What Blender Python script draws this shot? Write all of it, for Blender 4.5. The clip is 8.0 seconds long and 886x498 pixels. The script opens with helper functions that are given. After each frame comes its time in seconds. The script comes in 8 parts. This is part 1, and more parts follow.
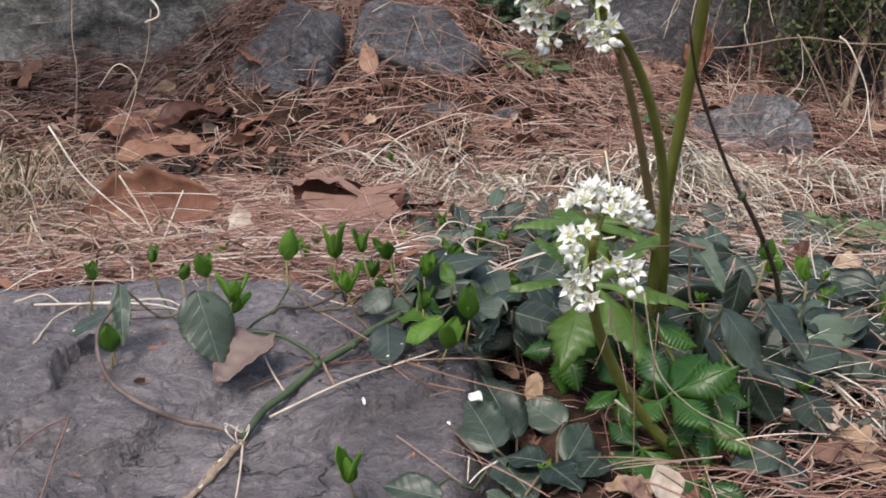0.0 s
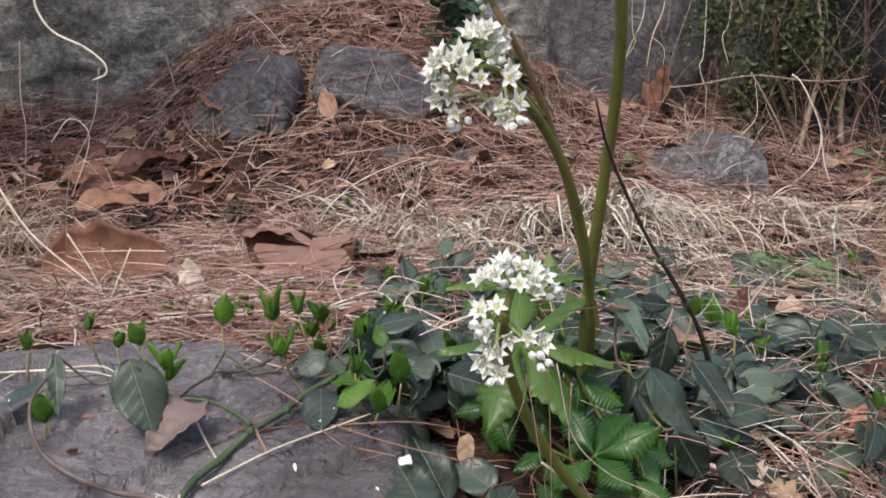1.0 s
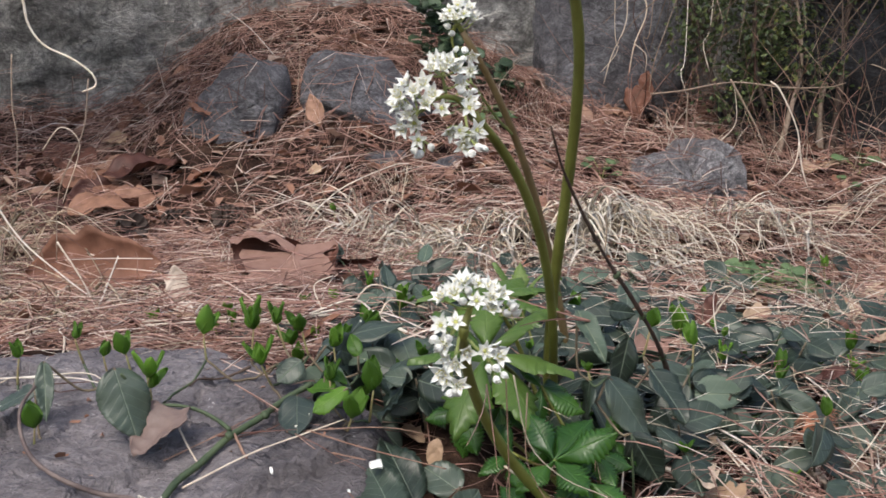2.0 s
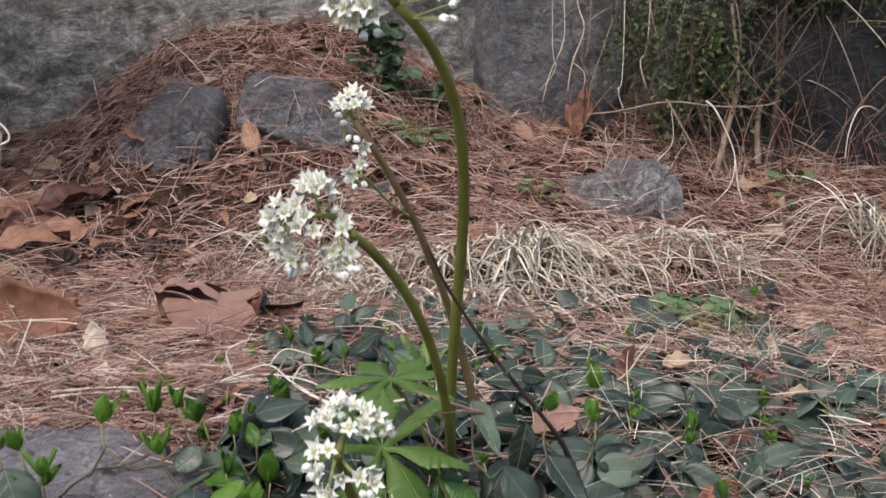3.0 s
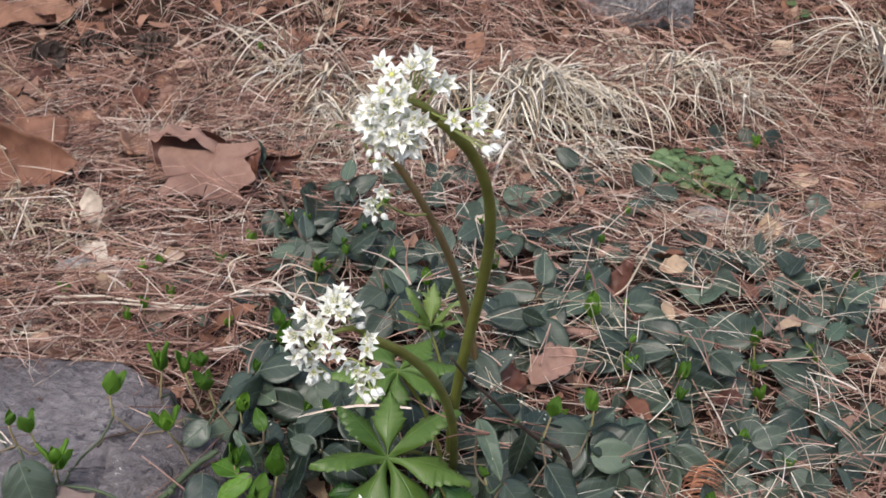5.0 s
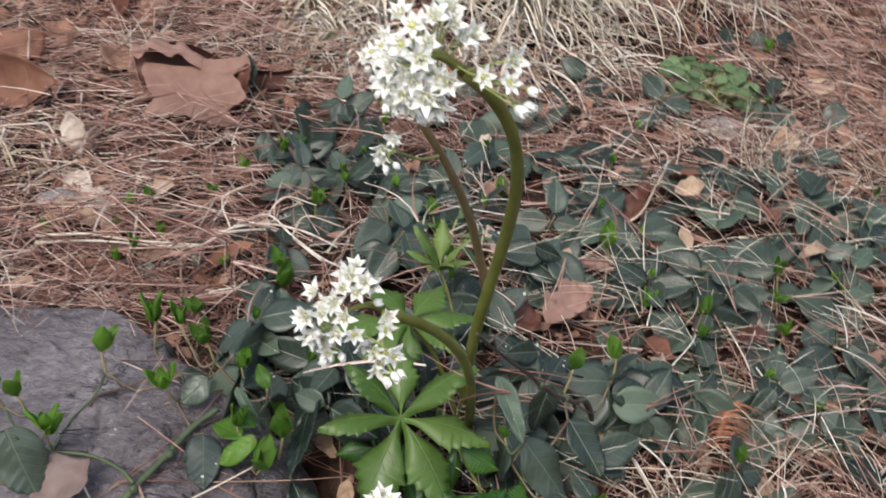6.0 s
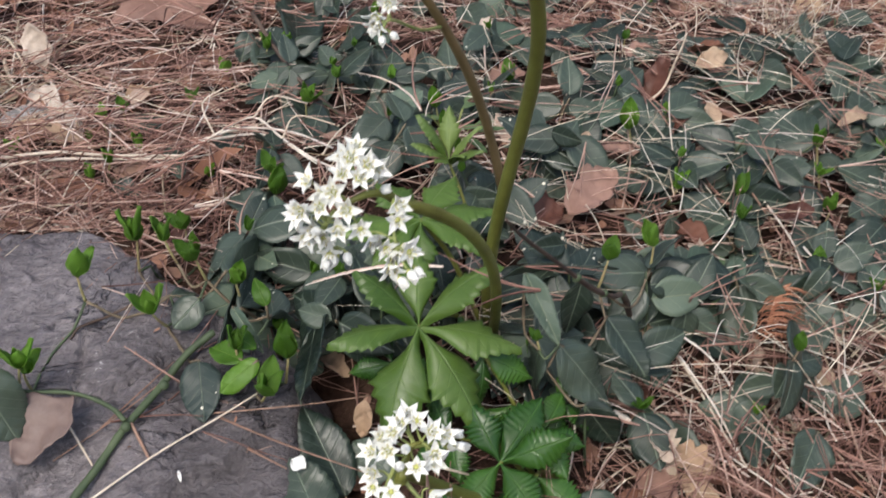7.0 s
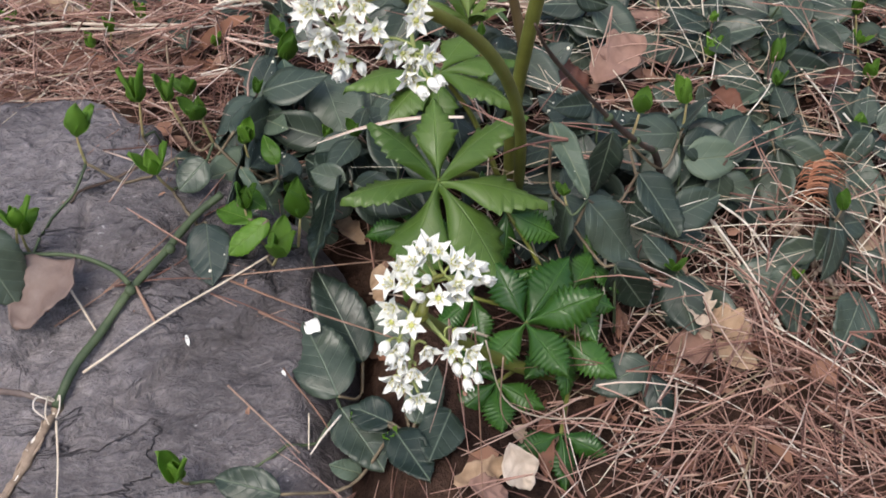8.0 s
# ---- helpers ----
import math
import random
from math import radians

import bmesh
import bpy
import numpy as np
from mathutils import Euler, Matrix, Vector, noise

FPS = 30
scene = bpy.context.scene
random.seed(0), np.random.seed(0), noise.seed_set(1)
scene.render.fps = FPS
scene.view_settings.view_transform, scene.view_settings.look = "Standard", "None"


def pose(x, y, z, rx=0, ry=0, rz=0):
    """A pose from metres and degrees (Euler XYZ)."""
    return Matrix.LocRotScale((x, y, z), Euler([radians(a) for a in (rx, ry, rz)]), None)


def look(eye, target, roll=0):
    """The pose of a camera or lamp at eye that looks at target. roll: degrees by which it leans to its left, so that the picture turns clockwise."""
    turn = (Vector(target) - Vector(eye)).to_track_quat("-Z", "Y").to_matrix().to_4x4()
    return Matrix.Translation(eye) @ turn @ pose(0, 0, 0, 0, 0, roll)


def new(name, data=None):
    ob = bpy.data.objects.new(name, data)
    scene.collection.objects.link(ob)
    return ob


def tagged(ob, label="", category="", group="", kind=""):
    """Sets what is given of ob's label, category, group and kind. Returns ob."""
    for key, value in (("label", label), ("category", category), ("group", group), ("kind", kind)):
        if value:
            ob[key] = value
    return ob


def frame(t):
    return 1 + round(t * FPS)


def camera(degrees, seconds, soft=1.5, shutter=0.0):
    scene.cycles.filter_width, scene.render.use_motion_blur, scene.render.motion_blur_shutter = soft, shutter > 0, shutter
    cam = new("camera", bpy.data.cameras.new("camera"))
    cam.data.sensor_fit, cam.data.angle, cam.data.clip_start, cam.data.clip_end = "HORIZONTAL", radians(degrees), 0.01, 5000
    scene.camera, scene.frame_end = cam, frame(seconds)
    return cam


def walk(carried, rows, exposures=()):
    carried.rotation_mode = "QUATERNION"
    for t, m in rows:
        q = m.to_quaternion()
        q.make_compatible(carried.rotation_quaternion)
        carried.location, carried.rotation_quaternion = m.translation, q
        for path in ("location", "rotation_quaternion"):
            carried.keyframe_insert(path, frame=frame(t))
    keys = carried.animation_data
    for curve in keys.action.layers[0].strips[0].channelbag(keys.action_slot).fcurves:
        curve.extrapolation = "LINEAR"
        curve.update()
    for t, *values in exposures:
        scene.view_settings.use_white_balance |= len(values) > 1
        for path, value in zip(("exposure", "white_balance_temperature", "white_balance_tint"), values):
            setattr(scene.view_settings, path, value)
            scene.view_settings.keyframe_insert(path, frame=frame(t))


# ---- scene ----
cam = camera(40.6, 8.0, soft=1.6, shutter=0.3)
PATH = [
    (0, (0.025, -0.033, 0.201), (-0.014, 1.946, -0.087), -0.5),
    (0.5, (0.048, -0.033, 0.215), (0.024, 1.95, -0.049), -1.1),
    (1, (0.061, -0.042, 0.227), (0.057, 1.944, -0.014), -1.4),
    (1.2, (0.061, -0.05, 0.234), (0.06, 1.937, 0.007), -1.5),
    (2.3, (0.099, -0.089, 0.255), (0.118, 1.895, 0.004), -0.9),
    (2.5, (0.116, -0.089, 0.268), (0.154, 1.896, 0.021), -0.9),
    (3, (0.134, -0.071, 0.321), (0.198, 1.909, 0.047), -1.9),
    (3.5, (0.12, -0.035, 0.391), (0.208, 1.929, 0.028), -2.8),
    (4, (0.121, -0.029, 0.441), (0.226, 1.91, -0.038), -3.5),
    (4.5, (0.112, -0.006, 0.517), (0.201, 1.892, -0.106), -2.4),
    (4.7, (0.113, 0.002, 0.544), (0.211, 1.868, -0.167), 1.2),
    (5.8, (0.085, 0.085, 0.587), (0.182, 1.843, -0.361), 2.9),
    (6, (0.09, 0.103, 0.579), (0.212, 1.84, -0.404), 2.0),
    (6.5, (0.094, 0.164, 0.547), (0.271, 1.841, -0.529), 0.5),
    (7, (0.087, 0.182, 0.513), (0.203, 1.846, -0.591), -2.0),
    (7.5, (0.085, 0.187, 0.472), (0.183, 1.816, -0.684), -3.0),
    (8, (0.082, 0.19, 0.445), (0.165, 1.798, -0.742), -3.0),
]
walk(cam, [(t, look(eye, target, roll)) for t, eye, target, roll in PATH], [(0, 0.6), (8, 0.6)])

from mathutils.bvhtree import BVHTree

# ---- daylight: an even, overcast sky ----
world = bpy.data.worlds.new("sky")
scene.world = world
world.use_nodes = True
wn = world.node_tree.nodes
sky = wn.new("ShaderNodeTexSky")
sky.sky_type = "NISHITA"
sky.sun_disc = False
sky.sun_elevation, sky.sun_rotation = radians(58), radians(200)
sky.air_density, sky.dust_density, sky.ozone_density = 1.0, 4.0, 1.0
wn["Background"].inputs["Strength"].default_value = 0.15
world.node_tree.links.new(sky.outputs[0], wn["Background"].inputs["Color"])
sun = new("sun", bpy.data.lights.new("sun", "SUN"))
sun.data.energy, sun.data.angle, sun.data.color = 1.3, radians(18), (1.0, 0.96, 0.9)
sun.matrix_world = look((-1.2, -1.6, 3.4), (0.2, 1.2, 0.0))


# ---- materials ----
def material(name, rough=0.8, spec=0.3):
    m = bpy.data.materials.new(name)
    m.use_nodes = True
    b = m.node_tree.nodes["Principled BSDF"]
    b.inputs["Roughness"].default_value = rough
    b.inputs["Specular IOR Level"].default_value = spec
    return m, m.node_tree, b


def node(nt, kind, **kw):
    n = nt.nodes.new(kind)
    for k, v in kw.items():
        if k == "ins":
            for i, val in v.items():
                n.inputs[i].default_value = val
        elif k == "op":
            n.operation = v
        elif k == "dtype":
            n.data_type = v
        elif k == "blend":
            n.blend_type = v
        elif k == "feature":
            n.feature = v
    return n


def ramp(nt, fac, stops):
    r = nt.nodes.new("ShaderNodeValToRGB")
    while len(r.color_ramp.elements) < len(stops):
        r.color_ramp.elements.new(0.5)
    for e, (p, c) in zip(r.color_ramp.elements, stops):
        e.position, e.color = p, (*c, 1)
    nt.links.new(fac, r.inputs["Fac"])
    return r.outputs["Color"]


def noise_tex(nt, scale, detail=4, rough=0.6, coord="Object", vec=None, dist=0.0):
    n = node(nt, "ShaderNodeTexNoise", ins={"Scale": scale, "Detail": detail, "Roughness": rough, "Distortion": dist})
    if vec is None:
        vec = nt.nodes.new("ShaderNodeTexCoord").outputs[coord]
    nt.links.new(vec, n.inputs["Vector"])
    return n.outputs["Fac"]


def stretched(nt, sx, sy, sz, rz=0.0):
    mp = nt.nodes.new("ShaderNodeMapping")
    mp.inputs["Scale"].default_value = (sx, sy, sz)
    mp.inputs["Rotation"].default_value = (0, 0, rz)
    nt.links.new(nt.nodes.new("ShaderNodeTexCoord").outputs["Object"], mp.inputs["Vector"])
    return mp.outputs["Vector"]


def mix(nt, fac, a, b, blend="MIX"):
    n = node(nt, "ShaderNodeMix", dtype="RGBA", blend=blend)
    for sock, val in ((n.inputs["Factor"], fac), (n.inputs[6], a), (n.inputs[7], b)):
        if isinstance(val, (int, float)):
            sock.default_value = val
        elif isinstance(val, tuple):
            sock.default_value = (*val, 1)
        else:
            nt.links.new(val, sock)
    return n.outputs[2]


def maths(nt, op, a, b=0.0, clamp=False):
    n = node(nt, "ShaderNodeMath", op=op)
    n.use_clamp = clamp
    for i, val in enumerate((a, b)):
        if isinstance(val, (int, float)):
            n.inputs[i].default_value = val
        else:
            nt.links.new(val, n.inputs[i])
    return n.outputs[0]


def bump(nt, b, height, strength, distance):
    n = node(nt, "ShaderNodeBump", ins={"Strength": strength, "Distance": distance})
    nt.links.new(height, n.inputs["Height"])
    nt.links.new(n.outputs[0], b.inputs["Normal"])
    return n


def island_ramp(name, stops, rough=0.75, spec=0.25, grain=400.0):
    """Many small pieces in one mesh: each takes its own colour."""
    m, nt, b = material(name, rough, spec)
    isl = nt.nodes.new("ShaderNodeNewGeometry").outputs["Random Per Island"]
    col = ramp(nt, isl, stops)
    n = noise_tex(nt, grain, 3)
    nt.links.new(mix(nt, 0.35, col, mix(nt, n, (0.35, 0.3, 0.28), (1.0, 1.0, 1.0)), "MULTIPLY"), b.inputs["Base Color"])
    return m


def object_ramp(name, stops, rough=0.7, spec=0.25, scale=60.0, dark=(0.35, 0.3, 0.28), bump_amount=0.4, sheen=0.0):
    """Single pieces: each object takes its own colour, with blotches and relief."""
    m, nt, b = material(name, rough, spec)
    col = ramp(nt, nt.nodes.new("ShaderNodeObjectInfo").outputs["Random"], stops)
    n = noise_tex(nt, scale, 5)
    n2 = noise_tex(nt, scale * 7, 3)
    c = mix(nt, 0.55, col, mix(nt, ramp(nt, n, [(0.35, (0, 0, 0)), (0.65, (1, 1, 1))]), dark, (1.0, 1.0, 1.0)), "MULTIPLY")
    nt.links.new(mix(nt, 0.3, c, mix(nt, n2, (0.3, 0.3, 0.3), (1.0, 1.0, 1.0)), "MULTIPLY"), b.inputs["Base Color"])
    bump(nt, b, n2, bump_amount, 0.0008)
    return m


def leaf_material(name, base, light, vein, rough, spec, side=260.0, width=0.0006, vein_amount=0.6, speck=0.0, through_light=0.15):
    """A live leaf: midrib along local y, side veins slanting off it, blotches, light passing through."""
    m, nt, b = material(name, rough, spec)
    sep = nt.nodes.new("ShaderNodeSeparateXYZ")
    nt.links.new(nt.nodes.new("ShaderNodeTexCoord").outputs["Object"], sep.inputs[0])
    ax = maths(nt, "ABSOLUTE", sep.outputs[0])
    mid = maths(nt, "SUBTRACT", 1.0, maths(nt, "DIVIDE", ax, width * 1.1, True), True)
    w = maths(nt, "SINE", maths(nt, "MULTIPLY", maths(nt, "SUBTRACT", sep.outputs[1], maths(nt, "MULTIPLY", ax, 0.9)), side * 4))
    rib = maths(nt, "POWER", maths(nt, "MAXIMUM", w, 0.0), 34.0)
    veins = maths(nt, "MAXIMUM", mid, maths(nt, "MULTIPLY", rib, 0.30), True)
    rnd = nt.nodes.new("ShaderNodeObjectInfo").outputs["Random"]
    n1 = noise_tex(nt, 70, 4)
    col = mix(nt, ramp(nt, maths(nt, "ADD", maths(nt, "MULTIPLY", rnd, 0.55), maths(nt, "MULTIPLY", n1, 0.5)), [(0.25, (0, 0, 0)), (0.85, (1, 1, 1))]), base, light)
    col = mix(nt, maths(nt, "MULTIPLY", veins, vein_amount), col, vein)
    if speck:
        vor = node(nt, "ShaderNodeTexVoronoi", ins={"Scale": 230.0})
        nt.links.new(nt.nodes.new("ShaderNodeTexCoord").outputs["Object"], vor.inputs["Vector"])
        patch = maths(nt, "GREATER_THAN", noise_tex(nt, 55, 2), 0.56)
        dot = maths(nt, "MULTIPLY", maths(nt, "LESS_THAN", vor.outputs["Distance"], speck), patch)
        col = mix(nt, dot, col, (0.62, 0.6, 0.5))
    nt.links.new(col, b.inputs["Base Color"])
    bump(nt, b, maths(nt, "ADD", maths(nt, "MULTIPLY", veins, -0.8), maths(nt, "MULTIPLY", noise_tex(nt, 190, 4), 0.55)), 0.6, 0.0010)
    if through_light:
        tr = nt.nodes.new("ShaderNodeBsdfTranslucent")
        nt.links.new(mix(nt, 1.0, col, (1.6, 1.7, 0.8), "MULTIPLY"), tr.inputs["Color"])
        ms = nt.nodes.new("ShaderNodeMixShader")
        ms.inputs[0].default_value = through_light
        nt.links.new(b.outputs[0], ms.inputs[1])
        nt.links.new(tr.outputs[0], ms.inputs[2])
        nt.links.new(ms.outputs[0], nt.nodes["Material Output"].inputs["Surface"])
    return m


def soil_material():
    m, nt, b = material("leaf_litter_soil", 0.95, 0.1)
    a = noise_tex(nt, 14, 6, 0.65)
    c = noise_tex(nt, 160, 5, 0.7)
    col = ramp(nt, a, [(0.3, (0.018, 0.012, 0.010)), (0.5, (0.055, 0.033, 0.026)), (0.7, (0.12, 0.075, 0.055))])
    nt.links.new(mix(nt, 0.8, col, ramp(nt, c, [(0.3, (0.25, 0.22, 0.2)), (0.7, (1.2, 1.1, 1.0))]), "MULTIPLY"), b.inputs["Base Color"])
    bump(nt, b, c, 1.0, 0.006)
    return m


def stone_material(name, dark, lightc, grain=90.0, streak=(1.0, 1.0, 1.0), rough=0.8, relief=0.004, flecks=0.25, scale=9.0, turn=0.5, crack=0.5):
    """Weathered stone: broad tone, chipped ridged grain, thin dark cracks and pale scratches."""
    m, nt, b = material(name, rough, 0.35)
    v = stretched(nt, *streak, rz=turn)
    big = noise_tex(nt, scale, 6, 0.65, vec=v, dist=0.8)
    mid = noise_tex(nt, grain, 10, 0.80, vec=v, dist=1.4)
    ridge = maths(nt, "ABSOLUTE", maths(nt, "SUBTRACT", noise_tex(nt, grain * 0.55, 7, 0.72, vec=v, dist=2.0), 0.5))
    fine = noise_tex(nt, grain * 7, 4, 0.8, vec=v, dist=0.5)
    crack_line = maths(nt, "ABSOLUTE", maths(nt, "SUBTRACT", noise_tex(nt, scale * 1.3, 4, 0.55, vec=v, dist=1.2), 0.5))
    cracks = ramp(nt, crack_line, [(0.0, (1, 1, 1)), (0.012, (0, 0, 0))])
    patch = ramp(nt, noise_tex(nt, scale * 0.9, 3, 0.6), [(0.48, (0, 0, 0)), (0.62, (1, 1, 1))])
    cracks = maths(nt, "MULTIPLY", maths(nt, "MULTIPLY", cracks, patch), crack)
    col = ramp(nt, big, [(0.30, dark), (0.70, lightc)])
    col = mix(nt, 0.9, col, ramp(nt, mid, [(0.36, (0.34, 0.33, 0.34)), (0.5, (0.90, 0.90, 0.90)), (0.64, (1.7, 1.68, 1.66))]), "MULTIPLY")
    col = mix(nt, 0.75, col, ramp(nt, ridge, [(0.0, (0.55, 0.54, 0.55)), (0.05, (1.0, 1.0, 1.0)), (0.16, (1.18, 1.17, 1.16))]), "MULTIPLY")
    col = mix(nt, 0.6, col, ramp(nt, fine, [(0.36, (0.5, 0.5, 0.5)), (0.64, (1.45, 1.45, 1.45))]), "MULTIPLY")
    col = mix(nt, cracks, col, (0.03, 0.028, 0.03))
    vl = stretched(nt, 1.0, 3.2, 1.5, rz=turn + 0.7)
    pale = maths(nt, "MULTIPLY", maths(nt, "GREATER_THAN", noise_tex(nt, grain * 2.2, 5, 0.75, vec=vl, dist=0.6), 0.635), flecks)
    pale = maths(nt, "MULTIPLY", pale, ramp(nt, noise_tex(nt, scale * 2.5, 3), [(0.45, (0.15, 0.15, 0.15)), (0.6, (1, 1, 1))]))
    col = mix(nt, pale, col, (0.46, 0.45, 0.45))
    nt.links.new(col, b.inputs["Base Color"])
    nt.links.new(ramp(nt, mid, [(0.35, (rough - 0.12,) * 3), (0.65, (rough + 0.15,) * 3)]), b.inputs["Roughness"])
    h = maths(nt, "ADD", maths(nt, "MULTIPLY", big, 0.7), maths(nt, "MULTIPLY", mid, 0.7))
    h = maths(nt, "ADD", h, maths(nt, "MULTIPLY", maths(nt, "MINIMUM", ridge, 0.14), 1.6))
    h = maths(nt, "SUBTRACT", maths(nt, "ADD", h, maths(nt, "MULTIPLY", fine, 0.10)), maths(nt, "MULTIPLY", cracks, 0.5))
    bump(nt, b, h, 1.0, relief)
    return m


def slate_material():
    """Cleaved grey slate: even grey body, wavy splintered ridges, hairline cracks, scraped pale flecks."""
    m, nt, b = material("grey_slate_rock", 0.5, 0.4)
    v = stretched(nt, 1.0, 1.9, 1.5, rz=0.35)
    tone = noise_tex(nt, 7, 5, 0.6, dist=0.5)
    wav = maths(nt, "ABSOLUTE", maths(nt, "SUBTRACT", noise_tex(nt, 17, 5, 0.6, vec=v, dist=0.7), 0.5))
    spl = maths(nt, "ABSOLUTE", maths(nt, "SUBTRACT", noise_tex(nt, 60, 5, 0.66, vec=v, dist=0.6), 0.5))
    grit = noise_tex(nt, 420, 3, 0.7)
    cr = maths(nt, "ABSOLUTE", maths(nt, "SUBTRACT", noise_tex(nt, 8.5, 5, 0.6, vec=stretched(nt, 1.0, 1.6, 1.2, rz=-0.5), dist=1.0), 0.5))
    cracks = maths(nt, "MULTIPLY", ramp(nt, cr, [(0.0, (1, 1, 1)), (0.009, (0, 0, 0))]), ramp(nt, noise_tex(nt, 6, 2), [(0.47, (0, 0, 0)), (0.56, (1, 1, 1))]))
    col = ramp(nt, tone, [(0.36, (0.090, 0.081, 0.086)), (0.5, (0.145, 0.131, 0.138)), (0.66, (0.215, 0.197, 0.205))])
    col = mix(nt, 0.9, col, ramp(nt, wav, [(0.0, (0.70, 0.69, 0.70)), (0.03, (0.95, 0.95, 0.95)), (0.14, (1.12, 1.11, 1.10))]), "MULTIPLY")
    col = mix(nt, 0.75, col, ramp(nt, spl, [(0.0, (0.74, 0.73, 0.74)), (0.05, (0.98, 0.98, 0.98)), (0.16, (1.16, 1.15, 1.14))]), "MULTIPLY")
    col = mix(nt, 0.35, col, ramp(nt, grit, [(0.35, (0.45, 0.45, 0.45)), (0.65, (1.5, 1.5, 1.5))]), "MULTIPLY")
    col = mix(nt, maths(nt, "MULTIPLY", cracks, 0.85), col, (0.035, 0.032, 0.035))
    fl = maths(nt, "GREATER_THAN", noise_tex(nt, 130, 4, 0.7, vec=stretched(nt, 1.0, 2.6, 1.4, rz=-0.6), dist=0.8), 0.655)
    fl = maths(nt, "MULTIPLY", fl, ramp(nt, noise_tex(nt, 16, 3), [(0.47, (0.05, 0.05, 0.05)), (0.62, (0.75, 0.75, 0.75))]))
    col = mix(nt, fl, col, (0.50, 0.49, 0.49))
    nt.links.new(col, b.inputs["Base Color"])
    nt.links.new(ramp(nt, spl, [(0.0, (0.55,) * 3), (0.2, (0.38,) * 3)]), b.inputs["Roughness"])
    h = maths(nt, "ADD", maths(nt, "MULTIPLY", maths(nt, "MINIMUM", wav, 0.13), 1.3), maths(nt, "MULTIPLY", maths(nt, "MINIMUM", spl, 0.15), 1.0))
    h = maths(nt, "SUBTRACT", maths(nt, "ADD", h, maths(nt, "MULTIPLY", grit, 0.12)), maths(nt, "MULTIPLY", cracks, 0.35))
    bump(nt, b, h, 1.0, 0.008)
    return m


def plain_green(name, low, high, rough=0.5, spec=0.4, along=30.0):
    m, nt, b = material(name, rough, spec)
    n = noise_tex(nt, along, 4)
    n2 = noise_tex(nt, 900, 2)
    col = mix(nt, ramp(nt, n, [(0.3, (0, 0, 0)), (0.7, (1, 1, 1))]), low, high)
    nt.links.new(mix(nt, 0.3, col, mix(nt, n2, (0.5, 0.5, 0.5), (1.1, 1.1, 1.1)), "MULTIPLY"), b.inputs["Base Color"])
    bump(nt, b, n2, 0.3, 0.0005)
    return m


SOIL = soil_material()
NEEDLE = island_ramp("pine_needle", [(0.0, (0.085, 0.040, 0.032)), (0.25, (0.225, 0.118, 0.094)), (0.58, (0.38, 0.218, 0.172)), (0.84, (0.51, 0.338, 0.272)), (0.95, (0.66, 0.53, 0.45)), (1.0, (0.80, 0.70, 0.62))], 0.6, 0.3)
STRAW = island_ramp("dry_grass", [(0.0, (0.30, 0.22, 0.14)), (0.25, (0.58, 0.49, 0.36)), (0.6, (0.76, 0.69, 0.56)), (1.0, (0.90, 0.86, 0.77))], 0.6, 0.3)
STRAW_ONE = object_ramp("straw_stalk", [(0.0, (0.64, 0.55, 0.43)), (0.5, (0.75, 0.67, 0.56)), (1.0, (0.84, 0.79, 0.72))], 0.6, 0.3, 90.0, (0.6, 0.52, 0.45))
TAN_MASS = island_ramp("tan_dry_grass", [(0.0, (0.24, 0.17, 0.11)), (0.4, (0.43, 0.34, 0.24)), (0.8, (0.60, 0.51, 0.38)), (1.0, (0.76, 0.69, 0.57))], 0.6, 0.3)
TAN_STRAW = object_ramp("tan_grass_blade", [(0.0, (0.36, 0.28, 0.19)), (0.5, (0.52, 0.43, 0.31)), (1.0, (0.68, 0.60, 0.47))], 0.6, 0.3, 90.0, (0.6, 0.52, 0.45))
SLATE = slate_material()
DARK_STONE = stone_material("dark_grey_stone", (0.105, 0.104, 0.116), (0.20, 0.20, 0.215), 28.0, (1, 1, 1.6), 0.75, 0.012, 0.2, 6.0, 0.4, 0.8)
# dark stone made darker still: the shrub's shade is put into the colour
SHADE_STONE = stone_material("blackish_stone", (0.022, 0.023, 0.027), (0.070, 0.072, 0.080), 28.0, (1, 1, 1.6), 0.85, 0.02, 0.2, 6.0, 0.4, 0.6)
PALE_STONE = stone_material("pale_grey_pebble", (0.30, 0.29, 0.28), (0.55, 0.54, 0.52), 120.0, (1, 1, 1), 0.85, 0.003, 0.5, 40.0, 0.3, 0.3)
SPECK_STONE = stone_material("speckled_grey_stone", (0.17, 0.165, 0.178), (0.44, 0.43, 0.445), 40.0, (1, 1, 1), 0.75, 0.02, 0.9, 14.0, 0.8, 0.9)
WALL_STONE = stone_material("weathered_grey_wall", (0.17, 0.17, 0.166), (0.70, 0.70, 0.68), 16.0, (1, 1, 1.4), 0.9, 0.06, 0.9, 5.0, 0.0, 0.5)
SCAPE = plain_green("olive_green_stem", (0.115, 0.115, 0.022), (0.20, 0.22, 0.05), 0.45, 0.4)
SCAPE_BROWN = plain_green("brownish_stem", (0.145, 0.100, 0.042), (0.245, 0.175, 0.085), 0.5, 0.4)
PEDICEL = plain_green("pale_green_stalk", (0.22, 0.28, 0.07), (0.38, 0.42, 0.16), 0.5, 0.4)
LEAF = leaf_material("fresh_green_leaf", (0.046, 0.098, 0.014), (0.112, 0.190, 0.038), (0.17, 0.27, 0.08), 0.38, 0.45, 150.0, 0.0006, 0.5, 0.0, 0.25)
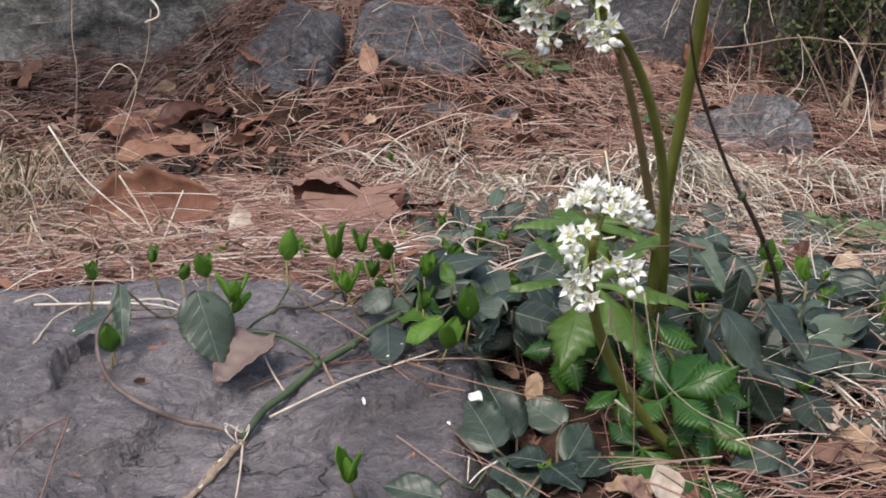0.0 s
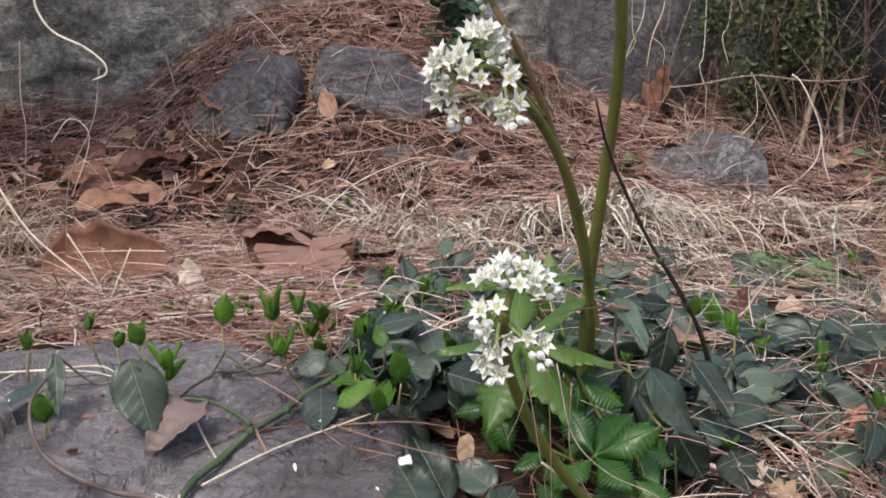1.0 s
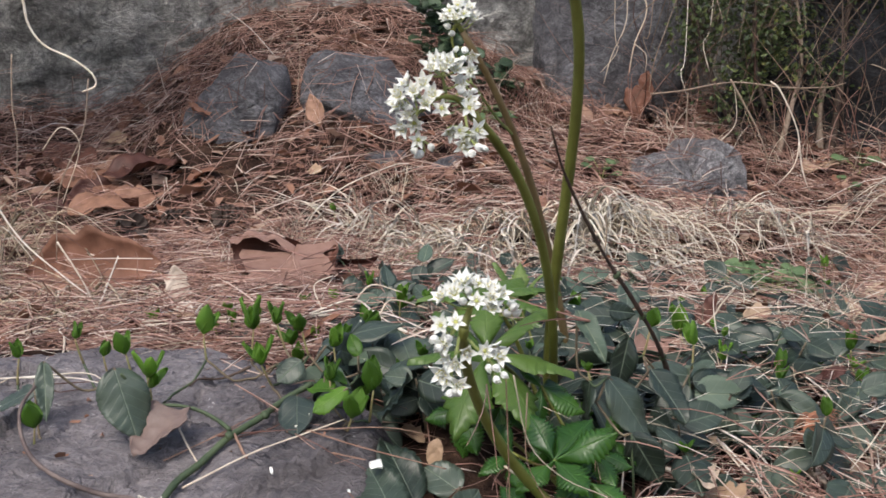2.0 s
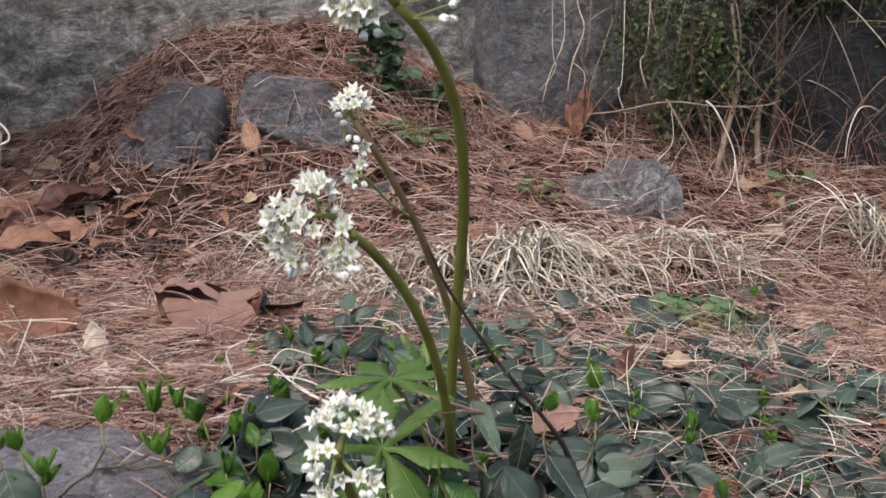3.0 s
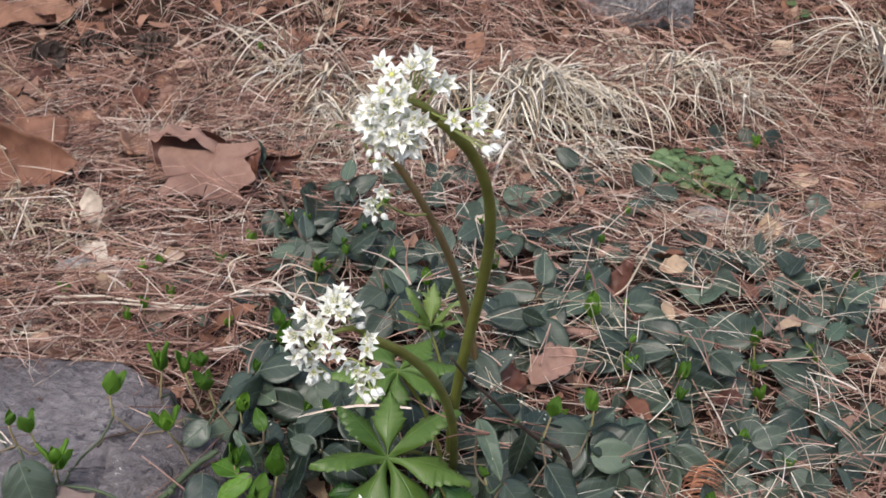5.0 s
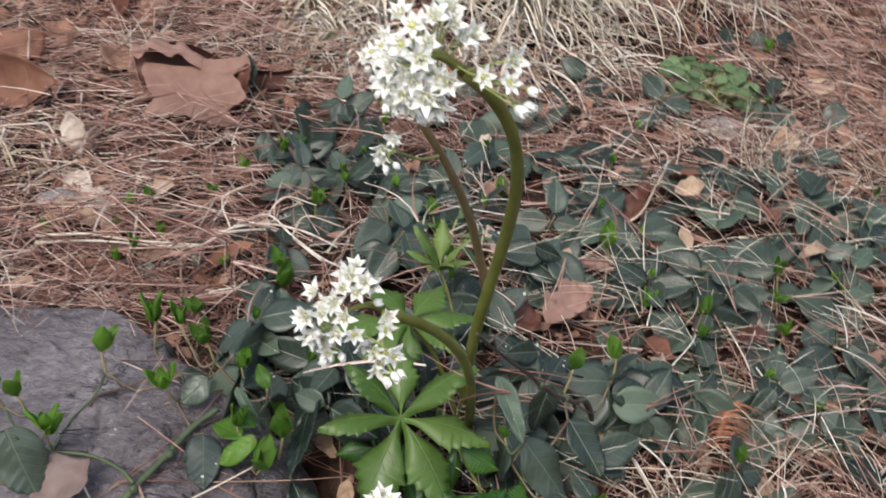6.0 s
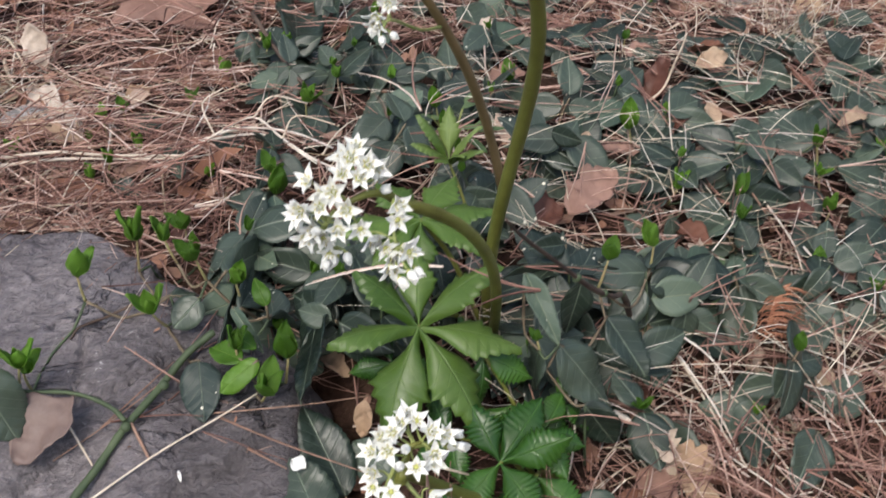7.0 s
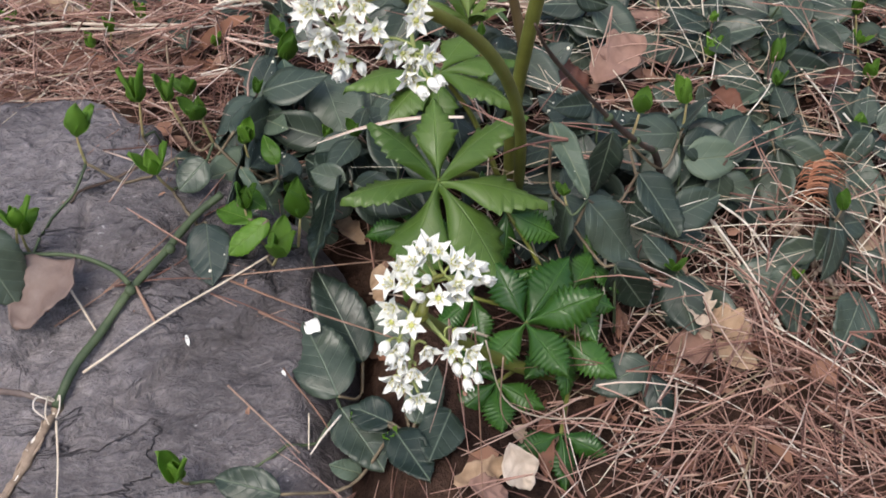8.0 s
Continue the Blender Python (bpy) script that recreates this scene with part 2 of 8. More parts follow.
GLOSSY = leaf_material("glossy_green_leaf", (0.019, 0.064, 0.010), (0.056, 0.142, 0.021), (0.10, 0.21, 0.05), 0.31, 0.42, 90.0, 0.0006, 0.40, 0.0, 0.15)
CREEPER = leaf_material("dark_creeper_leaf", (0.012, 0.022, 0.015), (0.064, 0.088, 0.064), (0.20, 0.245, 0.18), 0.40, 0.5, 190.0, 0.0007, 0.62, 0.0, 0.05)
CREEPER_SPOT = leaf_material("spotted_creeper_leaf", (0.022, 0.036, 0.030), (0.056, 0.080, 0.063), (0.17, 0.20, 0.15), 0.52, 0.45, 190.0, 0.00055, 0.6, 0.24, 0.06)
CREEPER_PALE = leaf_material("pale_creeper_leaf", (0.05, 0.082, 0.058), (0.115, 0.155, 0.112), (0.24, 0.28, 0.18), 0.5, 0.4, 190.0, 0.0006, 0.5, 0.12, 0.08)
YOUNG = leaf_material("young_bright_leaf", (0.055, 0.140, 0.010), (0.155, 0.310, 0.036), (0.28, 0.43, 0.12), 0.45, 0.45, 260.0, 0.0004, 0.35, 0.0, 0.42)
VINE = plain_green("green_vine_bark", (0.036, 0.058, 0.030), (0.085, 0.115, 0.058), 0.6, 0.35, 45.0)
STEM_BROWN = plain_green("brown_creeper_stem", (0.10, 0.075, 0.05), (0.22, 0.18, 0.12), 0.7, 0.3, 80.0)
PINK_STALK = plain_green("pinkish_green_stalk", (0.30, 0.20, 0.12), (0.34, 0.36, 0.14), 0.55, 0.35, 120.0)
MAUVE_STEM = plain_green("purplish_brown_stem", (0.075, 0.052, 0.050), (0.19, 0.15, 0.135), 0.65, 0.3, 70.0)
TWIG = plain_green("dark_twig_bark", (0.045, 0.03, 0.025), (0.12, 0.085, 0.065), 0.75, 0.3, 60.0)
PALE_TWIG = plain_green("pale_brown_twig", (0.19, 0.14, 0.105), (0.36, 0.28, 0.215), 0.8, 0.25, 140.0)
DEAD_LEAF = object_ramp("dry_brown_leaf", [(0.0, (0.18, 0.078, 0.050)), (0.5, (0.30, 0.152, 0.100)), (1.0, (0.41, 0.245, 0.170))], 0.65, 0.3, 40.0)
PINK_LEAF = object_ramp("pinkish_dry_leaf", [(0.0, (0.25, 0.150, 0.118)), (1.0, (0.36, 0.225, 0.180))], 0.7, 0.25, 45.0, (0.55, 0.45, 0.4))
TAN_LEAF = object_ramp("pale_tan_leaf", [(0.0, (0.45, 0.31, 0.20)), (0.5, (0.55, 0.42, 0.30)), (1.0, (0.62, 0.54, 0.46))], 0.65, 0.3, 50.0)
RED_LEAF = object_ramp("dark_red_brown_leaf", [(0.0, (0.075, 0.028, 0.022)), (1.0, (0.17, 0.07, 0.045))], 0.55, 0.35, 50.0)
CONE = object_ramp("pine_cone_scale", [(0.0, (0.06, 0.045, 0.038)), (1.0, (0.12, 0.09, 0.075))], 0.7, 0.3, 200.0)
YOUNG_LEAF = leaf_material("unfolding_pale_leaf", (0.095, 0.160, 0.032), (0.180, 0.255, 0.072), (0.26, 0.34, 0.13), 0.45, 0.45, 150.0, 0.0006, 0.5, 0.0, 0.25)
SHRUB_LEAF = island_ramp("dark_shrub_leaf", [(0.0, (0.030, 0.048, 0.018)), (0.5, (0.056, 0.082, 0.028)), (0.88, (0.092, 0.125, 0.040)), (1.0, (0.18, 0.185, 0.055))], 0.55, 0.4)
DRY_TWIG = island_ramp("dry_brown_twig", [(0.0, (0.045, 0.032, 0.026)), (0.6, (0.13, 0.092, 0.07)), (0.9, (0.22, 0.165, 0.125)), (1.0, (0.42, 0.34, 0.26))], 0.75, 0.25)
MAUVE_LEAF = object_ramp("mauve_dry_leaf", [(0.0, (0.19, 0.142, 0.128)), (1.0, (0.235, 0.178, 0.160))], 0.6, 0.3, 45.0, (0.6, 0.5, 0.45))
IVY_LEAF = leaf_material("dark_ivy_leaf", (0.018, 0.038, 0.016), (0.046, 0.082, 0.038), (0.10, 0.15, 0.08), 0.45, 0.4, 200.0, 0.0006, 0.35, 0.0, 0.1)
WEED = leaf_material("small_weed_leaf", (0.075, 0.13, 0.055), (0.16, 0.235, 0.11), (0.22, 0.30, 0.16), 0.55, 0.35, 200.0, 0.0006, 0.3, 0.0, 0.15)


def petal_material():
    m, nt, b = material("white_petal", 0.5, 0.35)
    n = noise_tex(nt, 260, 3)
    col = mix(nt, n, (0.86, 0.87, 0.83), (0.92, 0.92, 0.89))
    nt.links.new(col, b.inputs["Base Color"])
    tr = nt.nodes.new("ShaderNodeBsdfTranslucent")
    tr.inputs["Color"].default_value = (0.85, 0.88, 0.78, 1)
    ms = nt.nodes.new("ShaderNodeMixShader")
    ms.inputs[0].default_value = 0.22
    nt.links.new(b.outputs[0], ms.inputs[1])
    nt.links.new(tr.outputs[0], ms.inputs[2])
    nt.links.new(ms.outputs[0], nt.nodes["Material Output"].inputs["Surface"])
    return m


PETAL = petal_material()
HEART = plain_green("yellow_green_heart", (0.42, 0.46, 0.10), (0.62, 0.62, 0.24), 0.5, 0.4, 500.0)
ANTHER = plain_green("cream_anther", (0.62, 0.55, 0.30), (0.72, 0.66, 0.42), 0.7, 0.2, 500.0)


# ---- arithmetic for the forms ----
def sm(a, b, x):
    u = np.clip((x - a) / (b - a), 0, 1)
    return u * u * (3 - 2 * u)


def lattice(ix, iy, seed):
    h = (ix * 374761393 + iy * 668265263 + seed * 974711) & 0xFFFFFFFF
    h = ((h ^ (h >> 13)) * 1274126177) & 0xFFFFFFFF
    return ((h ^ (h >> 16)) & 0xFFFF) / 65535.0


def vnoise(x, y, seed=0):
    x, y = np.asarray(x, float), np.asarray(y, float)
    ix, iy = np.floor(x).astype(np.int64), np.floor(y).astype(np.int64)
    fx, fy = x - ix, y - iy
    fx, fy = fx * fx * (3 - 2 * fx), fy * fy * (3 - 2 * fy)
    a, b = lattice(ix, iy, seed), lattice(ix + 1, iy, seed)
    c, d = lattice(ix, iy + 1, seed), lattice(ix + 1, iy + 1, seed)
    return (a + (b - a) * fx) * (1 - fy) + (c + (d - c) * fx) * fy


def fbm(x, y, scale, octaves=4, seed=0, gain=0.5):
    total, amp, norm = 0.0, 1.0, 0.0
    for o in range(octaves):
        total = total + amp * (vnoise(np.asarray(x) * scale + 7.3 * o, np.asarray(y) * scale - 3.1 * o, seed + o) - 0.5)
        norm += amp
        amp *= gain
        scale *= 2.03
    return total / norm


def ground_height(x, y):
    """Level litter that drops a little to the right, dips under the slab and climbs as a bank at the back."""
    x, y = np.asarray(x, float), np.asarray(y, float)
    z = -0.085 * sm(-0.05, 0.95, x) - 0.03 * sm(0.0, 0.25, x) * (1 - sm(0.8, 1.15, y)) - 0.03 * (1 - sm(0.55, 0.9, y))
    z = z - 0.16 * sm(0.10, -0.02, x) * sm(0.95, 0.72, y) + 0.012 * sm(0.1, -0.1, x) * sm(0.9, 1.0, y) * sm(1.4, 1.1, y)
    foot = 2.00 - 0.08 * sm(-0.3, 0.4, x) + 0.06 * sm(0.4, 1.0, x)
    slope = 0.54 - 0.21 * sm(-0.1, 0.4, x) - 0.26 * sm(-0.32, -0.75, x)
    d = np.minimum(y, 2.9) - foot
    z = z + slope * 0.06 * np.log1p(np.exp(np.minimum(d / 0.06, 40)))
    z = z + 0.06 * np.exp(-((x - 0.30) / 0.22) ** 2 - ((y - 1.84) / 0.11) ** 2) + 0.045 * np.exp(-((x - 0.62) / 0.14) ** 2 - ((y - 1.97) / 0.09) ** 2)
    near = 1 - sm(2.5, 6.0, np.hypot(x - 0.2, y - 1.2))
    return z + near * (0.03 * fbm(x, y, 4.0, 3, 5) + 0.012 * fbm(x, y, 22.0, 3, 9))


def slab_facets(x, y):
    """Broken plates of slate: tilted pieces with small steps between them."""
    rng = np.random.default_rng(8)
    wx = x + 0.04 * fbm(x, y, 12.0, 4, 90)
    wy = y + 0.04 * fbm(x, y, 12.0, 4, 91)
    best, second, out = np.full(np.shape(x), 9.0), np.full(np.shape(x), 9.0), np.zeros(np.shape(x))
    for _ in range(75):
        cx, cy, lift = rng.uniform(-1.1, 0.15), rng.uniform(0.3, 1.02), rng.normal(0, 0.0022)
        gx, gy = rng.normal(0, 0.06), rng.normal(0, 0.075)
        du, dv = (wx - cx) * 0.85 + (wy - cy) * 0.5, (wy - cy) * 0.85 - (wx - cx) * 0.5
        d = np.hypot(du, dv * 1.7)
        hit = d < best
        second = np.where(hit, best, np.minimum(second, d))
        best = np.where(hit, d, best)
        out = np.where(hit, lift + gx * (wx - cx) + gy * (wy - cy), out)
    joint = (1 - sm(0.0, 0.006, second - best)) * sm(0.42, 0.6, vnoise(x * 16, y * 16, 77))
    return out - 0.0032 * joint


def chips(x, y):
    """Small chipped ridges and pits that run across the slab."""
    u, v = x * 0.94 + y * 0.34, y * 0.94 - x * 0.34
    w = 0.012 * fbm(x, y, 30.0, 3, 60)
    r = np.abs(fbm(u + w, v * 2.1 + w, 46.0, 3, 61, 0.6))
    p = np.abs(fbm(u - w, v * 1.6 + w, 95.0, 2, 64, 0.6))
    q = np.abs(fbm(u * 0.9 + 2 * w, v * 1.5, 17.0, 4, 68, 0.6))
    return 0.022 * np.minimum(q, 0.10) + 0.011 * np.minimum(r, 0.16) + 0.006 * np.minimum(p, 0.2) + 0.002 * fbm(u, v * 2.2, 130.0, 2, 6)


def rock_height(x, y):
    """The slab in front: a flat back, a sloping face to the front, a rounded right end."""
    x, y = np.asarray(x, float), np.asarray(y, float)
    top = 0.022 - 0.40 * 0.03 * np.log1p(np.exp(np.clip((0.845 - y) / 0.03, -40, 40))) - 0.22 * 0.05 * np.log1p(np.exp(np.clip((0.66 - y) / 0.05, -40, 40)))
    top = top - 0.05 * sm(-0.3, -1.2, x)
    back = 1.0 + 0.03 * sm(-0.1, -0.5, x) - 0.10 * sm(-0.16, 0.02, x) - y
    right = 0.043 - 0.02 * sm(0.7, 0.5, y) - 0.9 * np.clip(y - 0.82, 0, 1) - x
    e = np.minimum(back, right) + 0.02 * fbm(x, y, 9.0, 3, 31)
    top = top + 0.010 * fbm(x, y, 7.0, 3, 12) + slab_facets(x, y) + 0.006 * fbm(x, y * 1.5, 26.0, 4, 3, 0.6) + chips(x, y)
    return top - 0.06 * (1 - sm(-0.02, 0.03, e)) - 0.25 * sm(0.0, -0.06, e)


def surface(x, y):
    return np.maximum(ground_height(x, y), rock_height(x, y))


# ---- mesh helpers ----
def put(name, verts, faces, mat, parent=None, label="", smooth=True, mats=None, index=None):
    me = bpy.data.meshes.new(name)
    me.from_pydata([tuple(v) for v in np.asarray(verts, float).tolist()], [], faces)
    for m in (mats or [mat]):
        me.materials.append(m)
    if index is not None:
        me.polygons.foreach_set("material_index", np.asarray(index, np.int32))
    if smooth:
        me.polygons.foreach_set("use_smooth", np.ones(len(me.polygons), bool))
    me.update()
    ob = new(name, me)
    if parent is not None:
        ob.parent = parent
    if label:
        tagged(ob, label)
    return ob


def part(name, bm, mat, parent=None, label="", smooth=True):
    me = bpy.data.meshes.new(name)
    bm.to_mesh(me)
    bm.free()
    me.materials.append(mat)
    if smooth:
        me.polygons.foreach_set("use_smooth", np.ones(len(me.polygons), bool))
    ob = new(name, me)
    if parent is not None:
        ob.parent = parent
    if label:
        tagged(ob, label)
    return ob


def share(name, mesh, m, parent=None, label=""):
    ob = new(name, mesh)
    if parent is not None:
        ob.parent = parent
    ob.matrix_basis = m
    if label:
        tagged(ob, label)
    return ob


def empty(name, at=(0, 0, 0)):
    ob = new(name)
    ob.location = at
    ob.empty_display_size = 0.02
    return ob


def tube_data(points, radii, sides=8, caps=True):
    """A round bent rod along points."""
    P = [Vector(p) for p in points]
    verts, faces = [], []
    ref = Vector((0.3, 1, 0.2)).normalized()
    for i, p in enumerate(P):
        d = (P[min(i + 1, len(P) - 1)] - P[max(i - 1, 0)]).normalized()
        s = d.cross(ref)
        if s.length < 1e-3:
            s = d.cross(Vector((1, 0, 0)))
        s.normalize()
        u = d.cross(s)
        for k in range(sides):
            a = 2 * math.pi * k / sides
            verts.append(p + (s * math.cos(a) + u * math.sin(a)) * radii[i])
    n = len(P)
    for i in range(n - 1):
        for k in range(sides):
            a, b = i * sides + k, i * sides + (k + 1) % sides
            faces.append((a, b, b + sides, a + sides))
    if caps:
        faces.append(tuple(range(sides))[::-1])
        faces.append(tuple((n - 1) * sides + k for k in range(sides)))
    return verts, faces


def bezier(a, b, c, d, n=24):
    a, b, c, d = (Vector(v) for v in (a, b, c, d))
    out = []
    for i in range(n + 1):
        t = i / n
        out.append(a * (1 - t) ** 3 + b * 3 * t * (1 - t) ** 2 + c * 3 * t * t * (1 - t) + d * t ** 3)
    return out


def smooth_line(points, n=6):
    """Catmull-Rom through the points."""
    P = [Vector(p) for p in points]
    P = [P[0] * 2 - P[1]] + P + [P[-1] * 2 - P[-2]]
    out = []
    for i in range(1, len(P) - 2):
        for k in range(n):
            t = k / n
            a, b, c, d = P[i - 1], P[i], P[i + 1], P[i + 2]
            out.append(0.5 * (2 * b + (c - a) * t + (2 * a - 5 * b + 4 * c - d) * t * t + (3 * b - a - 3 * c + d) * t ** 3))
    out.append(P[-2])
    return out


def draped(points, gap, n=6):
    """A line through the points that never sinks into the ground or the slab."""
    P = np.array([tuple(p) for p in smooth_line(points, n)])
    P[:, 2] = np.maximum(P[:, 2], surface(P[:, 0], P[:, 1]) + gap)
    return [Vector(p) for p in P.tolist()]


def rod(name, points, r0, r1, mat, parent=None, label="", sides=8, knots=0.0, seed=0):
    rng = random.Random(seed)
    n = len(points)
    radii = [(r0 + (r1 - r0) * i / (n - 1)) * (1 + knots * (rng.random() - 0.3)) for i in range(n)]
    v, f = tube_data(points, radii, sides)
    return put(name, v, f, mat, parent, label)


def strands(name, base, way, length, bend, width, mat, parent=None, segs=3, taper=0.25, flat=1.0, floor=None, curl=None):
    """Many thin bent strands in one mesh: base, way and bend are rows of vectors."""
    base, way, bend = np.asarray(base, float), np.asarray(way, float), np.asarray(bend, float)
    length, width = np.asarray(length, float)[:, None], np.asarray(width, float)[:, None]
    n = len(base)
    way = way / np.linalg.norm(way, axis=1, keepdims=True)
    side = np.cross(way, np.array([0.03, 0.02, 1.0]))
    side = side / (np.linalg.norm(side, axis=1, keepdims=True) + 1e-9)
    rings = []
    for i in range(segs + 1):
        s = i / segs
        c = base + way * length * s + bend * length * s * s
        if curl is not None:
            c = c + side * (curl[:, :1] * length * np.sin(curl[:, 1:2] + curl[:, 2:3] * s) * s)
        if floor is not None:
            c[:, 2] = np.maximum(c[:, 2], floor(c[:, 0], c[:, 1]) + 0.0006)
        w = width * (1 - (1 - taper) * s ** 2)
        up = np.cross(side, way)
        rings += [c - side * w, c + side * w, c + up * w * flat * 1.4]
    verts = np.stack(rings, 1).reshape(-1, 3)
    k = 3 * (segs + 1)
    quads = []
    for i in range(segs):
        a = 3 * i
        quads += [(a, a + 1, a + 4, a + 3), (a + 1, a + 2, a + 5, a + 4), (a + 2, a, a + 3, a + 5)]
    quads = np.array(quads)
    faces = (quads[None] + (np.arange(n) * k)[:, None, None]).reshape(-1, 4)
    me = bpy.data.meshes.new(name)
    me.vertices.add(len(verts))
    me.vertices.foreach_set("co", verts.ravel())
    me.loops.add(faces.size)
    me.loops.foreach_set("vertex_index", faces.ravel().astype(np.int32))
    me.polygons.add(len(faces))
    me.polygons.foreach_set("loop_start", (np.arange(len(faces)) * 4).astype(np.int32))
    me.materials.append(mat)
    me.update(calc_edges=True)
    me.polygons.foreach_set("use_smooth", np.ones(len(faces), bool))
    ob = new(name, me)
    if parent is not None:
        ob.parent = parent
    return ob


def blade_data(length, width, profile, cup=0.15, droop=0.2, wave=0.0, teeth=0, tooth=0.0, nx=6, ny=12, thick=0.00035, seed=0, twist=0.0):
    """A leaf blade along +y from its base, as a thin shell. profile(s): half width from 0 to 1."""
    rng = random.Random(seed)
    ph = rng.random() * 6
    top = []
    for j in range(ny + 1):
        s = j / ny
        hw = max(profile(s), 0.02) * width / 2
        for i in range(nx + 1):
            u = -1 + 2 * i / nx
            w = hw
            if teeth and abs(u) > 0.99:
                w = hw * (1 + tooth * (((s * teeth) % 1.0) - 0.6) * min(1, 2.5 * s))
            x = u * w
            y = s * length
            z = cup * width * (u * u) * 0.5 - droop * length * s * s + wave * width * math.sin(s * 9 + ph + u * 1.5) * abs(u)
            ang = twist * s
            top.append((x * math.cos(ang), y, z + x * math.sin(ang)))
    n = len(top)
    verts = top + [(x, y, z - thick) for x, y, z in top]
    faces = []
    for j in range(ny):
        for i in range(nx):
            a = j * (nx + 1) + i
            faces.append((a, a + 1, a + nx + 2, a + nx + 1))
            faces.append((a + n, a + n + nx + 1, a + n + nx + 2, a + n + 1))
    rim = [i for i in range(nx + 1)] + [j * (nx + 1) + nx for j in range(1, ny + 1)]
    rim += [ny * (nx + 1) + i for i in range(nx - 1, -1, -1)] + [j * (nx + 1) for j in range(ny - 1, 0, -1)]
    for k in range(len(rim)):
        a, b = rim[k], rim[(k + 1) % len(rim)]
        faces.append((b, a, a + n, b + n))
    return verts, faces


def mesh_of(name, data, mat):
    me = bpy.data.meshes.new(name)
    me.from_pydata([tuple(v) for v in data[0]], [], data[1])
    me.materials.append(mat)
    me.polygons.foreach_set("use_smooth", np.ones(len(me.polygons), bool))
    me.update()
    return me


def aim(base, tip, up=(0, -0.35, 1), scale=(1, 1, 1)):
    """The pose of a piece whose +y runs from base to tip and whose +z leans to up."""
    base, tip = Vector(base), Vector(tip)
    y = (tip - base).normalized()
    x = y.cross(Vector(up))
    if x.length < 1e-4:
        x = y.cross(Vector((0, 1, 0.1)))
    x.normalize()
    z = x.cross(y)
    m = Matrix((x, y, z)).transposed().to_4x4()
    m.translation = base
    return m @ Matrix.Diagonal((*scale, 1))


# ---- ground, reaching outwards on all sides ----
def axis(lo, hi, step, far):
    inner = list(np.arange(lo, hi + 1e-6, step))
    out, d = [], step
    while d < far:
        out.append(d)
        d *= 1.6
    return np.array([lo - v for v in out[::-1]] + inner + [hi + v for v in out])


def grid_mesh(name, xs, ys, height, mat):
    X, Y = np.meshgrid(xs, ys)
    verts = np.stack([X, Y, height(X, Y)], -1).reshape(-1, 3)
    w = len(xs)
    i, j = np.meshgrid(np.arange(w - 1), np.arange(len(ys) - 1))
    a = (j * w + i).ravel()
    faces = np.stack([a, a + 1, a + w + 1, a + w], 1).tolist()
    return put(name, verts, faces, mat)


ground = grid_mesh("ground", axis(-1.1, 1.8, 0.012, 60), axis(0.2, 2.9, 0.012, 60), ground_height, SOIL)
tagged(ground, "brown soil covered in pine needles and dry leaf litter", "ground", kind="structure")

rock = grid_mesh("foreground_rock", np.arange(-0.72, 0.14, 0.0022), np.arange(0.36, 1.06, 0.0022), rock_height, SLATE)
tagged(rock, "broad flat slab of dark grey fractured slate rock", "rock")


def boulder(name, centre, radii, turn, mat, label, seed, rough=0.18, flat=0.0, subdiv=5):
    bm = bmesh.new()
    bmesh.ops.create_icosphere(bm, subdivisions=subdiv, radius=1.0)
    off = Vector((seed * 3.7, seed * 1.3, -seed * 2.1))
    rng = random.Random(seed)
    cuts = [(Vector([rng.gauss(0, 1) for _ in range(3)]).normalized(), rng.uniform(0.68, 0.92)) for _ in range(11)] + [(Vector((0, 0, 1)), 0.86), (Vector((0, -1, 0.1)), 0.85)]
    for v in bm.verts:
        n = v.co.normalized()
        f = 1.05
        for a, d in cuts:
            c = n.dot(a)
            if c > 0.05:
                f = min(f, d / c)
        f *= 1 + rough * (0.5 * noise.noise(n * 1.3 + off) + 0.30 * noise.noise(n * 3.1 + off) + 0.16 * noise.noise(n * 8 + off) + 0.08 * noise.noise(n * 20 + off))
        v.co = Vector((n.x * f * radii[0], n.y * f * radii[1], n.z * f * radii[2])) * (1 + flat * 0.3)
    ob = part(name, bm, mat)
    ob.matrix_basis = pose(*centre, *turn)
    return tagged(ob, label, "stone")


stone_a = boulder("stone", (-0.338, 2.42, 0.190), (0.096, 0.12, 0.165), (0, 18, 10), DARK_STONE, "dark grey boulder half buried in needles on the bank", 11, 0.16, 0.3)
stone_b = boulder("stone", (-0.080, 2.45, 0.246), (0.132, 0.11, 0.104), (0, 8, -8), DARK_STONE, "smooth dark grey boulder beside another, under needle litter", 12, 0.14, 0.3)
stone_c = boulder("stone", (0.530, 2.335, 0.062), (0.056, 0.09, 0.070), (0, -6, 5), SPECK_STONE, "grey stone with pale flecks, set in litter", 3, 0.2, 0.4)
stone_d = boulder("stone", (0.612, 2.345, 0.068), (0.064, 0.10, 0.088), (0, 6, 25), SPECK_STONE, "grey stone with pale flecks split from its neighbour", 13, 0.2, 0.4)
boulder("stone", (0.115, 2.27, 0.085), (0.07, 0.05, 0.06), (0, 10, 20), DARK_STONE, "small dark stone mostly buried in needles", 4, 0.2)
boulder("stone", (-0.02, 2.26, 0.115), (0.055, 0.04, 0.045), (0, 0, 50), DARK_STONE, "small dark stone mostly buried in needles", 5, 0.2)


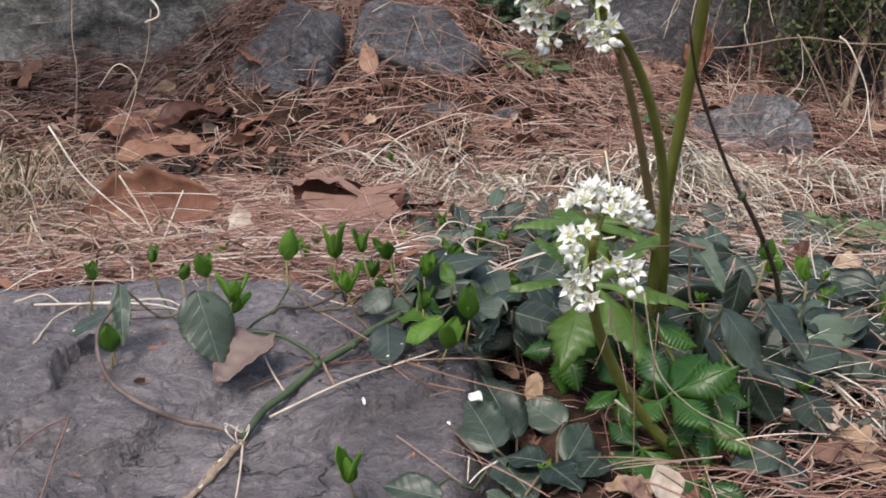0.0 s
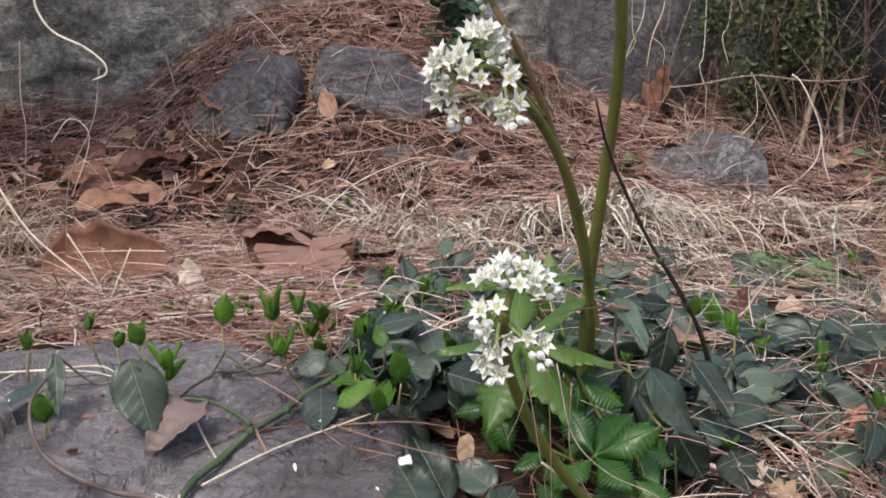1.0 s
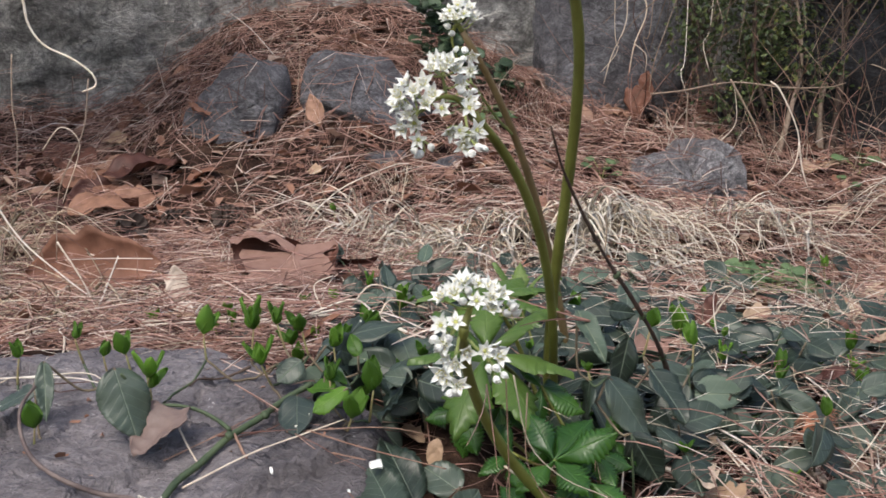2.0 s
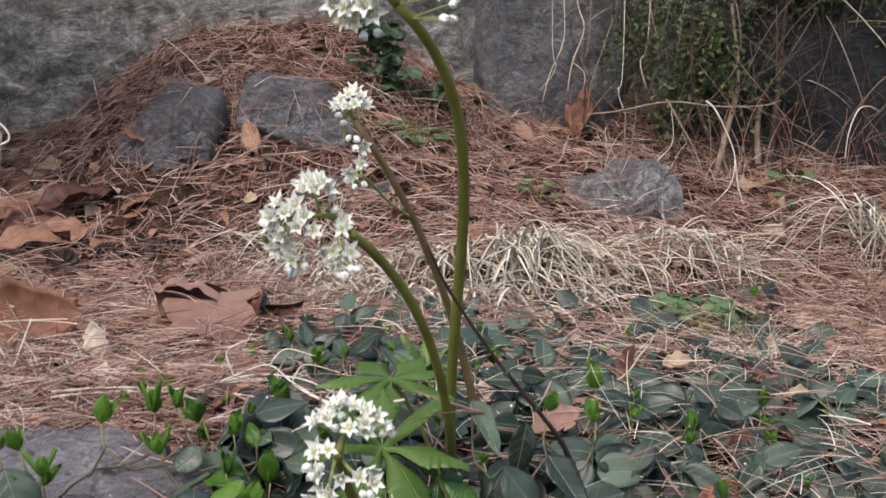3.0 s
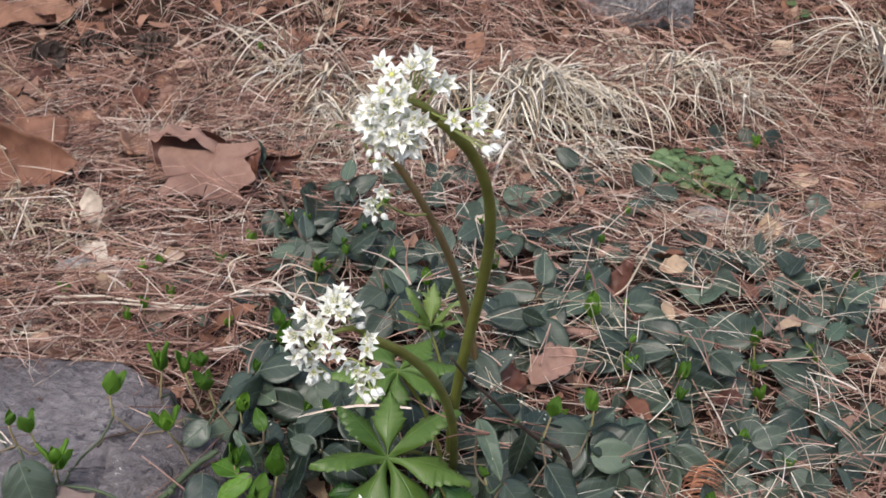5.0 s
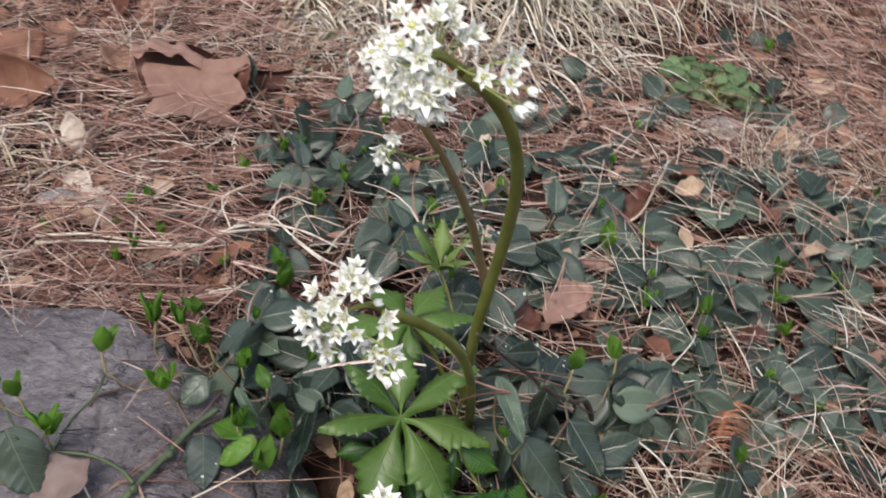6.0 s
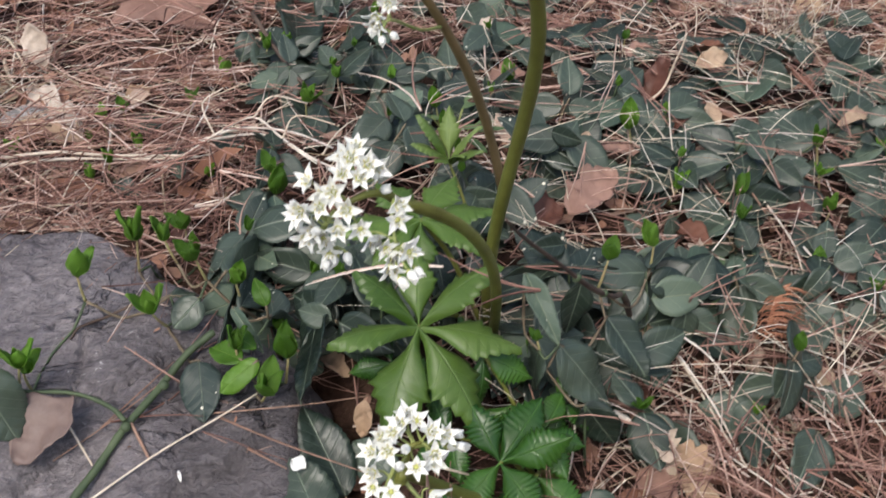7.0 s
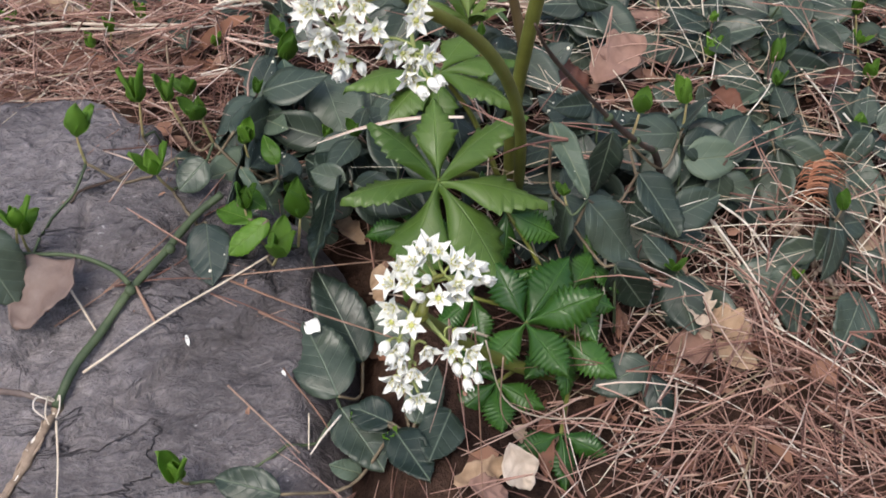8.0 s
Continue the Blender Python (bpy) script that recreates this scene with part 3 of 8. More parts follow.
def needles_over(stones, count, seed):
    """Fallen needles lying across the stones, thickest towards their rims."""
    rng = np.random.default_rng(seed)
    base, way, length = [], [], []
    for ob in stones:
        m = ob.matrix_basis
        tree = BVHTree.FromPolygons([m @ v.co for v in ob.data.vertices], [tuple(p.vertices) for p in ob.data.polygons])
        c, r = m.translation, max(ob.dimensions.x, ob.dimensions.y) * 0.55
        made = 0
        while made < count:
            a, d = rng.uniform(0, 6.28), r * rng.uniform(0.2, 1.0)
            hit, n, _, _ = tree.ray_cast(Vector((c.x + d * math.cos(a), c.y + d * math.sin(a), 2.0)), Vector((0, 0, -1)))
            made += 1
            if hit is None or (n.z > 0.9 and rng.random() < 0.7):
                continue
            t = n.cross(Vector(rng.normal(0, 1, 3))).normalized()
            base.append(hit + n * 0.002 - t * 0.03)
            way.append(t)
            length.append(rng.uniform(0.05, 0.10))
    k = len(base)
    bend = np.stack([rng.normal(0, 0.12, k), rng.normal(0, 0.12, k), -rng.uniform(0, 0.15, k)], 1)
    ob = strands("pine_needle_litter", base, way, length, bend, rng.uniform(0.0006, 0.001, k), NEEDLE, None, 4, 0.5)
    return tagged(ob, "reddish pine needles strewn over the boulders", "pine needles", kind="stuff")


def block(name, centre, half, turn, mat, label, seed):
    """A squarish broken block: a box with chipped corners and rough faces."""
    bm = bmesh.new()
    bmesh.ops.create_cube(bm, size=2.0)
    bmesh.ops.subdivide_edges(bm, edges=bm.edges[:], cuts=26, use_grid_fill=True)
    off = Vector((seed * 2.9, -seed, seed * 1.7))
    for v in bm.verts:
        n = v.co.copy()
        m = max(abs(n.x), abs(n.y), abs(n.z))
        r = n.length
        p = n * (1 - 0.16 * max(0.0, r / m - 1.0) * 1.4)
        p *= 1 + 0.14 * noise.noise(n * 1.2 + off) + 0.07 * noise.noise(n * 3.3 + off) + 0.035 * noise.noise(n * 9 + off)
        v.co = Vector((p.x * half[0], p.y * half[1], p.z * half[2]))
    ob = part(name, bm, mat)
    ob.matrix_basis = pose(*centre, *turn)
    return tagged(ob, label, "stone")


block("stone", (0.50, 2.84, 0.40), (0.17, 0.16, 0.25), (0, 4, 6), DARK_STONE, "large dark blocky stone against the wall", 6)
# widened to cover the lit wall; its near-black colour stands in for shade
boulder("stone", (1.34, 2.70, 0.26), (0.54, 0.16, 0.36), (0, 8, 0), SHADE_STONE, "large dark boulder under the shrub, the shrub's shade put into its colour", 7, 0.15, 0.3)
boulder("pebble", (-0.225, 1.203, 0.014), (0.020, 0.014, 0.012), (0, 0, 20), PALE_STONE, "small pale grey pebble among the needles", 21, 0.2, 0.3, 3)
boulder("pebble", (0.557, 1.542, -0.051), (0.026, 0.016, 0.016), (0, 0, -10), PALE_STONE, "pale pebble behind the clover patch", 22, 0.2, 0.3, 3)
needles_over([stone_a, stone_b], 95, 17)
needles_over([stone_c, stone_d], 26, 27)


# ---- the wall behind ----
def wall_back():
    xs, zs = np.arange(-2.4, 2.8, 0.012), np.arange(-0.15, 1.15, 0.012)
    X, Z = np.meshgrid(xs, zs)
    Y = 2.86 - 0.05 * fbm(X, Z, 3.5, 4, 8) - 0.07 * fbm(X, Z * 1.4, 10.0, 6, 17, 0.68) + 0.12 * np.clip(Z, 0, 2) * 0.3
    w, h = len(xs), len(zs)
    front = np.stack([X, Y, Z], -1).reshape(-1, 3)
    rear = np.stack([X, np.full_like(X, 3.25), Z], -1).reshape(-1, 3)
    i, j = np.meshgrid(np.arange(w - 1), np.arange(h - 1))
    a = (j * w + i).ravel()
    faces = np.stack([a, a + 1, a + w + 1, a + w], 1).tolist()
    n = w * h
    top = (h - 1) * w
    faces += [(top + k, top + k + 1, n + top + k + 1, n + top + k) for k in range(w - 1)]
    faces += [(n + b, n + b + w, n + b + w + 1, n + b + 1) for b in ((j * w + i).ravel()[:: 1]).tolist()]
    for edge in (0, w - 1):
        faces += [(q * w + edge, (q + 1) * w + edge, n + (q + 1) * w + edge, n + q * w + edge) for q in range(h - 1)]
    ob = put("wall_back", np.concatenate([front, rear]), faces, WALL_STONE)
    return tagged(ob, "rough weathered grey stone wall with pale patches", "wall", kind="structure")


wall_back()


# ---- the flowering plant ----
def petal_ring(count, length, width, lift, curl, seed, start=0.0):
    """Pointed petals round the z axis, as shells."""
    rng = random.Random(seed)
    verts, faces = [], []
    for k in range(count):
        a = 2 * math.pi * (k + 0.12 * rng.uniform(-1, 1)) / count + start
        L = length * rng.uniform(0.88, 1.08)
        el = lift + rng.uniform(-0.15, 0.15)
        v, f = blade_data(L, width, lambda s: max(0.0, math.sin(math.pi * min(1, 0.18 + 0.82 * s)) ** 0.75 if s < 0.45 else (1 - (s - 0.45) / 0.55) ** 0.8), 0.45, -curl, 0.10, 0, 0, 4, 6, 0.00025, seed + k, rng.uniform(-0.5, 0.5))
        m = pose(0, 0, 0, 0, 0, math.degrees(a)) @ pose(0, 0.0008, 0, math.degrees(el))
        o = len(verts)
        verts += [m @ Vector(p) for p in v]
        faces += [tuple(i + o for i in q) for q in f]
    return verts, faces


def ball_data(r, squash=1.0, seg=8, ring=6, at=(0, 0, 0)):
    verts, faces = [], []
    for j in range(ring + 1):
        th = math.pi * j / ring
        for i in range(seg):
            ph = 2 * math.pi * i / seg
            verts.append((at[0] + r * math.sin(th) * math.cos(ph), at[1] + r * math.sin(th) * math.sin(ph), at[2] + r * squash * math.cos(th)))
    for j in range(ring):
        for i in range(seg):
            a, b = j * seg + i, j * seg + (i + 1) % seg
            faces.append((a, a + seg, b + seg, b))
    return verts, faces


def flower_mesh(kind, seed):
    """One small blossom that faces +z: petals, heart, stamens."""
    rng = random.Random(seed)
    verts, faces, index = [], [], []

    def add(d, k):
        o = len(verts)
        verts.extend(Vector(p) for p in d[0])
        faces.extend(tuple(i + o for i in q) for q in d[1])
        index.extend([k] * len(d[1]))

    if kind == "bud":
        add(ball_data(0.0029, 1.25, 12, 8, (0, 0, 0.0026)), 0)
        add(petal_ring(6, 0.0068, 0.0046, 1.05, 0.42, seed), 0)
        add(ball_data(0.0015, 0.8, 8, 5, (0, 0, -0.001)), 1)
    else:
        lift = {"open": 0.22, "half": 0.92}[kind]
        add(petal_ring(6 if rng.random() < 0.6 else 5, 0.0080, 0.0043, lift, 0.12 if kind == "open" else -0.22, seed), 0)
        add(petal_ring(6, 0.0050, 0.0011, lift + 0.55, 0.1, seed + 5, 0.5), 0)
        add(ball_data(0.0017, 0.7, 10, 6, (0, 0, 0.0006)), 1)
        for k in range(6):
            a = 2 * math.pi * k / 6 + 0.3
            foot = Vector((0.001 * math.cos(a), 0.001 * math.sin(a), 0.0008))
            tip = foot + Vector((0.0014 * math.cos(a), 0.0014 * math.sin(a), 0.0028))
            add(tube_data([foot, tip], [0.00022, 0.00018], 4), 1)
            add(ball_data(0.0005, 1.0, 6, 4, tip), 2)
    me = bpy.data.meshes.new("flower_" + kind)
    me.from_pydata([tuple(v) for v in verts], [], faces)
    for m in (PETAL, HEART, ANTHER):
        me.materials.append(m)
    me.polygons.foreach_set("material_index", np.array(index, np.int32))
    me.polygons.foreach_set("use_smooth", np.ones(len(me.polygons), bool))
    me.update()
    return me


FLOWERS = {"open": [flower_mesh("open", s) for s in (1, 2, 3, 4)], "half": [flower_mesh("half", s) for s in (5, 6, 7)], "bud": [flower_mesh("bud", s) for s in (8, 9)]}


def scape(plant, line, r0, r1, mat, rachis, heads, centre, seed, face=(0, -0.012, 0.004), size=1.0, fill=0.7, branches=(), shut=0.0, shut_below=9.0, crown=0.0):
    """A flower stalk: stem, tip inside the head, and blossoms (x, y, z, kind: 0 open, 1 half, 2 bud) on thin stalks."""
    rng = random.Random(seed)
    stem = rod("stem", line, r0, r1, mat, plant, sides=10, knots=0.06, seed=seed)
    tip = smooth_line(rachis, 5)
    v, f = tube_data(tip, [r1 * (0.85 - 0.6 * i / (len(tip) - 1)) for i in range(len(tip))], 8)
    along = tip + list(line)[-6:]
    for k, pts in enumerate(branches):
        side = smooth_line(pts, 5)
        rod("side_branch", side, r1 * 0.42, r1 * 0.26, PEDICEL, stem, "", 6, 0.1, k)
        along += side[3:]
    full = [(Vector(h[:3]), h[3]) for h in heads]
    for p, k in list(full):
        if k < 2 and rng.random() < fill:
            q = p + Vector((rng.uniform(-0.006, 0.006), rng.uniform(0.004, 0.010), rng.uniform(-0.002, 0.007)))
            full.append((q, 1))
    for p, k in full:
        if k == 0 and p.x < shut_below and rng.random() < shut:
            k = 1
        root = min(along, key=lambda q: (q - p).length + 0.2 * max(0, q.z - p.z))
        n = (p - Vector(centre)).normalized() * 0.012 + Vector(face)
        n = (n + Vector([rng.uniform(-1, 1) * 0.005 for _ in range(3)])).normalized()
        a = p - n * 0.002
        mid = (root * 0.45 + a * 0.55) - n * 0.002
        tv, tf = tube_data(smooth_line([root, mid, a], 3), [0.0006] * 7, 5)
        put("flower_stalk", tv, tf, PEDICEL, stem)
        kind = ("open", "half", "bud")[k]
        m = Matrix.Translation(p) @ n.to_track_quat("Z", "Y").to_matrix().to_4x4() @ pose(0, 0, 0, 0, 0, rng.uniform(0, 360)) @ Matrix.Diagonal((*[size * (1.0, 1.24, 1.0)[k] * (1 + crown * (k < 2 and p.z > centre[2] + 0.014)) * rng.uniform(0.9, 1.1)] * 3, 1))
        share("flower", rng.choice(FLOWERS[kind]), m, stem)
    put("stem_tip", v, f, SCAPE, stem)
    return stem


def leaflet_profile(s):
    """A narrow foot, widest past the middle, a drawn-out point and small forward teeth."""
    body = 0.10 + 0.90 * float(sm(0.04, 0.64, s)) if s < 0.58 else max(0.02, 0.985 * max(0.0, 1 - (s - 0.58) / 0.42) ** 0.85)
    saw = ((s * 10) % 1.0) - 0.6
    return body * (1 + 0.34 * float(sm(0.40, 0.66, s)) * saw)


def gloss_profile(s):
    """A broad leaflet with a few coarse forward-pointing teeth."""
    body = 0.10 + 0.90 * float(sm(0.0, 0.54, s)) if s < 0.50 else max(0.02, 1 - ((s - 0.50) / 0.50) ** 1.7)
    saw = ((s * 13) % 1.0) - 0.5
    return body * (1 + 0.40 * float(sm(0.3, 0.55, s)) * saw)


WIDE_LEAFLETS = [blade_data(1.0, 0.58, gloss_profile, -0.30, 0.02 + 0.16 * k, 0.05, 0, 0, 8, 65, 0.007, 30 + k, 0.3 * (k - 1)) for k in range(3)]
LEAFLETS = [blade_data(1.0, 0.54, leaflet_profile, -0.30, 0.30 + 0.04 * k, 0.05, 0, 0, 8, 64, 0.007, k, 0.16 * (k - 1)) for k in range(3)]


def lobe_mesh(name, data, length, wide, mat):
    return mesh_of(name, ([(x * length * wide, y * length, z * length) for x, y, z in data[0]], data[1]), mat)


def palm_leaf(plant, root, hub, tips, mat, wide, seed, petiole=0.0022, label="", up=None):
    """A hand-shaped leaf: a stalk and toothed lobes from the hub to each tip."""
    rng = random.Random(seed)
    root, hub = Vector(root), Vector(hub)
    mid = root * 0.5 + hub * 0.5 + Vector((0, 0.006, 0.012))
    stalk = rod("leaf_stalk", smooth_line([root, mid, hub], 6), petiole, petiole * 0.7, SCAPE, plant, label)
    for k, t in enumerate(tips):
        L = (Vector(t) - hub).length
        me = lobe_mesh("leaf_lobe", (WIDE_LEAFLETS if mat is GLOSSY else LEAFLETS)[(k + seed) % 3], L, wide * rng.uniform(0.92, 1.08), mat)
        out = Vector(t) - hub
        facing = Vector((-0.25 * out.x, -0.25 * out.y, 0.06)) if up is None else Vector(up) + Vector((rng.uniform(-0.25, 0.25), rng.uniform(-0.25, 0.25), 0))
        arch = (0.12 if mat is GLOSSY else 0.30) * L
        share("leaf_lobe", me, aim(hub, Vector(t) + Vector((0, 0, arch)), facing), stalk)
    return stalk


plant = empty("flowering_plant", (0.165, 0.88, -0.02))
tagged(plant, "plant with nodding white starry flower heads on tall olive stems", "flower")
plant.location = (0, 0, 0)

tall = bezier((0.172, 0.905, -0.059), (0.143, 0.817, 0.141), (0.218, 0.711, 0.290), (0.135, 0.651, 0.368), 30)
scape(plant, tall, 0.0046, 0.0034, SCAPE, [(0.135, 0.651, 0.368), (0.124, 0.645, 0.378), (0.113, 0.642, 0.377), (0.108, 0.643, 0.366)],
      [(0.120, 0.639, 0.399, 0), (0.128, 0.637, 0.396, 1), (0.110, 0.639, 0.395, 0), (0.105, 0.639, 0.386, 0), (0.101, 0.636, 0.376, 0),
       (0.099, 0.639, 0.368, 1), (0.103, 0.634, 0.360, 0), (0.110, 0.632, 0.358, 0), (0.115, 0.639, 0.351, 2), (0.122, 0.639, 0.352, 2)]
      + [(0.126, 0.620, 0.375, 0), (0.121, 0.624, 0.363, 1), (0.110, 0.624, 0.374, 0), (0.113, 0.626, 0.384, 0), (0.132, 0.641, 0.388, 1),
         (0.116, 0.622, 0.367, 1), (0.106, 0.628, 0.366, 0), (0.114, 0.653, 0.392, 0), (0.108, 0.651, 0.374, 1)]
      + [(0.143, 0.631, 0.373, 0), (0.155, 0.627, 0.372, 0), (0.157, 0.635, 0.380, 1), (0.166, 0.633, 0.366, 2), (0.160, 0.629, 0.358, 2), (0.165, 0.635, 0.357, 2)],
      (0.116, 0.644, 0.374), 1, size=0.90, fill=0.5, shut=0.5, shut_below=0.135)

middle = bezier((0.202, 1.016, -0.031), (0.181, 0.995, 0.109), (0.153, 0.864, 0.212), (0.100, 0.834, 0.296), 26)
scape(plant, middle, 0.0042, 0.0026, SCAPE_BROWN, [(0.100, 0.834, 0.296), (0.096, 0.832, 0.301), (0.092, 0.835, 0.291), (0.096, 0.833, 0.275)],
      [(0.091, 0.832, 0.311, 0), (0.097, 0.832, 0.315, 0), (0.105, 0.833, 0.312, 1), (0.109, 0.837, 0.304, 1), (0.095, 0.828, 0.305, 0), (0.090, 0.832, 0.299, 2),
       (0.101, 0.826, 0.308, 0), (0.088, 0.835, 0.305, 1), (0.093, 0.830, 0.294, 2), (0.101, 0.831, 0.283, 2), (0.107, 0.831, 0.278, 1), (0.100, 0.828, 0.276, 2),
       (0.106, 0.833, 0.272, 2), (0.096, 0.833, 0.284, 2)]
      + [(0.105, 0.800, 0.266, 1), (0.098, 0.791, 0.259, 1), (0.100, 0.790, 0.250, 2), (0.106, 0.792, 0.251, 2), (0.096, 0.792, 0.254, 2)],
      (0.100, 0.840, 0.295), 2, size=0.8, shut=0.3, branches=([(0.141, 0.883, 0.215), (0.124, 0.840, 0.232), (0.106, 0.800, 0.256), (0.100, 0.792, 0.253)],))

low = bezier((0.166, 0.864, -0.026), (0.167, 0.763, 0.111), (0.145, 0.688, 0.193), (0.101, 0.640, 0.235), 26)
scape(plant, low, 0.0036, 0.0030, SCAPE, [(0.101, 0.640, 0.235), (0.092, 0.634, 0.245), (0.080, 0.628, 0.246), (0.070, 0.627, 0.238)],
      [(0.098, 0.619, 0.240, 0), (0.102, 0.613, 0.227, 0), (0.092, 0.618, 0.227, 0), (0.102, 0.610, 0.218, 2), (0.094, 0.615, 0.219, 1), (0.098, 0.611, 0.214, 2), (0.105, 0.614, 0.217, 2), (0.096, 0.620, 0.223, 1)]
      + [(0.083, 0.618, 0.262, 0), (0.076, 0.622, 0.262, 0), (0.092, 0.632, 0.255, 2), (0.090, 0.626, 0.262, 1), (0.087, 0.622, 0.266, 0), (0.080, 0.628, 0.266, 1), (0.093, 0.630, 0.249, 2)]
      + [(0.073, 0.611, 0.243, 0), (0.082, 0.614, 0.240, 0), (0.068, 0.629, 0.249, 0), (0.072, 0.622, 0.254, 1), (0.058, 0.619, 0.248, 0), (0.062, 0.632, 0.254, 0), (0.057, 0.625, 0.242, 1), (0.064, 0.615, 0.240, 2),
         (0.066, 0.622, 0.232, 0), (0.068, 0.625, 0.222, 0), (0.070, 0.632, 0.214, 2), (0.066, 0.627, 0.216, 2), (0.063, 0.622, 0.236, 1), (0.075, 0.628, 0.218, 2), (0.060, 0.628, 0.230, 1), (0.066, 0.618, 0.250, 1)],
      (0.078, 0.634, 0.240), 3, size=0.80, fill=0.35, shut=0.5, shut_below=0.09,
      branches=([(0.098, 0.628, 0.245), (0.096, 0.625, 0.238), (0.097, 0.620, 0.226)], [(0.085, 0.636, 0.247), (0.084, 0.630, 0.254), (0.083, 0.625, 0.259)], [(0.072, 0.627, 0.242), (0.066, 0.624, 0.234), (0.068, 0.627, 0.222)]))

front_plant = empty("flowering_plant")
tagged(front_plant, "low plant with one white flower head above glossy toothed leaves", "flower")
front = bezier((0.210, 0.760, -0.087), (0.148, 0.709, -0.048), (0.088, 0.685, 0.043), (0.092, 0.590, 0.115), 26)
scape(front_plant, front, 0.0044, 0.0030, SCAPE, [(0.092, 0.590, 0.115), (0.095, 0.595, 0.123), (0.098, 0.597, 0.129), (0.103, 0.598, 0.130)],
      [(0.080, 0.595, 0.117, 0), (0.087, 0.577, 0.121, 0), (0.079, 0.584, 0.118, 0), (0.076, 0.577, 0.112, 2), (0.083, 0.575, 0.112, 2), (0.078, 0.574, 0.107, 2), (0.081, 0.576, 0.109, 1)]
      + [(0.093, 0.583, 0.103, 0), (0.106, 0.593, 0.103, 1), (0.103, 0.578, 0.104, 0), (0.087, 0.575, 0.098, 0), (0.082, 0.579, 0.100, 1)]
      + [(0.105, 0.579, 0.095, 2), (0.113, 0.576, 0.091, 2), (0.111, 0.581, 0.100, 1), (0.109, 0.577, 0.095, 2), (0.109, 0.575, 0.089, 2)]
      + [(0.081, 0.576, 0.088, 0), (0.088, 0.570, 0.087, 1), (0.084, 0.572, 0.082, 2), (0.088, 0.573, 0.082, 2), (0.079, 0.577, 0.093, 1)]
      + [(0.085, 0.599, 0.134, 1), (0.080, 0.592, 0.132, 1), (0.101, 0.604, 0.138, 0), (0.094, 0.601, 0.139, 1), (0.107, 0.598, 0.136, 1), (0.113, 0.600, 0.132, 1), (0.108, 0.588, 0.132, 1), (0.099, 0.580, 0.132, 0),
         (0.095, 0.588, 0.136, 2), (0.092, 0.583, 0.131, 2), (0.107, 0.590, 0.126, 1), (0.090, 0.596, 0.139, 1), (0.122, 0.604, 0.120, 2), (0.119, 0.608, 0.125, 2), (0.120, 0.600, 0.124, 2), (0.116, 0.604, 0.120, 2), (0.097, 0.608, 0.137, 1), (0.087, 0.589, 0.135, 1)],
      (0.094, 0.602, 0.112), 4, size=0.82, fill=0.0, shut=0.3, crown=0.04,
      branches=([(0.090, 0.599, 0.116), (0.085, 0.590, 0.112), (0.081, 0.583, 0.108)], [(0.090, 0.600, 0.112), (0.087, 0.588, 0.100), (0.084, 0.580, 0.090)],
                [(0.090, 0.600, 0.112), (0.098, 0.592, 0.104), (0.106, 0.585, 0.097)], [(0.096, 0.597, 0.128), (0.107, 0.601, 0.126), (0.115, 0.604, 0.122)]))

palm_leaf(plant, (0.166, 0.875, -0.03), (0.112, 0.782, 0.058), [(0.057, 0.772, 0.058), (0.086, 0.736, 0.014), (0.146, 0.736, 0.016), (0.172, 0.768, 0.046), (0.156, 0.795, 0.096), (0.113, 0.808, 0.098), (0.079, 0.804, 0.090)], LEAF, 1.06, 0)
palm_leaf(plant, (0.166, 0.875, -0.03), (0.120, 0.857, 0.090), [(0.064, 0.848, 0.092), (0.086, 0.832, 0.076), (0.115, 0.824, 0.066), (0.160, 0.832, 0.080), (0.170, 0.858, 0.096), (0.146, 0.896, 0.098), (0.094, 0.897, 0.098)], LEAF, 1.10, 1)
palm_leaf(plant, (0.172, 0.945, -0.03), (0.150, 0.985, 0.060), [(0.129, 0.980, 0.086), (0.138, 0.990, 0.100), (0.152, 1.000, 0.098), (0.164, 0.985, 0.092), (0.172, 0.972, 0.078), (0.140, 0.968, 0.074), (0.157, 0.966, 0.082)], YOUNG_LEAF, 0.9, 2, 0.0016, "pale green stalk of an unfolding leaf")
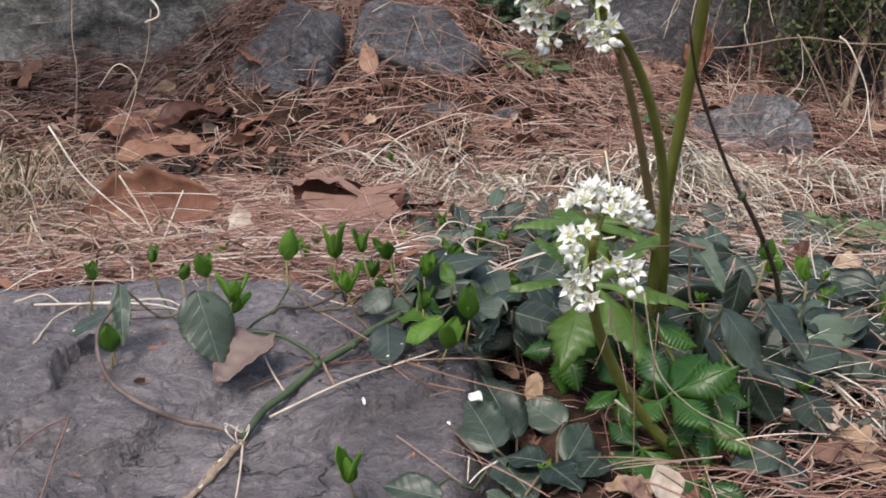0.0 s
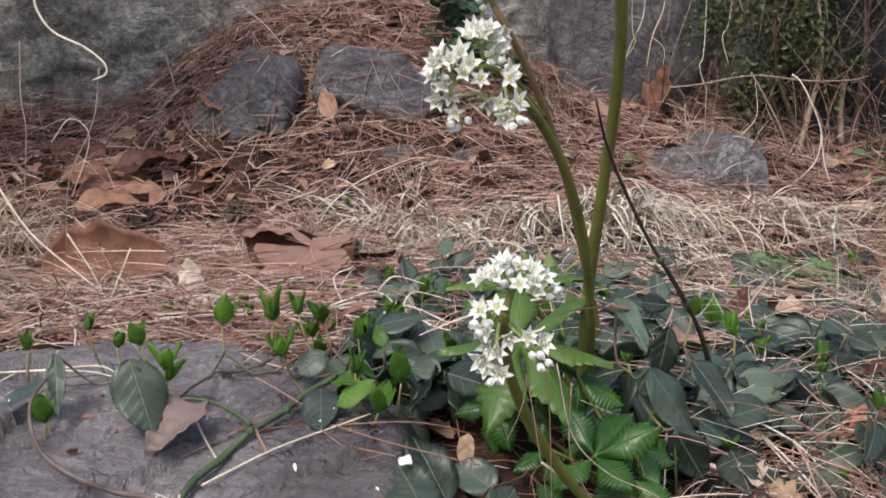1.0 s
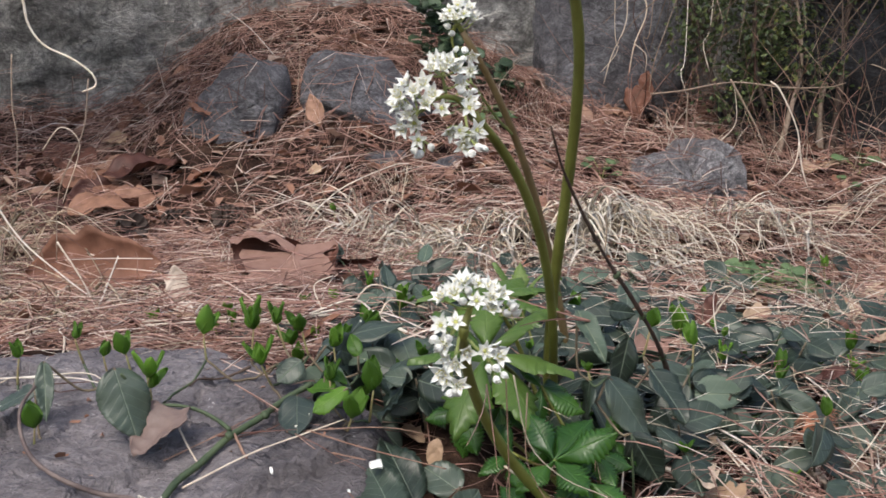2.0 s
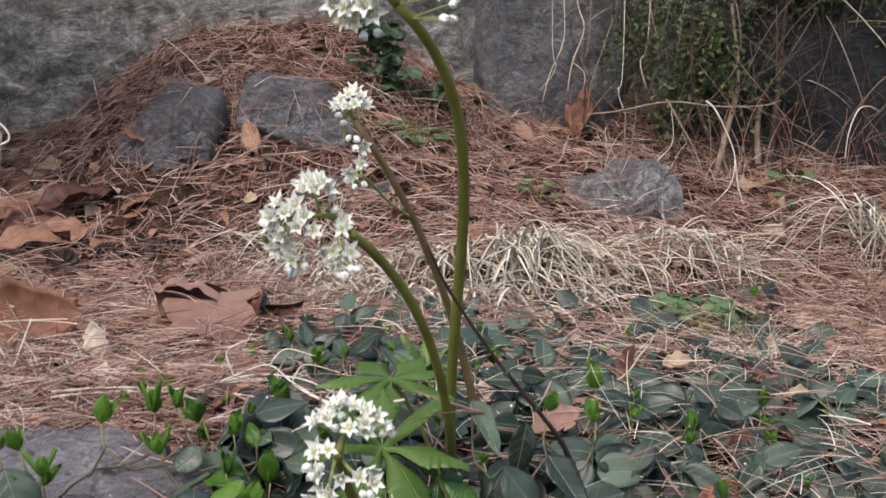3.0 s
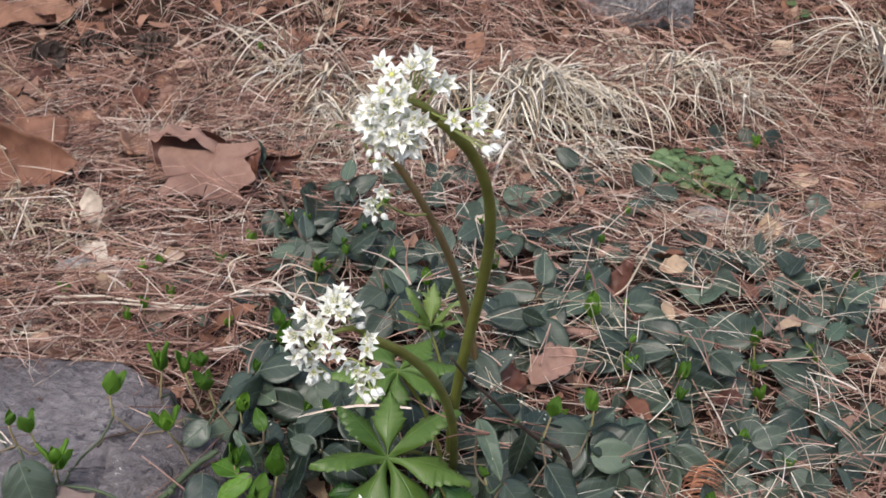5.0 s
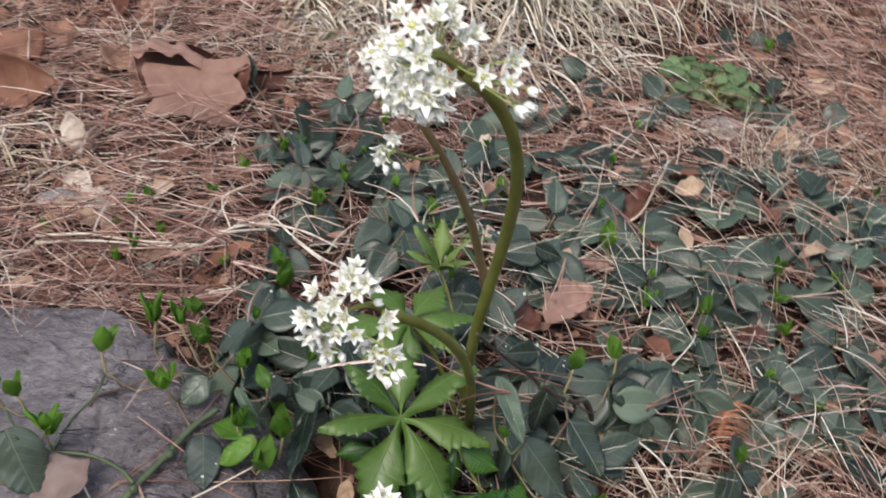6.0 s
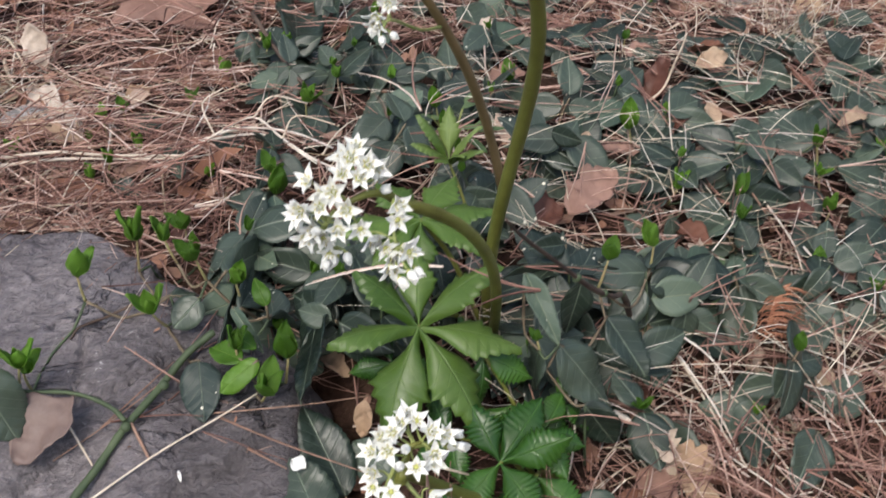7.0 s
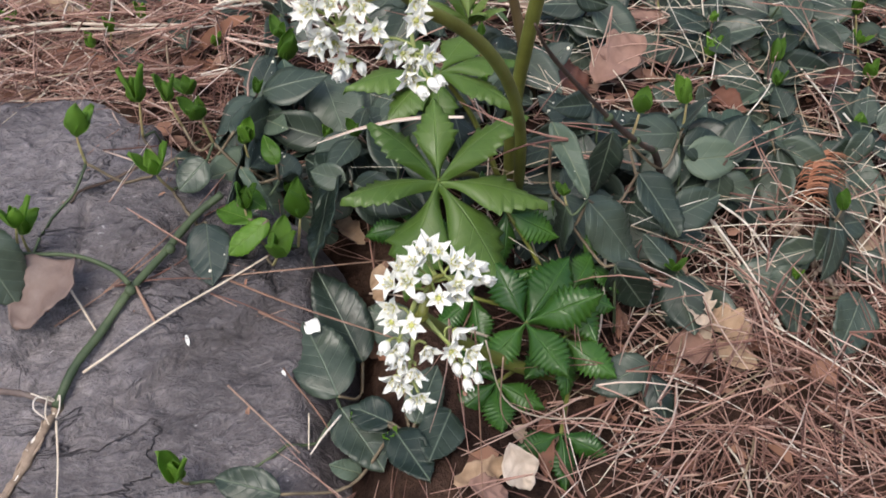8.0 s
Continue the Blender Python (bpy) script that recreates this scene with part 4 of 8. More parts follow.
# glossy leaves: hub, the way its face looks, leaflet tips
GLOSS = [((0.155, 0.720, -0.004), (-0.1, -0.75, 0.9), [(0.189, 0.743, 0.021), (0.200, 0.715, 0.012), (0.171, 0.684, -0.014), (0.139, 0.736, 0.028), (0.128, 0.700, -0.022)]),
         ((0.152, 0.780, 0.034), (0.3, -0.6, 0.9), [(0.182, 0.775, 0.012), (0.175, 0.797, 0.026), (0.150, 0.758, 0.006), (0.140, 0.808, 0.044)]),
         ((0.094, 0.808, 0.010), (-0.3, -0.8, 0.6), [(0.065, 0.806, 0.002), (0.088, 0.796, -0.024), (0.103, 0.792, -0.022), (0.120, 0.795, 0.006), (0.082, 0.824, 0.026)]),
         ((0.136, 0.706, -0.036), (0.0, -0.7, 0.8), [(0.110, 0.690, -0.046), (0.136, 0.676, -0.048), (0.162, 0.692, -0.048), (0.118, 0.724, -0.020)]),
         ((0.186, 0.748, -0.006), (0.4, -0.6, 0.8), [(0.212, 0.742, -0.020), (0.198, 0.720, -0.024), (0.208, 0.766, 0.006), (0.172, 0.730, -0.022)]),
         ((0.168, 0.668, -0.044), (0.1, -0.8, 0.7), [(0.142, 0.655, -0.046), (0.168, 0.640, -0.056), (0.192, 0.656, -0.056)]),
         ((0.168, 0.764, 0.002), (-0.1, -0.8, 0.7), [(0.142, 0.752, -0.016), (0.166, 0.742, -0.024), (0.190, 0.756, -0.012)]),
         ((0.128, 0.752, -0.008), (-0.3, -0.7, 0.8), [(0.104, 0.740, -0.022), (0.128, 0.728, -0.026), (0.112, 0.770, 0.010)]),
         ((0.178, 0.722, -0.020), (0.2, -0.8, 0.7), [(0.205, 0.700, -0.036), (0.180, 0.694, -0.040), (0.154, 0.704, -0.036)]),
         ((0.200, 0.772, -0.004), (0.3, -0.6, 0.9), [(0.222, 0.760, -0.016), (0.214, 0.790, 0.008), (0.196, 0.752, -0.026)]),
         ((0.122, 0.785, 0.018), (-0.2, -0.7, 0.8), [(0.098, 0.775, 0.004), (0.118, 0.762, -0.004), (0.138, 0.772, 0.006)])]
for k, (hub, face, tips) in enumerate(GLOSS):
    palm_leaf(front_plant, (0.195, 0.748, -0.077), hub, tips, GLOSSY, 1.0, 2 + k, 0.0017, "", face)


# ---- pine needles ----
def needle_litter(name, count, xr, yr, seed, keep, lift=0.012, length=(0.055, 0.10), label="", thick=(0.00042, 0.0007)):
    rng = np.random.default_rng(seed)
    x, y = rng.uniform(*xr, count), rng.uniform(*yr, count)
    ok = keep(x, y) > rng.random(count)
    x, y = x[ok], y[ok]
    k = 2
    x, y = np.repeat(x, k), np.repeat(y, k)
    n = len(x)
    yaw = np.repeat(rng.uniform(0, 2 * np.pi, n // k), k) + rng.normal(0, 0.09, n)
    L = np.repeat(rng.uniform(*length, n // k), k) * rng.uniform(0.85, 1.0, n)
    d = np.stack([np.cos(yaw), np.sin(yaw), np.zeros(n)], 1)
    z0 = surface(x, y)
    z1 = surface(x + d[:, 0] * L, y + d[:, 1] * L)
    d[:, 2] = np.clip((z1 - z0) / L, -0.6, 0.6) + rng.normal(0, 0.22, n)
    z = z0 + np.repeat(rng.gamma(1.2, lift * 0.5, n // k), k) + 0.001
    bend = np.stack([-d[:, 1], d[:, 0], np.full(n, -0.25)], 1) * rng.normal(0, 0.17, n)[:, None]
    bend[:, 2] -= np.abs(d[:, 2]) * 0.5
    ob = strands(name, np.stack([x, y, z], 1), d, L, bend, rng.uniform(*thick, n) * np.repeat(rng.choice([0.7, 0.9, 1.0, 1.25], n // k), k), NEEDLE, None, 4, 0.4, 1.0, surface)
    return tagged(ob, label, "pine needles", kind="stuff")


def creeper_bed(x, y):
    """How thickly the creeper grows."""
    b = sm(0.08, 0.18, x) * sm(0.84, 0.66, x - 0.35 * (y - 1.0)) * sm(0.78, 0.88, y) * sm(1.42, 1.28, y)
    b = b * (1 - sm(0.26, 0.34, x) * sm(0.90, 0.84, y))
    b = np.maximum(b, 0.9 * sm(0.17, 0.21, x) * sm(0.34, 0.28, x) * sm(0.74, 0.78, y) * sm(0.95, 0.9, y))
    b = np.maximum(b, 0.6 * sm(0.20, 0.26, x) * sm(0.48, 0.40, x) * sm(0.74, 0.80, y) * sm(0.95, 0.9, y))
    c = sm(0.02, 0.08, x) * sm(0.24, 0.16, x) * sm(0.55, 0.62, y) * sm(0.86, 0.8, y)
    d = sm(-0.06, 0.02, x) * sm(0.35, 0.2, x) * sm(0.93, 0.98, y) * sm(1.40, 1.28, y)
    return np.maximum(np.maximum(b, c), d)


def under_plant(x, y):
    """The shaded patch between the slab's end and the glossy leaves."""
    return sm(0.0, 0.05, x) * sm(0.20, 0.14, x) * sm(0.60, 0.64, y) * sm(0.97, 0.93, y)


def grass_bed(x, y):
    """Where the dry grass tufts stand."""
    return sm(-0.02, 0.1, x) * sm(0.75, 0.62, x) * sm(1.58, 1.66, y) * sm(2.0, 1.9, y)


def on_rock(x, y):
    return sm(-0.004, 0.004, rock_height(x, y) - ground_height(x, y))


needle_litter("pine_needle_litter", 6000, (-0.25, 0.75), (0.5, 1.15), 1, lambda x, y: (1 - 0.985 * on_rock(x, y)) * (1 - 0.82 * creeper_bed(x, y)) * (1 - 0.9 * under_plant(x, y)), 0.026, (0.05, 0.10), "reddish brown fallen pine needles lying in tangles")
needle_litter("pine_needle_litter", 9000, (-0.75, 1.2), (1.0, 2.0), 2, lambda x, y: (1 - on_rock(x, y)) * (1 - 0.82 * creeper_bed(x, y)) * (1 - 0.55 * grass_bed(x, y)), 0.024, (0.05, 0.10), "reddish brown fallen pine needles covering the ground", (0.0005, 0.0008))
needle_litter("pine_needle_litter", 8500, (-1.0, 1.7), (1.9, 2.95), 3, lambda x, y: 1.0 - 0.5 * sm(-0.15, -0.35, x) * sm(2.5, 2.35, y), 0.03, (0.06, 0.12), "reddish brown pine needles heaped on the bank", (0.0006, 0.001))


# ---- evergreen creeper ----
NEEDLE_ONE = object_ramp("brown_needle", [(0.0, (0.20, 0.11, 0.08)), (0.6, (0.33, 0.20, 0.145)), (1.0, (0.50, 0.36, 0.28))], 0.6, 0.3, 120.0)


def ovate(s):
    return max(0.0, math.sin(math.pi * (s ** 0.82))) ** 0.62 * (1.0 - 0.10 * s)


def pointed(s):
    """An oval leaf outline that narrows to a short point, finely toothed."""
    body = math.sin(math.pi * min(1.0, s ** 0.80)) ** 0.66 if s < 0.86 else max(0.0, (1 - s) / 0.14) ** 0.8 * math.sin(math.pi * 0.86 ** 0.80) ** 0.66
    return body * (1 + 0.07 * (0.5 - ((s * 15) % 1.0)) * min(1.0, 4 * s))


def acute(s):
    """A narrow egg-shaped outline drawn out to a point, finely toothed."""
    body = math.sin(math.pi * s ** 0.72) ** 0.8 if s < 0.62 else math.sin(math.pi * 0.62 ** 0.72) ** 0.8 * (1 - ((s - 0.62) / 0.38) ** 1.5)
    return max(0.0, body) * (1 + 0.06 * (0.5 - ((s * 11) % 1.0)))


def creeper_blade(k):
    v, f = blade_data(1.0, 1.0, pointed, 0.0, 0.04 + 0.05 * k, 0.05, 0, 0, 8, 45, 0.014, 20 + k, 0.22 * (k - 1.5))
    fold = (0.05, 0.22, 0.12, -0.08)[k]
    return [(x, y, z + fold * abs(x) * 0.9 + 0.016 * math.sin(y * 38 - abs(x) * 22) * min(1, abs(x) * 5)) for x, y, z in v], f


OVATE = [creeper_blade(k) for k in range(4)]
CREEPER_SORTS = (CREEPER, CREEPER_SPOT, CREEPER_PALE, YOUNG)


def creeper_leaf(base, tip, width, sort, parent, seed, up=None):
    base, tip = Vector(base), Vector(tip)
    L = (tip - base).length
    rng = random.Random(seed)
    k = rng.randrange(4)
    d = OVATE[k]
    me = mesh_of("leaf", ([(x * width * 1.02, y * L * 1.12, z * L) for x, y, z in d[0]], d[1]), CREEPER_SORTS[sort])
    up = up or (rng.uniform(-0.55, 0.55), -0.72 + rng.uniform(-0.7, 0.5), 1)
    return share("leaf", me, aim(base, tip + Vector((0, 0, 0.04 * L)), up), parent)


def shoot_data(seed):
    """Young leaves in cupped pairs about a short stalk, one unit tall."""
    rng = random.Random(seed)
    verts, faces = [], []
    turn, wide_open = rng.uniform(0, 360), rng.uniform(-20, 4)
    for k in range(4):
        inner = k > 1
        size = rng.uniform(0.6, 0.8) if inner else rng.uniform(0.9, 1.1)
        v, f = blade_data(size, size * rng.uniform(0.56, 0.70), acute, 0.34, rng.uniform(-0.20, 0.04), 0.04, 0, 0, 6, 24, 0.018, seed * 7 + k)
        m = pose(0, 0, 0, 0, 0, turn + (k % 2) * 180 + (90 if inner else 0) + rng.uniform(-25, 25)) @ pose(0, 0.03, 0, (rng.uniform(72, 84) if inner else rng.uniform(60, 72)) + wide_open)
        o = len(verts)
        verts += [m @ Vector(p) for p in v]
        faces += [tuple(i + o for i in q) for q in f]
    return verts, faces


SHOOTS = [mesh_of("young_leaves", shoot_data(s), YOUNG) for s in range(8)]


def creeper_sprig(label, leaves, shoots, seed):
    rng = random.Random(100 + seed)
    ob = empty("creeper_sprig")
    tagged(ob, label, "creeper", "creeper sprigs")
    nodes = [(Vector(v[:3]), False) for v in leaves]
    for v in shoots:
        p = Vector(v[:3]) - Vector((0, 0, v[3] * 0.5))
        lean = Vector((rng.uniform(-0.006, 0.006), rng.uniform(0.0, 0.012), 0))
        foot = p + lean
        foot.z = float(surface(foot.x, foot.y)) + 0.002
        if p.z - foot.z > 0.03:
            foot.z = p.z - 0.022
        line = smooth_line([foot, foot.lerp(p, 0.5) + Vector((0, -0.001, 0)), p], 4)
        put("stem", *tube_data(line, [0.0011 - 0.00004 * q for q in range(len(line))], 6), PINK_STALK, ob)
        nodes.append((foot, True))
    low = min((n for n, _ in nodes), key=lambda p: p.z)
    root = Vector((low.x + 0.004, low.y + 0.012, float(surface(low.x + 0.004, low.y + 0.012)) + 0.001))
    joined = [root]
    for p, grown in sorted(nodes, key=lambda q: (q[0] - root).length):
        q = min(joined, key=lambda r: (r - p).length)
        if (p - q).length < 0.11:
            mid = p * 0.5 + q * 0.5 + Vector((rng.uniform(-0.006, 0.006), rng.uniform(-0.006, 0.006), -0.3 * (p - q).length))
            line = draped([q, mid, p], 0.0012, 5)
            put("stem", *tube_data(line, [0.001] * len(line), 6), STEM_BROWN if (seed + len(joined)) % 3 else VINE, ob)
        joined.append(p)
    for i, v in enumerate(leaves):
        creeper_leaf(v[:3], v[3:6], v[6], v[7], ob, seed * 31 + i, v[8:] or None)
    for i, v in enumerate(shoots):
        L = v[3] * rng.uniform(0.92, 1.16)
        p = Vector(v[:3]) - Vector((0, 0, L * 0.5))
        m = Matrix.Translation(p) @ pose(0, 0, 0, rng.uniform(-18, 18), rng.uniform(-18, 18), rng.uniform(0, 360)) @ Matrix.Diagonal((L, L, L, 1))
        share("young_leaves", SHOOTS[(seed * 3 + i) % 8], m, ob)
    return ob


# ---- fallen leaves and single stalks ----
def oval(s):
    return max(0.0, math.sin(math.pi * (s ** 0.9))) ** 0.8


def lobed(s):
    return max(0.0, math.sin(math.pi * (s ** 0.85))) ** 0.6 * (0.86 + 0.11 * math.cos(s * 21) + 0.05 * math.cos(s * 47))


def dead_leaf(base, tip, width, mat, curl, shape, label, seed, up=None):
    """A dry leaf: folded along its midrib, crumpled, with a torn margin."""
    rng = random.Random(500 + seed)
    base, tip = Vector(base), Vector(tip)
    L = (tip - base).length
    ph = rng.uniform(0, 50)
    shape_of = lobed if shape == "lobed" else oval

    def prof(s):
        return shape_of(s) * (0.78 + 0.5 * float(vnoise(s * 7 + ph, ph, seed)))

    d = blade_data(L, width, prof, 0.0, curl * rng.uniform(-0.3, 0.5), 0.06, 0, 0, 10, 26, 0.0005, seed, rng.uniform(-0.6, 0.6))
    fold, roll = curl * rng.uniform(0.35, 0.9), curl * rng.uniform(0.3, 1.2)
    out = []
    for x, y, z in d[0]:
        u = x / (width / 2)
        crease = 0.16 * width * (float(vnoise(x / width * 3 + ph, y / width * 3, seed)) - 0.5) + 0.06 * width * (float(vnoise(x / width * 9 + ph, y / width * 9, seed + 1)) - 0.5)
        rib = 0.02 * width * math.sin((y / L * 9 - abs(u) * 2) * 3.14)
        out.append((x * (1 - 0.25 * roll * u * u), y, z + fold * abs(x) + roll * 0.35 * width * abs(u) ** 3 + crease + rib))
    ob = put("fallen_leaf", out, d[1], mat)
    ob.matrix_basis = aim(base, tip, up or (rng.uniform(-0.4, 0.4), -0.5, 1))
    return tagged(ob, label, "dry leaf", "fallen leaves")


def stalk(points, r, mat, label, seed=0, name="dry_stalk"):
    line = smooth_line(points, 5) if len(points) > 2 else [Vector(points[0]).lerp(Vector(points[1]), k / 6) for k in range(7)]
    over = surface(np.array([p.x for p in line]), np.array([p.y for p in line]))
    line = [Vector((p.x, p.y, max(p.z, float(h) + r))) for p, h in zip(line, over)]
    ob = rod(name, line, r, r * 0.65, mat, sides=6, knots=0.25, seed=seed)
    return tagged(ob, label, "dry stalk", "dry stalks")


# ---- evergreen creeper, sprig by sprig: leaves as base, tip, width, sort; shoots as place, length ----
creeper_sprig('creeper sprig with dark leaves hanging over the grey slab', [(-0.161, 0.775, 0.056, -0.145, 0.760, 0.013, 0.037, 0, 0.2, -1.0, 0.5), (-0.227, 0.820, 0.052, -0.219, 0.794, 0.018, 0.014, 0), (-0.230, 0.805, 0.034, -0.260, 0.809, 0.019, 0.020, 1)],
              [(-0.248, 0.826, 0.062, 0.017), (-0.215, 0.862, 0.068, 0.014), (-0.183, 0.827, 0.061, 0.014), (-0.161, 0.810, 0.068, 0.018), (-0.139, 0.788, 0.056, 0.020), (-0.217, 0.762, 0.026, 0.020)], 0)
creeper_sprig('evergreen creeper sprig with dark leaves on the slab', [(-0.032, 0.808, 0.024, -0.029, 0.775, 0.005, 0.028, 1), (-0.015, 0.876, 0.048, 0.011, 0.941, 0.021, 0.026, 0), (0.018, 0.994, 0.021, -0.027, 1.021, 0.020, 0.025, 0), (-0.055, 0.869, 0.035, -0.040, 0.880, 0.028, 0.010, 0)],
              [(-0.111, 0.858, 0.075, 0.022), (-0.063, 0.841, 0.053, 0.025), (-0.140, 0.795, 0.045, 0.020), (-0.079, 0.910, 0.071, 0.026), (-0.053, 0.960, 0.042, 0.018), (-0.045, 0.946, 0.030, 0.016), (0.013, 1.008, 0.041, 0.026)], 1)
creeper_sprig('evergreen creeper sprig with dark leaves by the slab', [(-0.002, 0.796, 0.031, -0.023, 0.815, 0.028, 0.016, 3), (-0.010, 0.813, 0.042, 0.005, 0.804, 0.036, 0.016, 3), (0.008, 0.794, 0.032, -0.015, 0.781, 0.022, 0.015, 3), (0.014, 0.829, 0.049, 0.008, 0.836, 0.064, 0.012, 3), (0.015, 0.840, 0.033, 0.022, 0.886, -0.012, 0.021, 1), (-0.010, 0.841, 0.042, 0.007, 0.819, 0.021, 0.010, 2)],
              [(0.027, 0.797, 0.042, 0.026), (0.011, 0.782, 0.025, 0.026), (-0.006, 0.801, 0.046, 0.018)], 2)
creeper_sprig('evergreen creeper sprig with broad dark leaves beside the slab edge', [(0.043, 0.706, -0.036, 0.027, 0.746, -0.014, 0.036, 0, 0.1, -0.5, 1.0), (0.058, 0.738, -0.040, 0.036, 0.784, -0.008, 0.032, 0, 0.1, -0.4, 1.0), (0.044, 0.700, -0.040, 0.064, 0.666, -0.052, 0.030, 0, 0.0, -0.3, 1.0), (0.053, 0.668, -0.062, 0.039, 0.664, -0.050, 0.012, 2)],
              [(0.050, 0.694, -0.042, 0.010), (-0.046, 0.656, -0.028, 0.026)], 3)
creeper_sprig('evergreen creeper sprig with dark leaves under the flower head', [(0.074, 0.675, -0.036, 0.088, 0.640, -0.036, 0.023, 0), (0.073, 0.680, -0.036, 0.052, 0.697, -0.038, 0.021, 0), (0.107, 0.681, -0.031, 0.094, 0.650, -0.034, 0.025, 0), (0.086, 0.676, -0.034, 0.101, 0.704, -0.022, 0.024, 0), (0.010, 0.643, -0.046, -0.023, 0.653, -0.042, 0.022, 0), (0.090, 0.745, -0.034, 0.066, 0.765, -0.022, 0.028, 0)],
              [(0.072, 0.672, -0.036, 0.010)], 4)
creeper_sprig('tall creeper sprig with long drooping dark leaves beside the stems', [(0.200, 0.774, 0.041, 0.233, 0.766, -0.005, 0.032, 0), (0.215, 0.759, 0.002, 0.234, 0.761, -0.033, 0.027, 0), (0.187, 0.774, 0.038, 0.184, 0.784, 0.002, 0.026, 0), (0.180, 0.789, 0.088, 0.194, 0.756, 0.062, 0.014, 2), (0.236, 0.800, 0.040, 0.258, 0.782, 0.008, 0.026, 0), (0.222, 0.815, 0.062, 0.214, 0.812, 0.022, 0.020, 0)],
              [(0.241, 0.827, 0.075, 0.018), (0.285, 0.876, 0.052, 0.018), (0.186, 0.775, 0.050, 0.010)], 23)
creeper_sprig('evergreen creeper sprig with dark leaves in the litter', [(0.229, 0.716, -0.042, 0.197, 0.704, -0.045, 0.025, 0), (0.228, 0.708, -0.042, 0.234, 0.684, -0.059, 0.018, 0), (0.348, 0.796, -0.043, 0.326, 0.781, -0.053, 0.024, 0), (0.376, 0.763, -0.042, 0.355, 0.731, -0.057, 0.032, 0), (0.413, 0.810, -0.053, 0.387, 0.806, -0.056, 0.019, 0)],
              [(0.269, 0.780, -0.054, 0.014)], 5)
creeper_sprig('evergreen creeper sprig with dark leaves between dry stems', [(0.242, 0.982, -0.018, 0.216, 0.966, -0.021, 0.020, 0), (0.280, 0.890, -0.020, 0.311, 0.885, -0.021, 0.020, 3), (0.238, 0.933, -0.023, 0.272, 0.957, -0.027, 0.028, 0), (0.247, 0.905, -0.037, 0.268, 0.877, -0.044, 0.027, 0), (0.249, 0.850, -0.044, 0.250, 0.796, -0.056, 0.028, 0)],
              [(0.272, 0.963, -0.015, 0.016), (0.252, 0.867, -0.035, 0.012)], 6)
creeper_sprig('evergreen creeper sprig with dark leaves near a dry needle tuft', [(0.397, 0.924, -0.031, 0.430, 0.877, -0.044, 0.034, 0), (0.422, 0.891, -0.042, 0.398, 0.856, -0.051, 0.032, 0), (0.487, 0.915, -0.048, 0.454, 0.896, -0.049, 0.029, 0)],
              [(0.442, 0.947, -0.029, 0.014)], 7)
creeper_sprig('evergreen creeper sprig with dark leaves in the creeper bed', [(0.330, 0.992, -0.008, 0.335, 0.984, -0.033, 0.018, 0), (0.353, 1.031, -0.012, 0.378, 1.000, -0.032, 0.031, 0), (0.375, 0.987, -0.023, 0.412, 0.997, -0.023, 0.011, 0), (0.297, 1.011, -0.018, 0.322, 0.995, -0.028, 0.027, 0), (0.380, 0.982, -0.042, 0.357, 1.007, -0.036, 0.030, 0)],
              [(0.345, 1.029, 0.004, 0.018), (0.398, 1.031, -0.007, 0.018), (0.373, 1.067, -0.006, 0.012)], 8)
creeper_sprig('evergreen creeper sprig with dark leaves in the creeper bed', [(0.460, 1.052, -0.017, 0.449, 1.010, -0.039, 0.038, 0), (0.499, 1.069, -0.019, 0.555, 1.054, -0.046, 0.040, 0), (0.513, 0.992, -0.031, 0.476, 0.960, -0.042, 0.037, 0), (0.531, 1.031, -0.030, 0.497, 1.017, -0.037, 0.028, 0), (0.385, 0.982, -0.043, 0.409, 0.966, -0.045, 0.025, 0)],
              [(0.475, 1.015, -0.021, 0.018), (0.439, 1.050, -0.011, 0.018)], 9)
creeper_sprig('evergreen creeper sprig with dark leaves in the creeper bed', [(0.494, 1.106, -0.015, 0.459, 1.151, -0.012, 0.046, 0), (0.415, 1.118, -0.006, 0.447, 1.122, -0.007, 0.023, 0), (0.405, 1.093, -0.006, 0.444, 1.072, -0.024, 0.030, 2), (0.530, 1.147, -0.030, 0.559, 1.120, -0.039, 0.035, 0)],
              [(0.491, 1.098, -0.004, 0.020), (0.483, 1.067, -0.018, 0.014)], 10)
creeper_sprig('evergreen creeper sprig with dark leaves with a red leaf', [(0.436, 1.349, -0.010, 0.456, 1.245, -0.020, 0.048, 1), (0.410, 1.216, -0.006, 0.371, 1.160, -0.015, 0.038, 1), (0.369, 1.157, -0.009, 0.332, 1.109, -0.012, 0.025, 0), (0.403, 1.163, -0.014, 0.368, 1.135, -0.016, 0.022, 0)],
              [(0.325, 1.126, 0.016, 0.026)], 11)
creeper_sprig('evergreen creeper sprig with dark leaves speckled', [(0.293, 1.248, 0.007, 0.299, 1.197, -0.006, 0.032, 1), (0.346, 1.295, -0.002, 0.324, 1.204, -0.008, 0.049, 1), (0.332, 1.171, -0.001, 0.288, 1.155, -0.003, 0.029, 2), (0.332, 1.304, -0.005, 0.369, 1.409, -0.017, 0.038, 1), (0.379, 1.281, -0.004, 0.394, 1.366, -0.008, 0.032, 0)],
              [(0.368, 1.340, -0.001, 0.012)], 12)
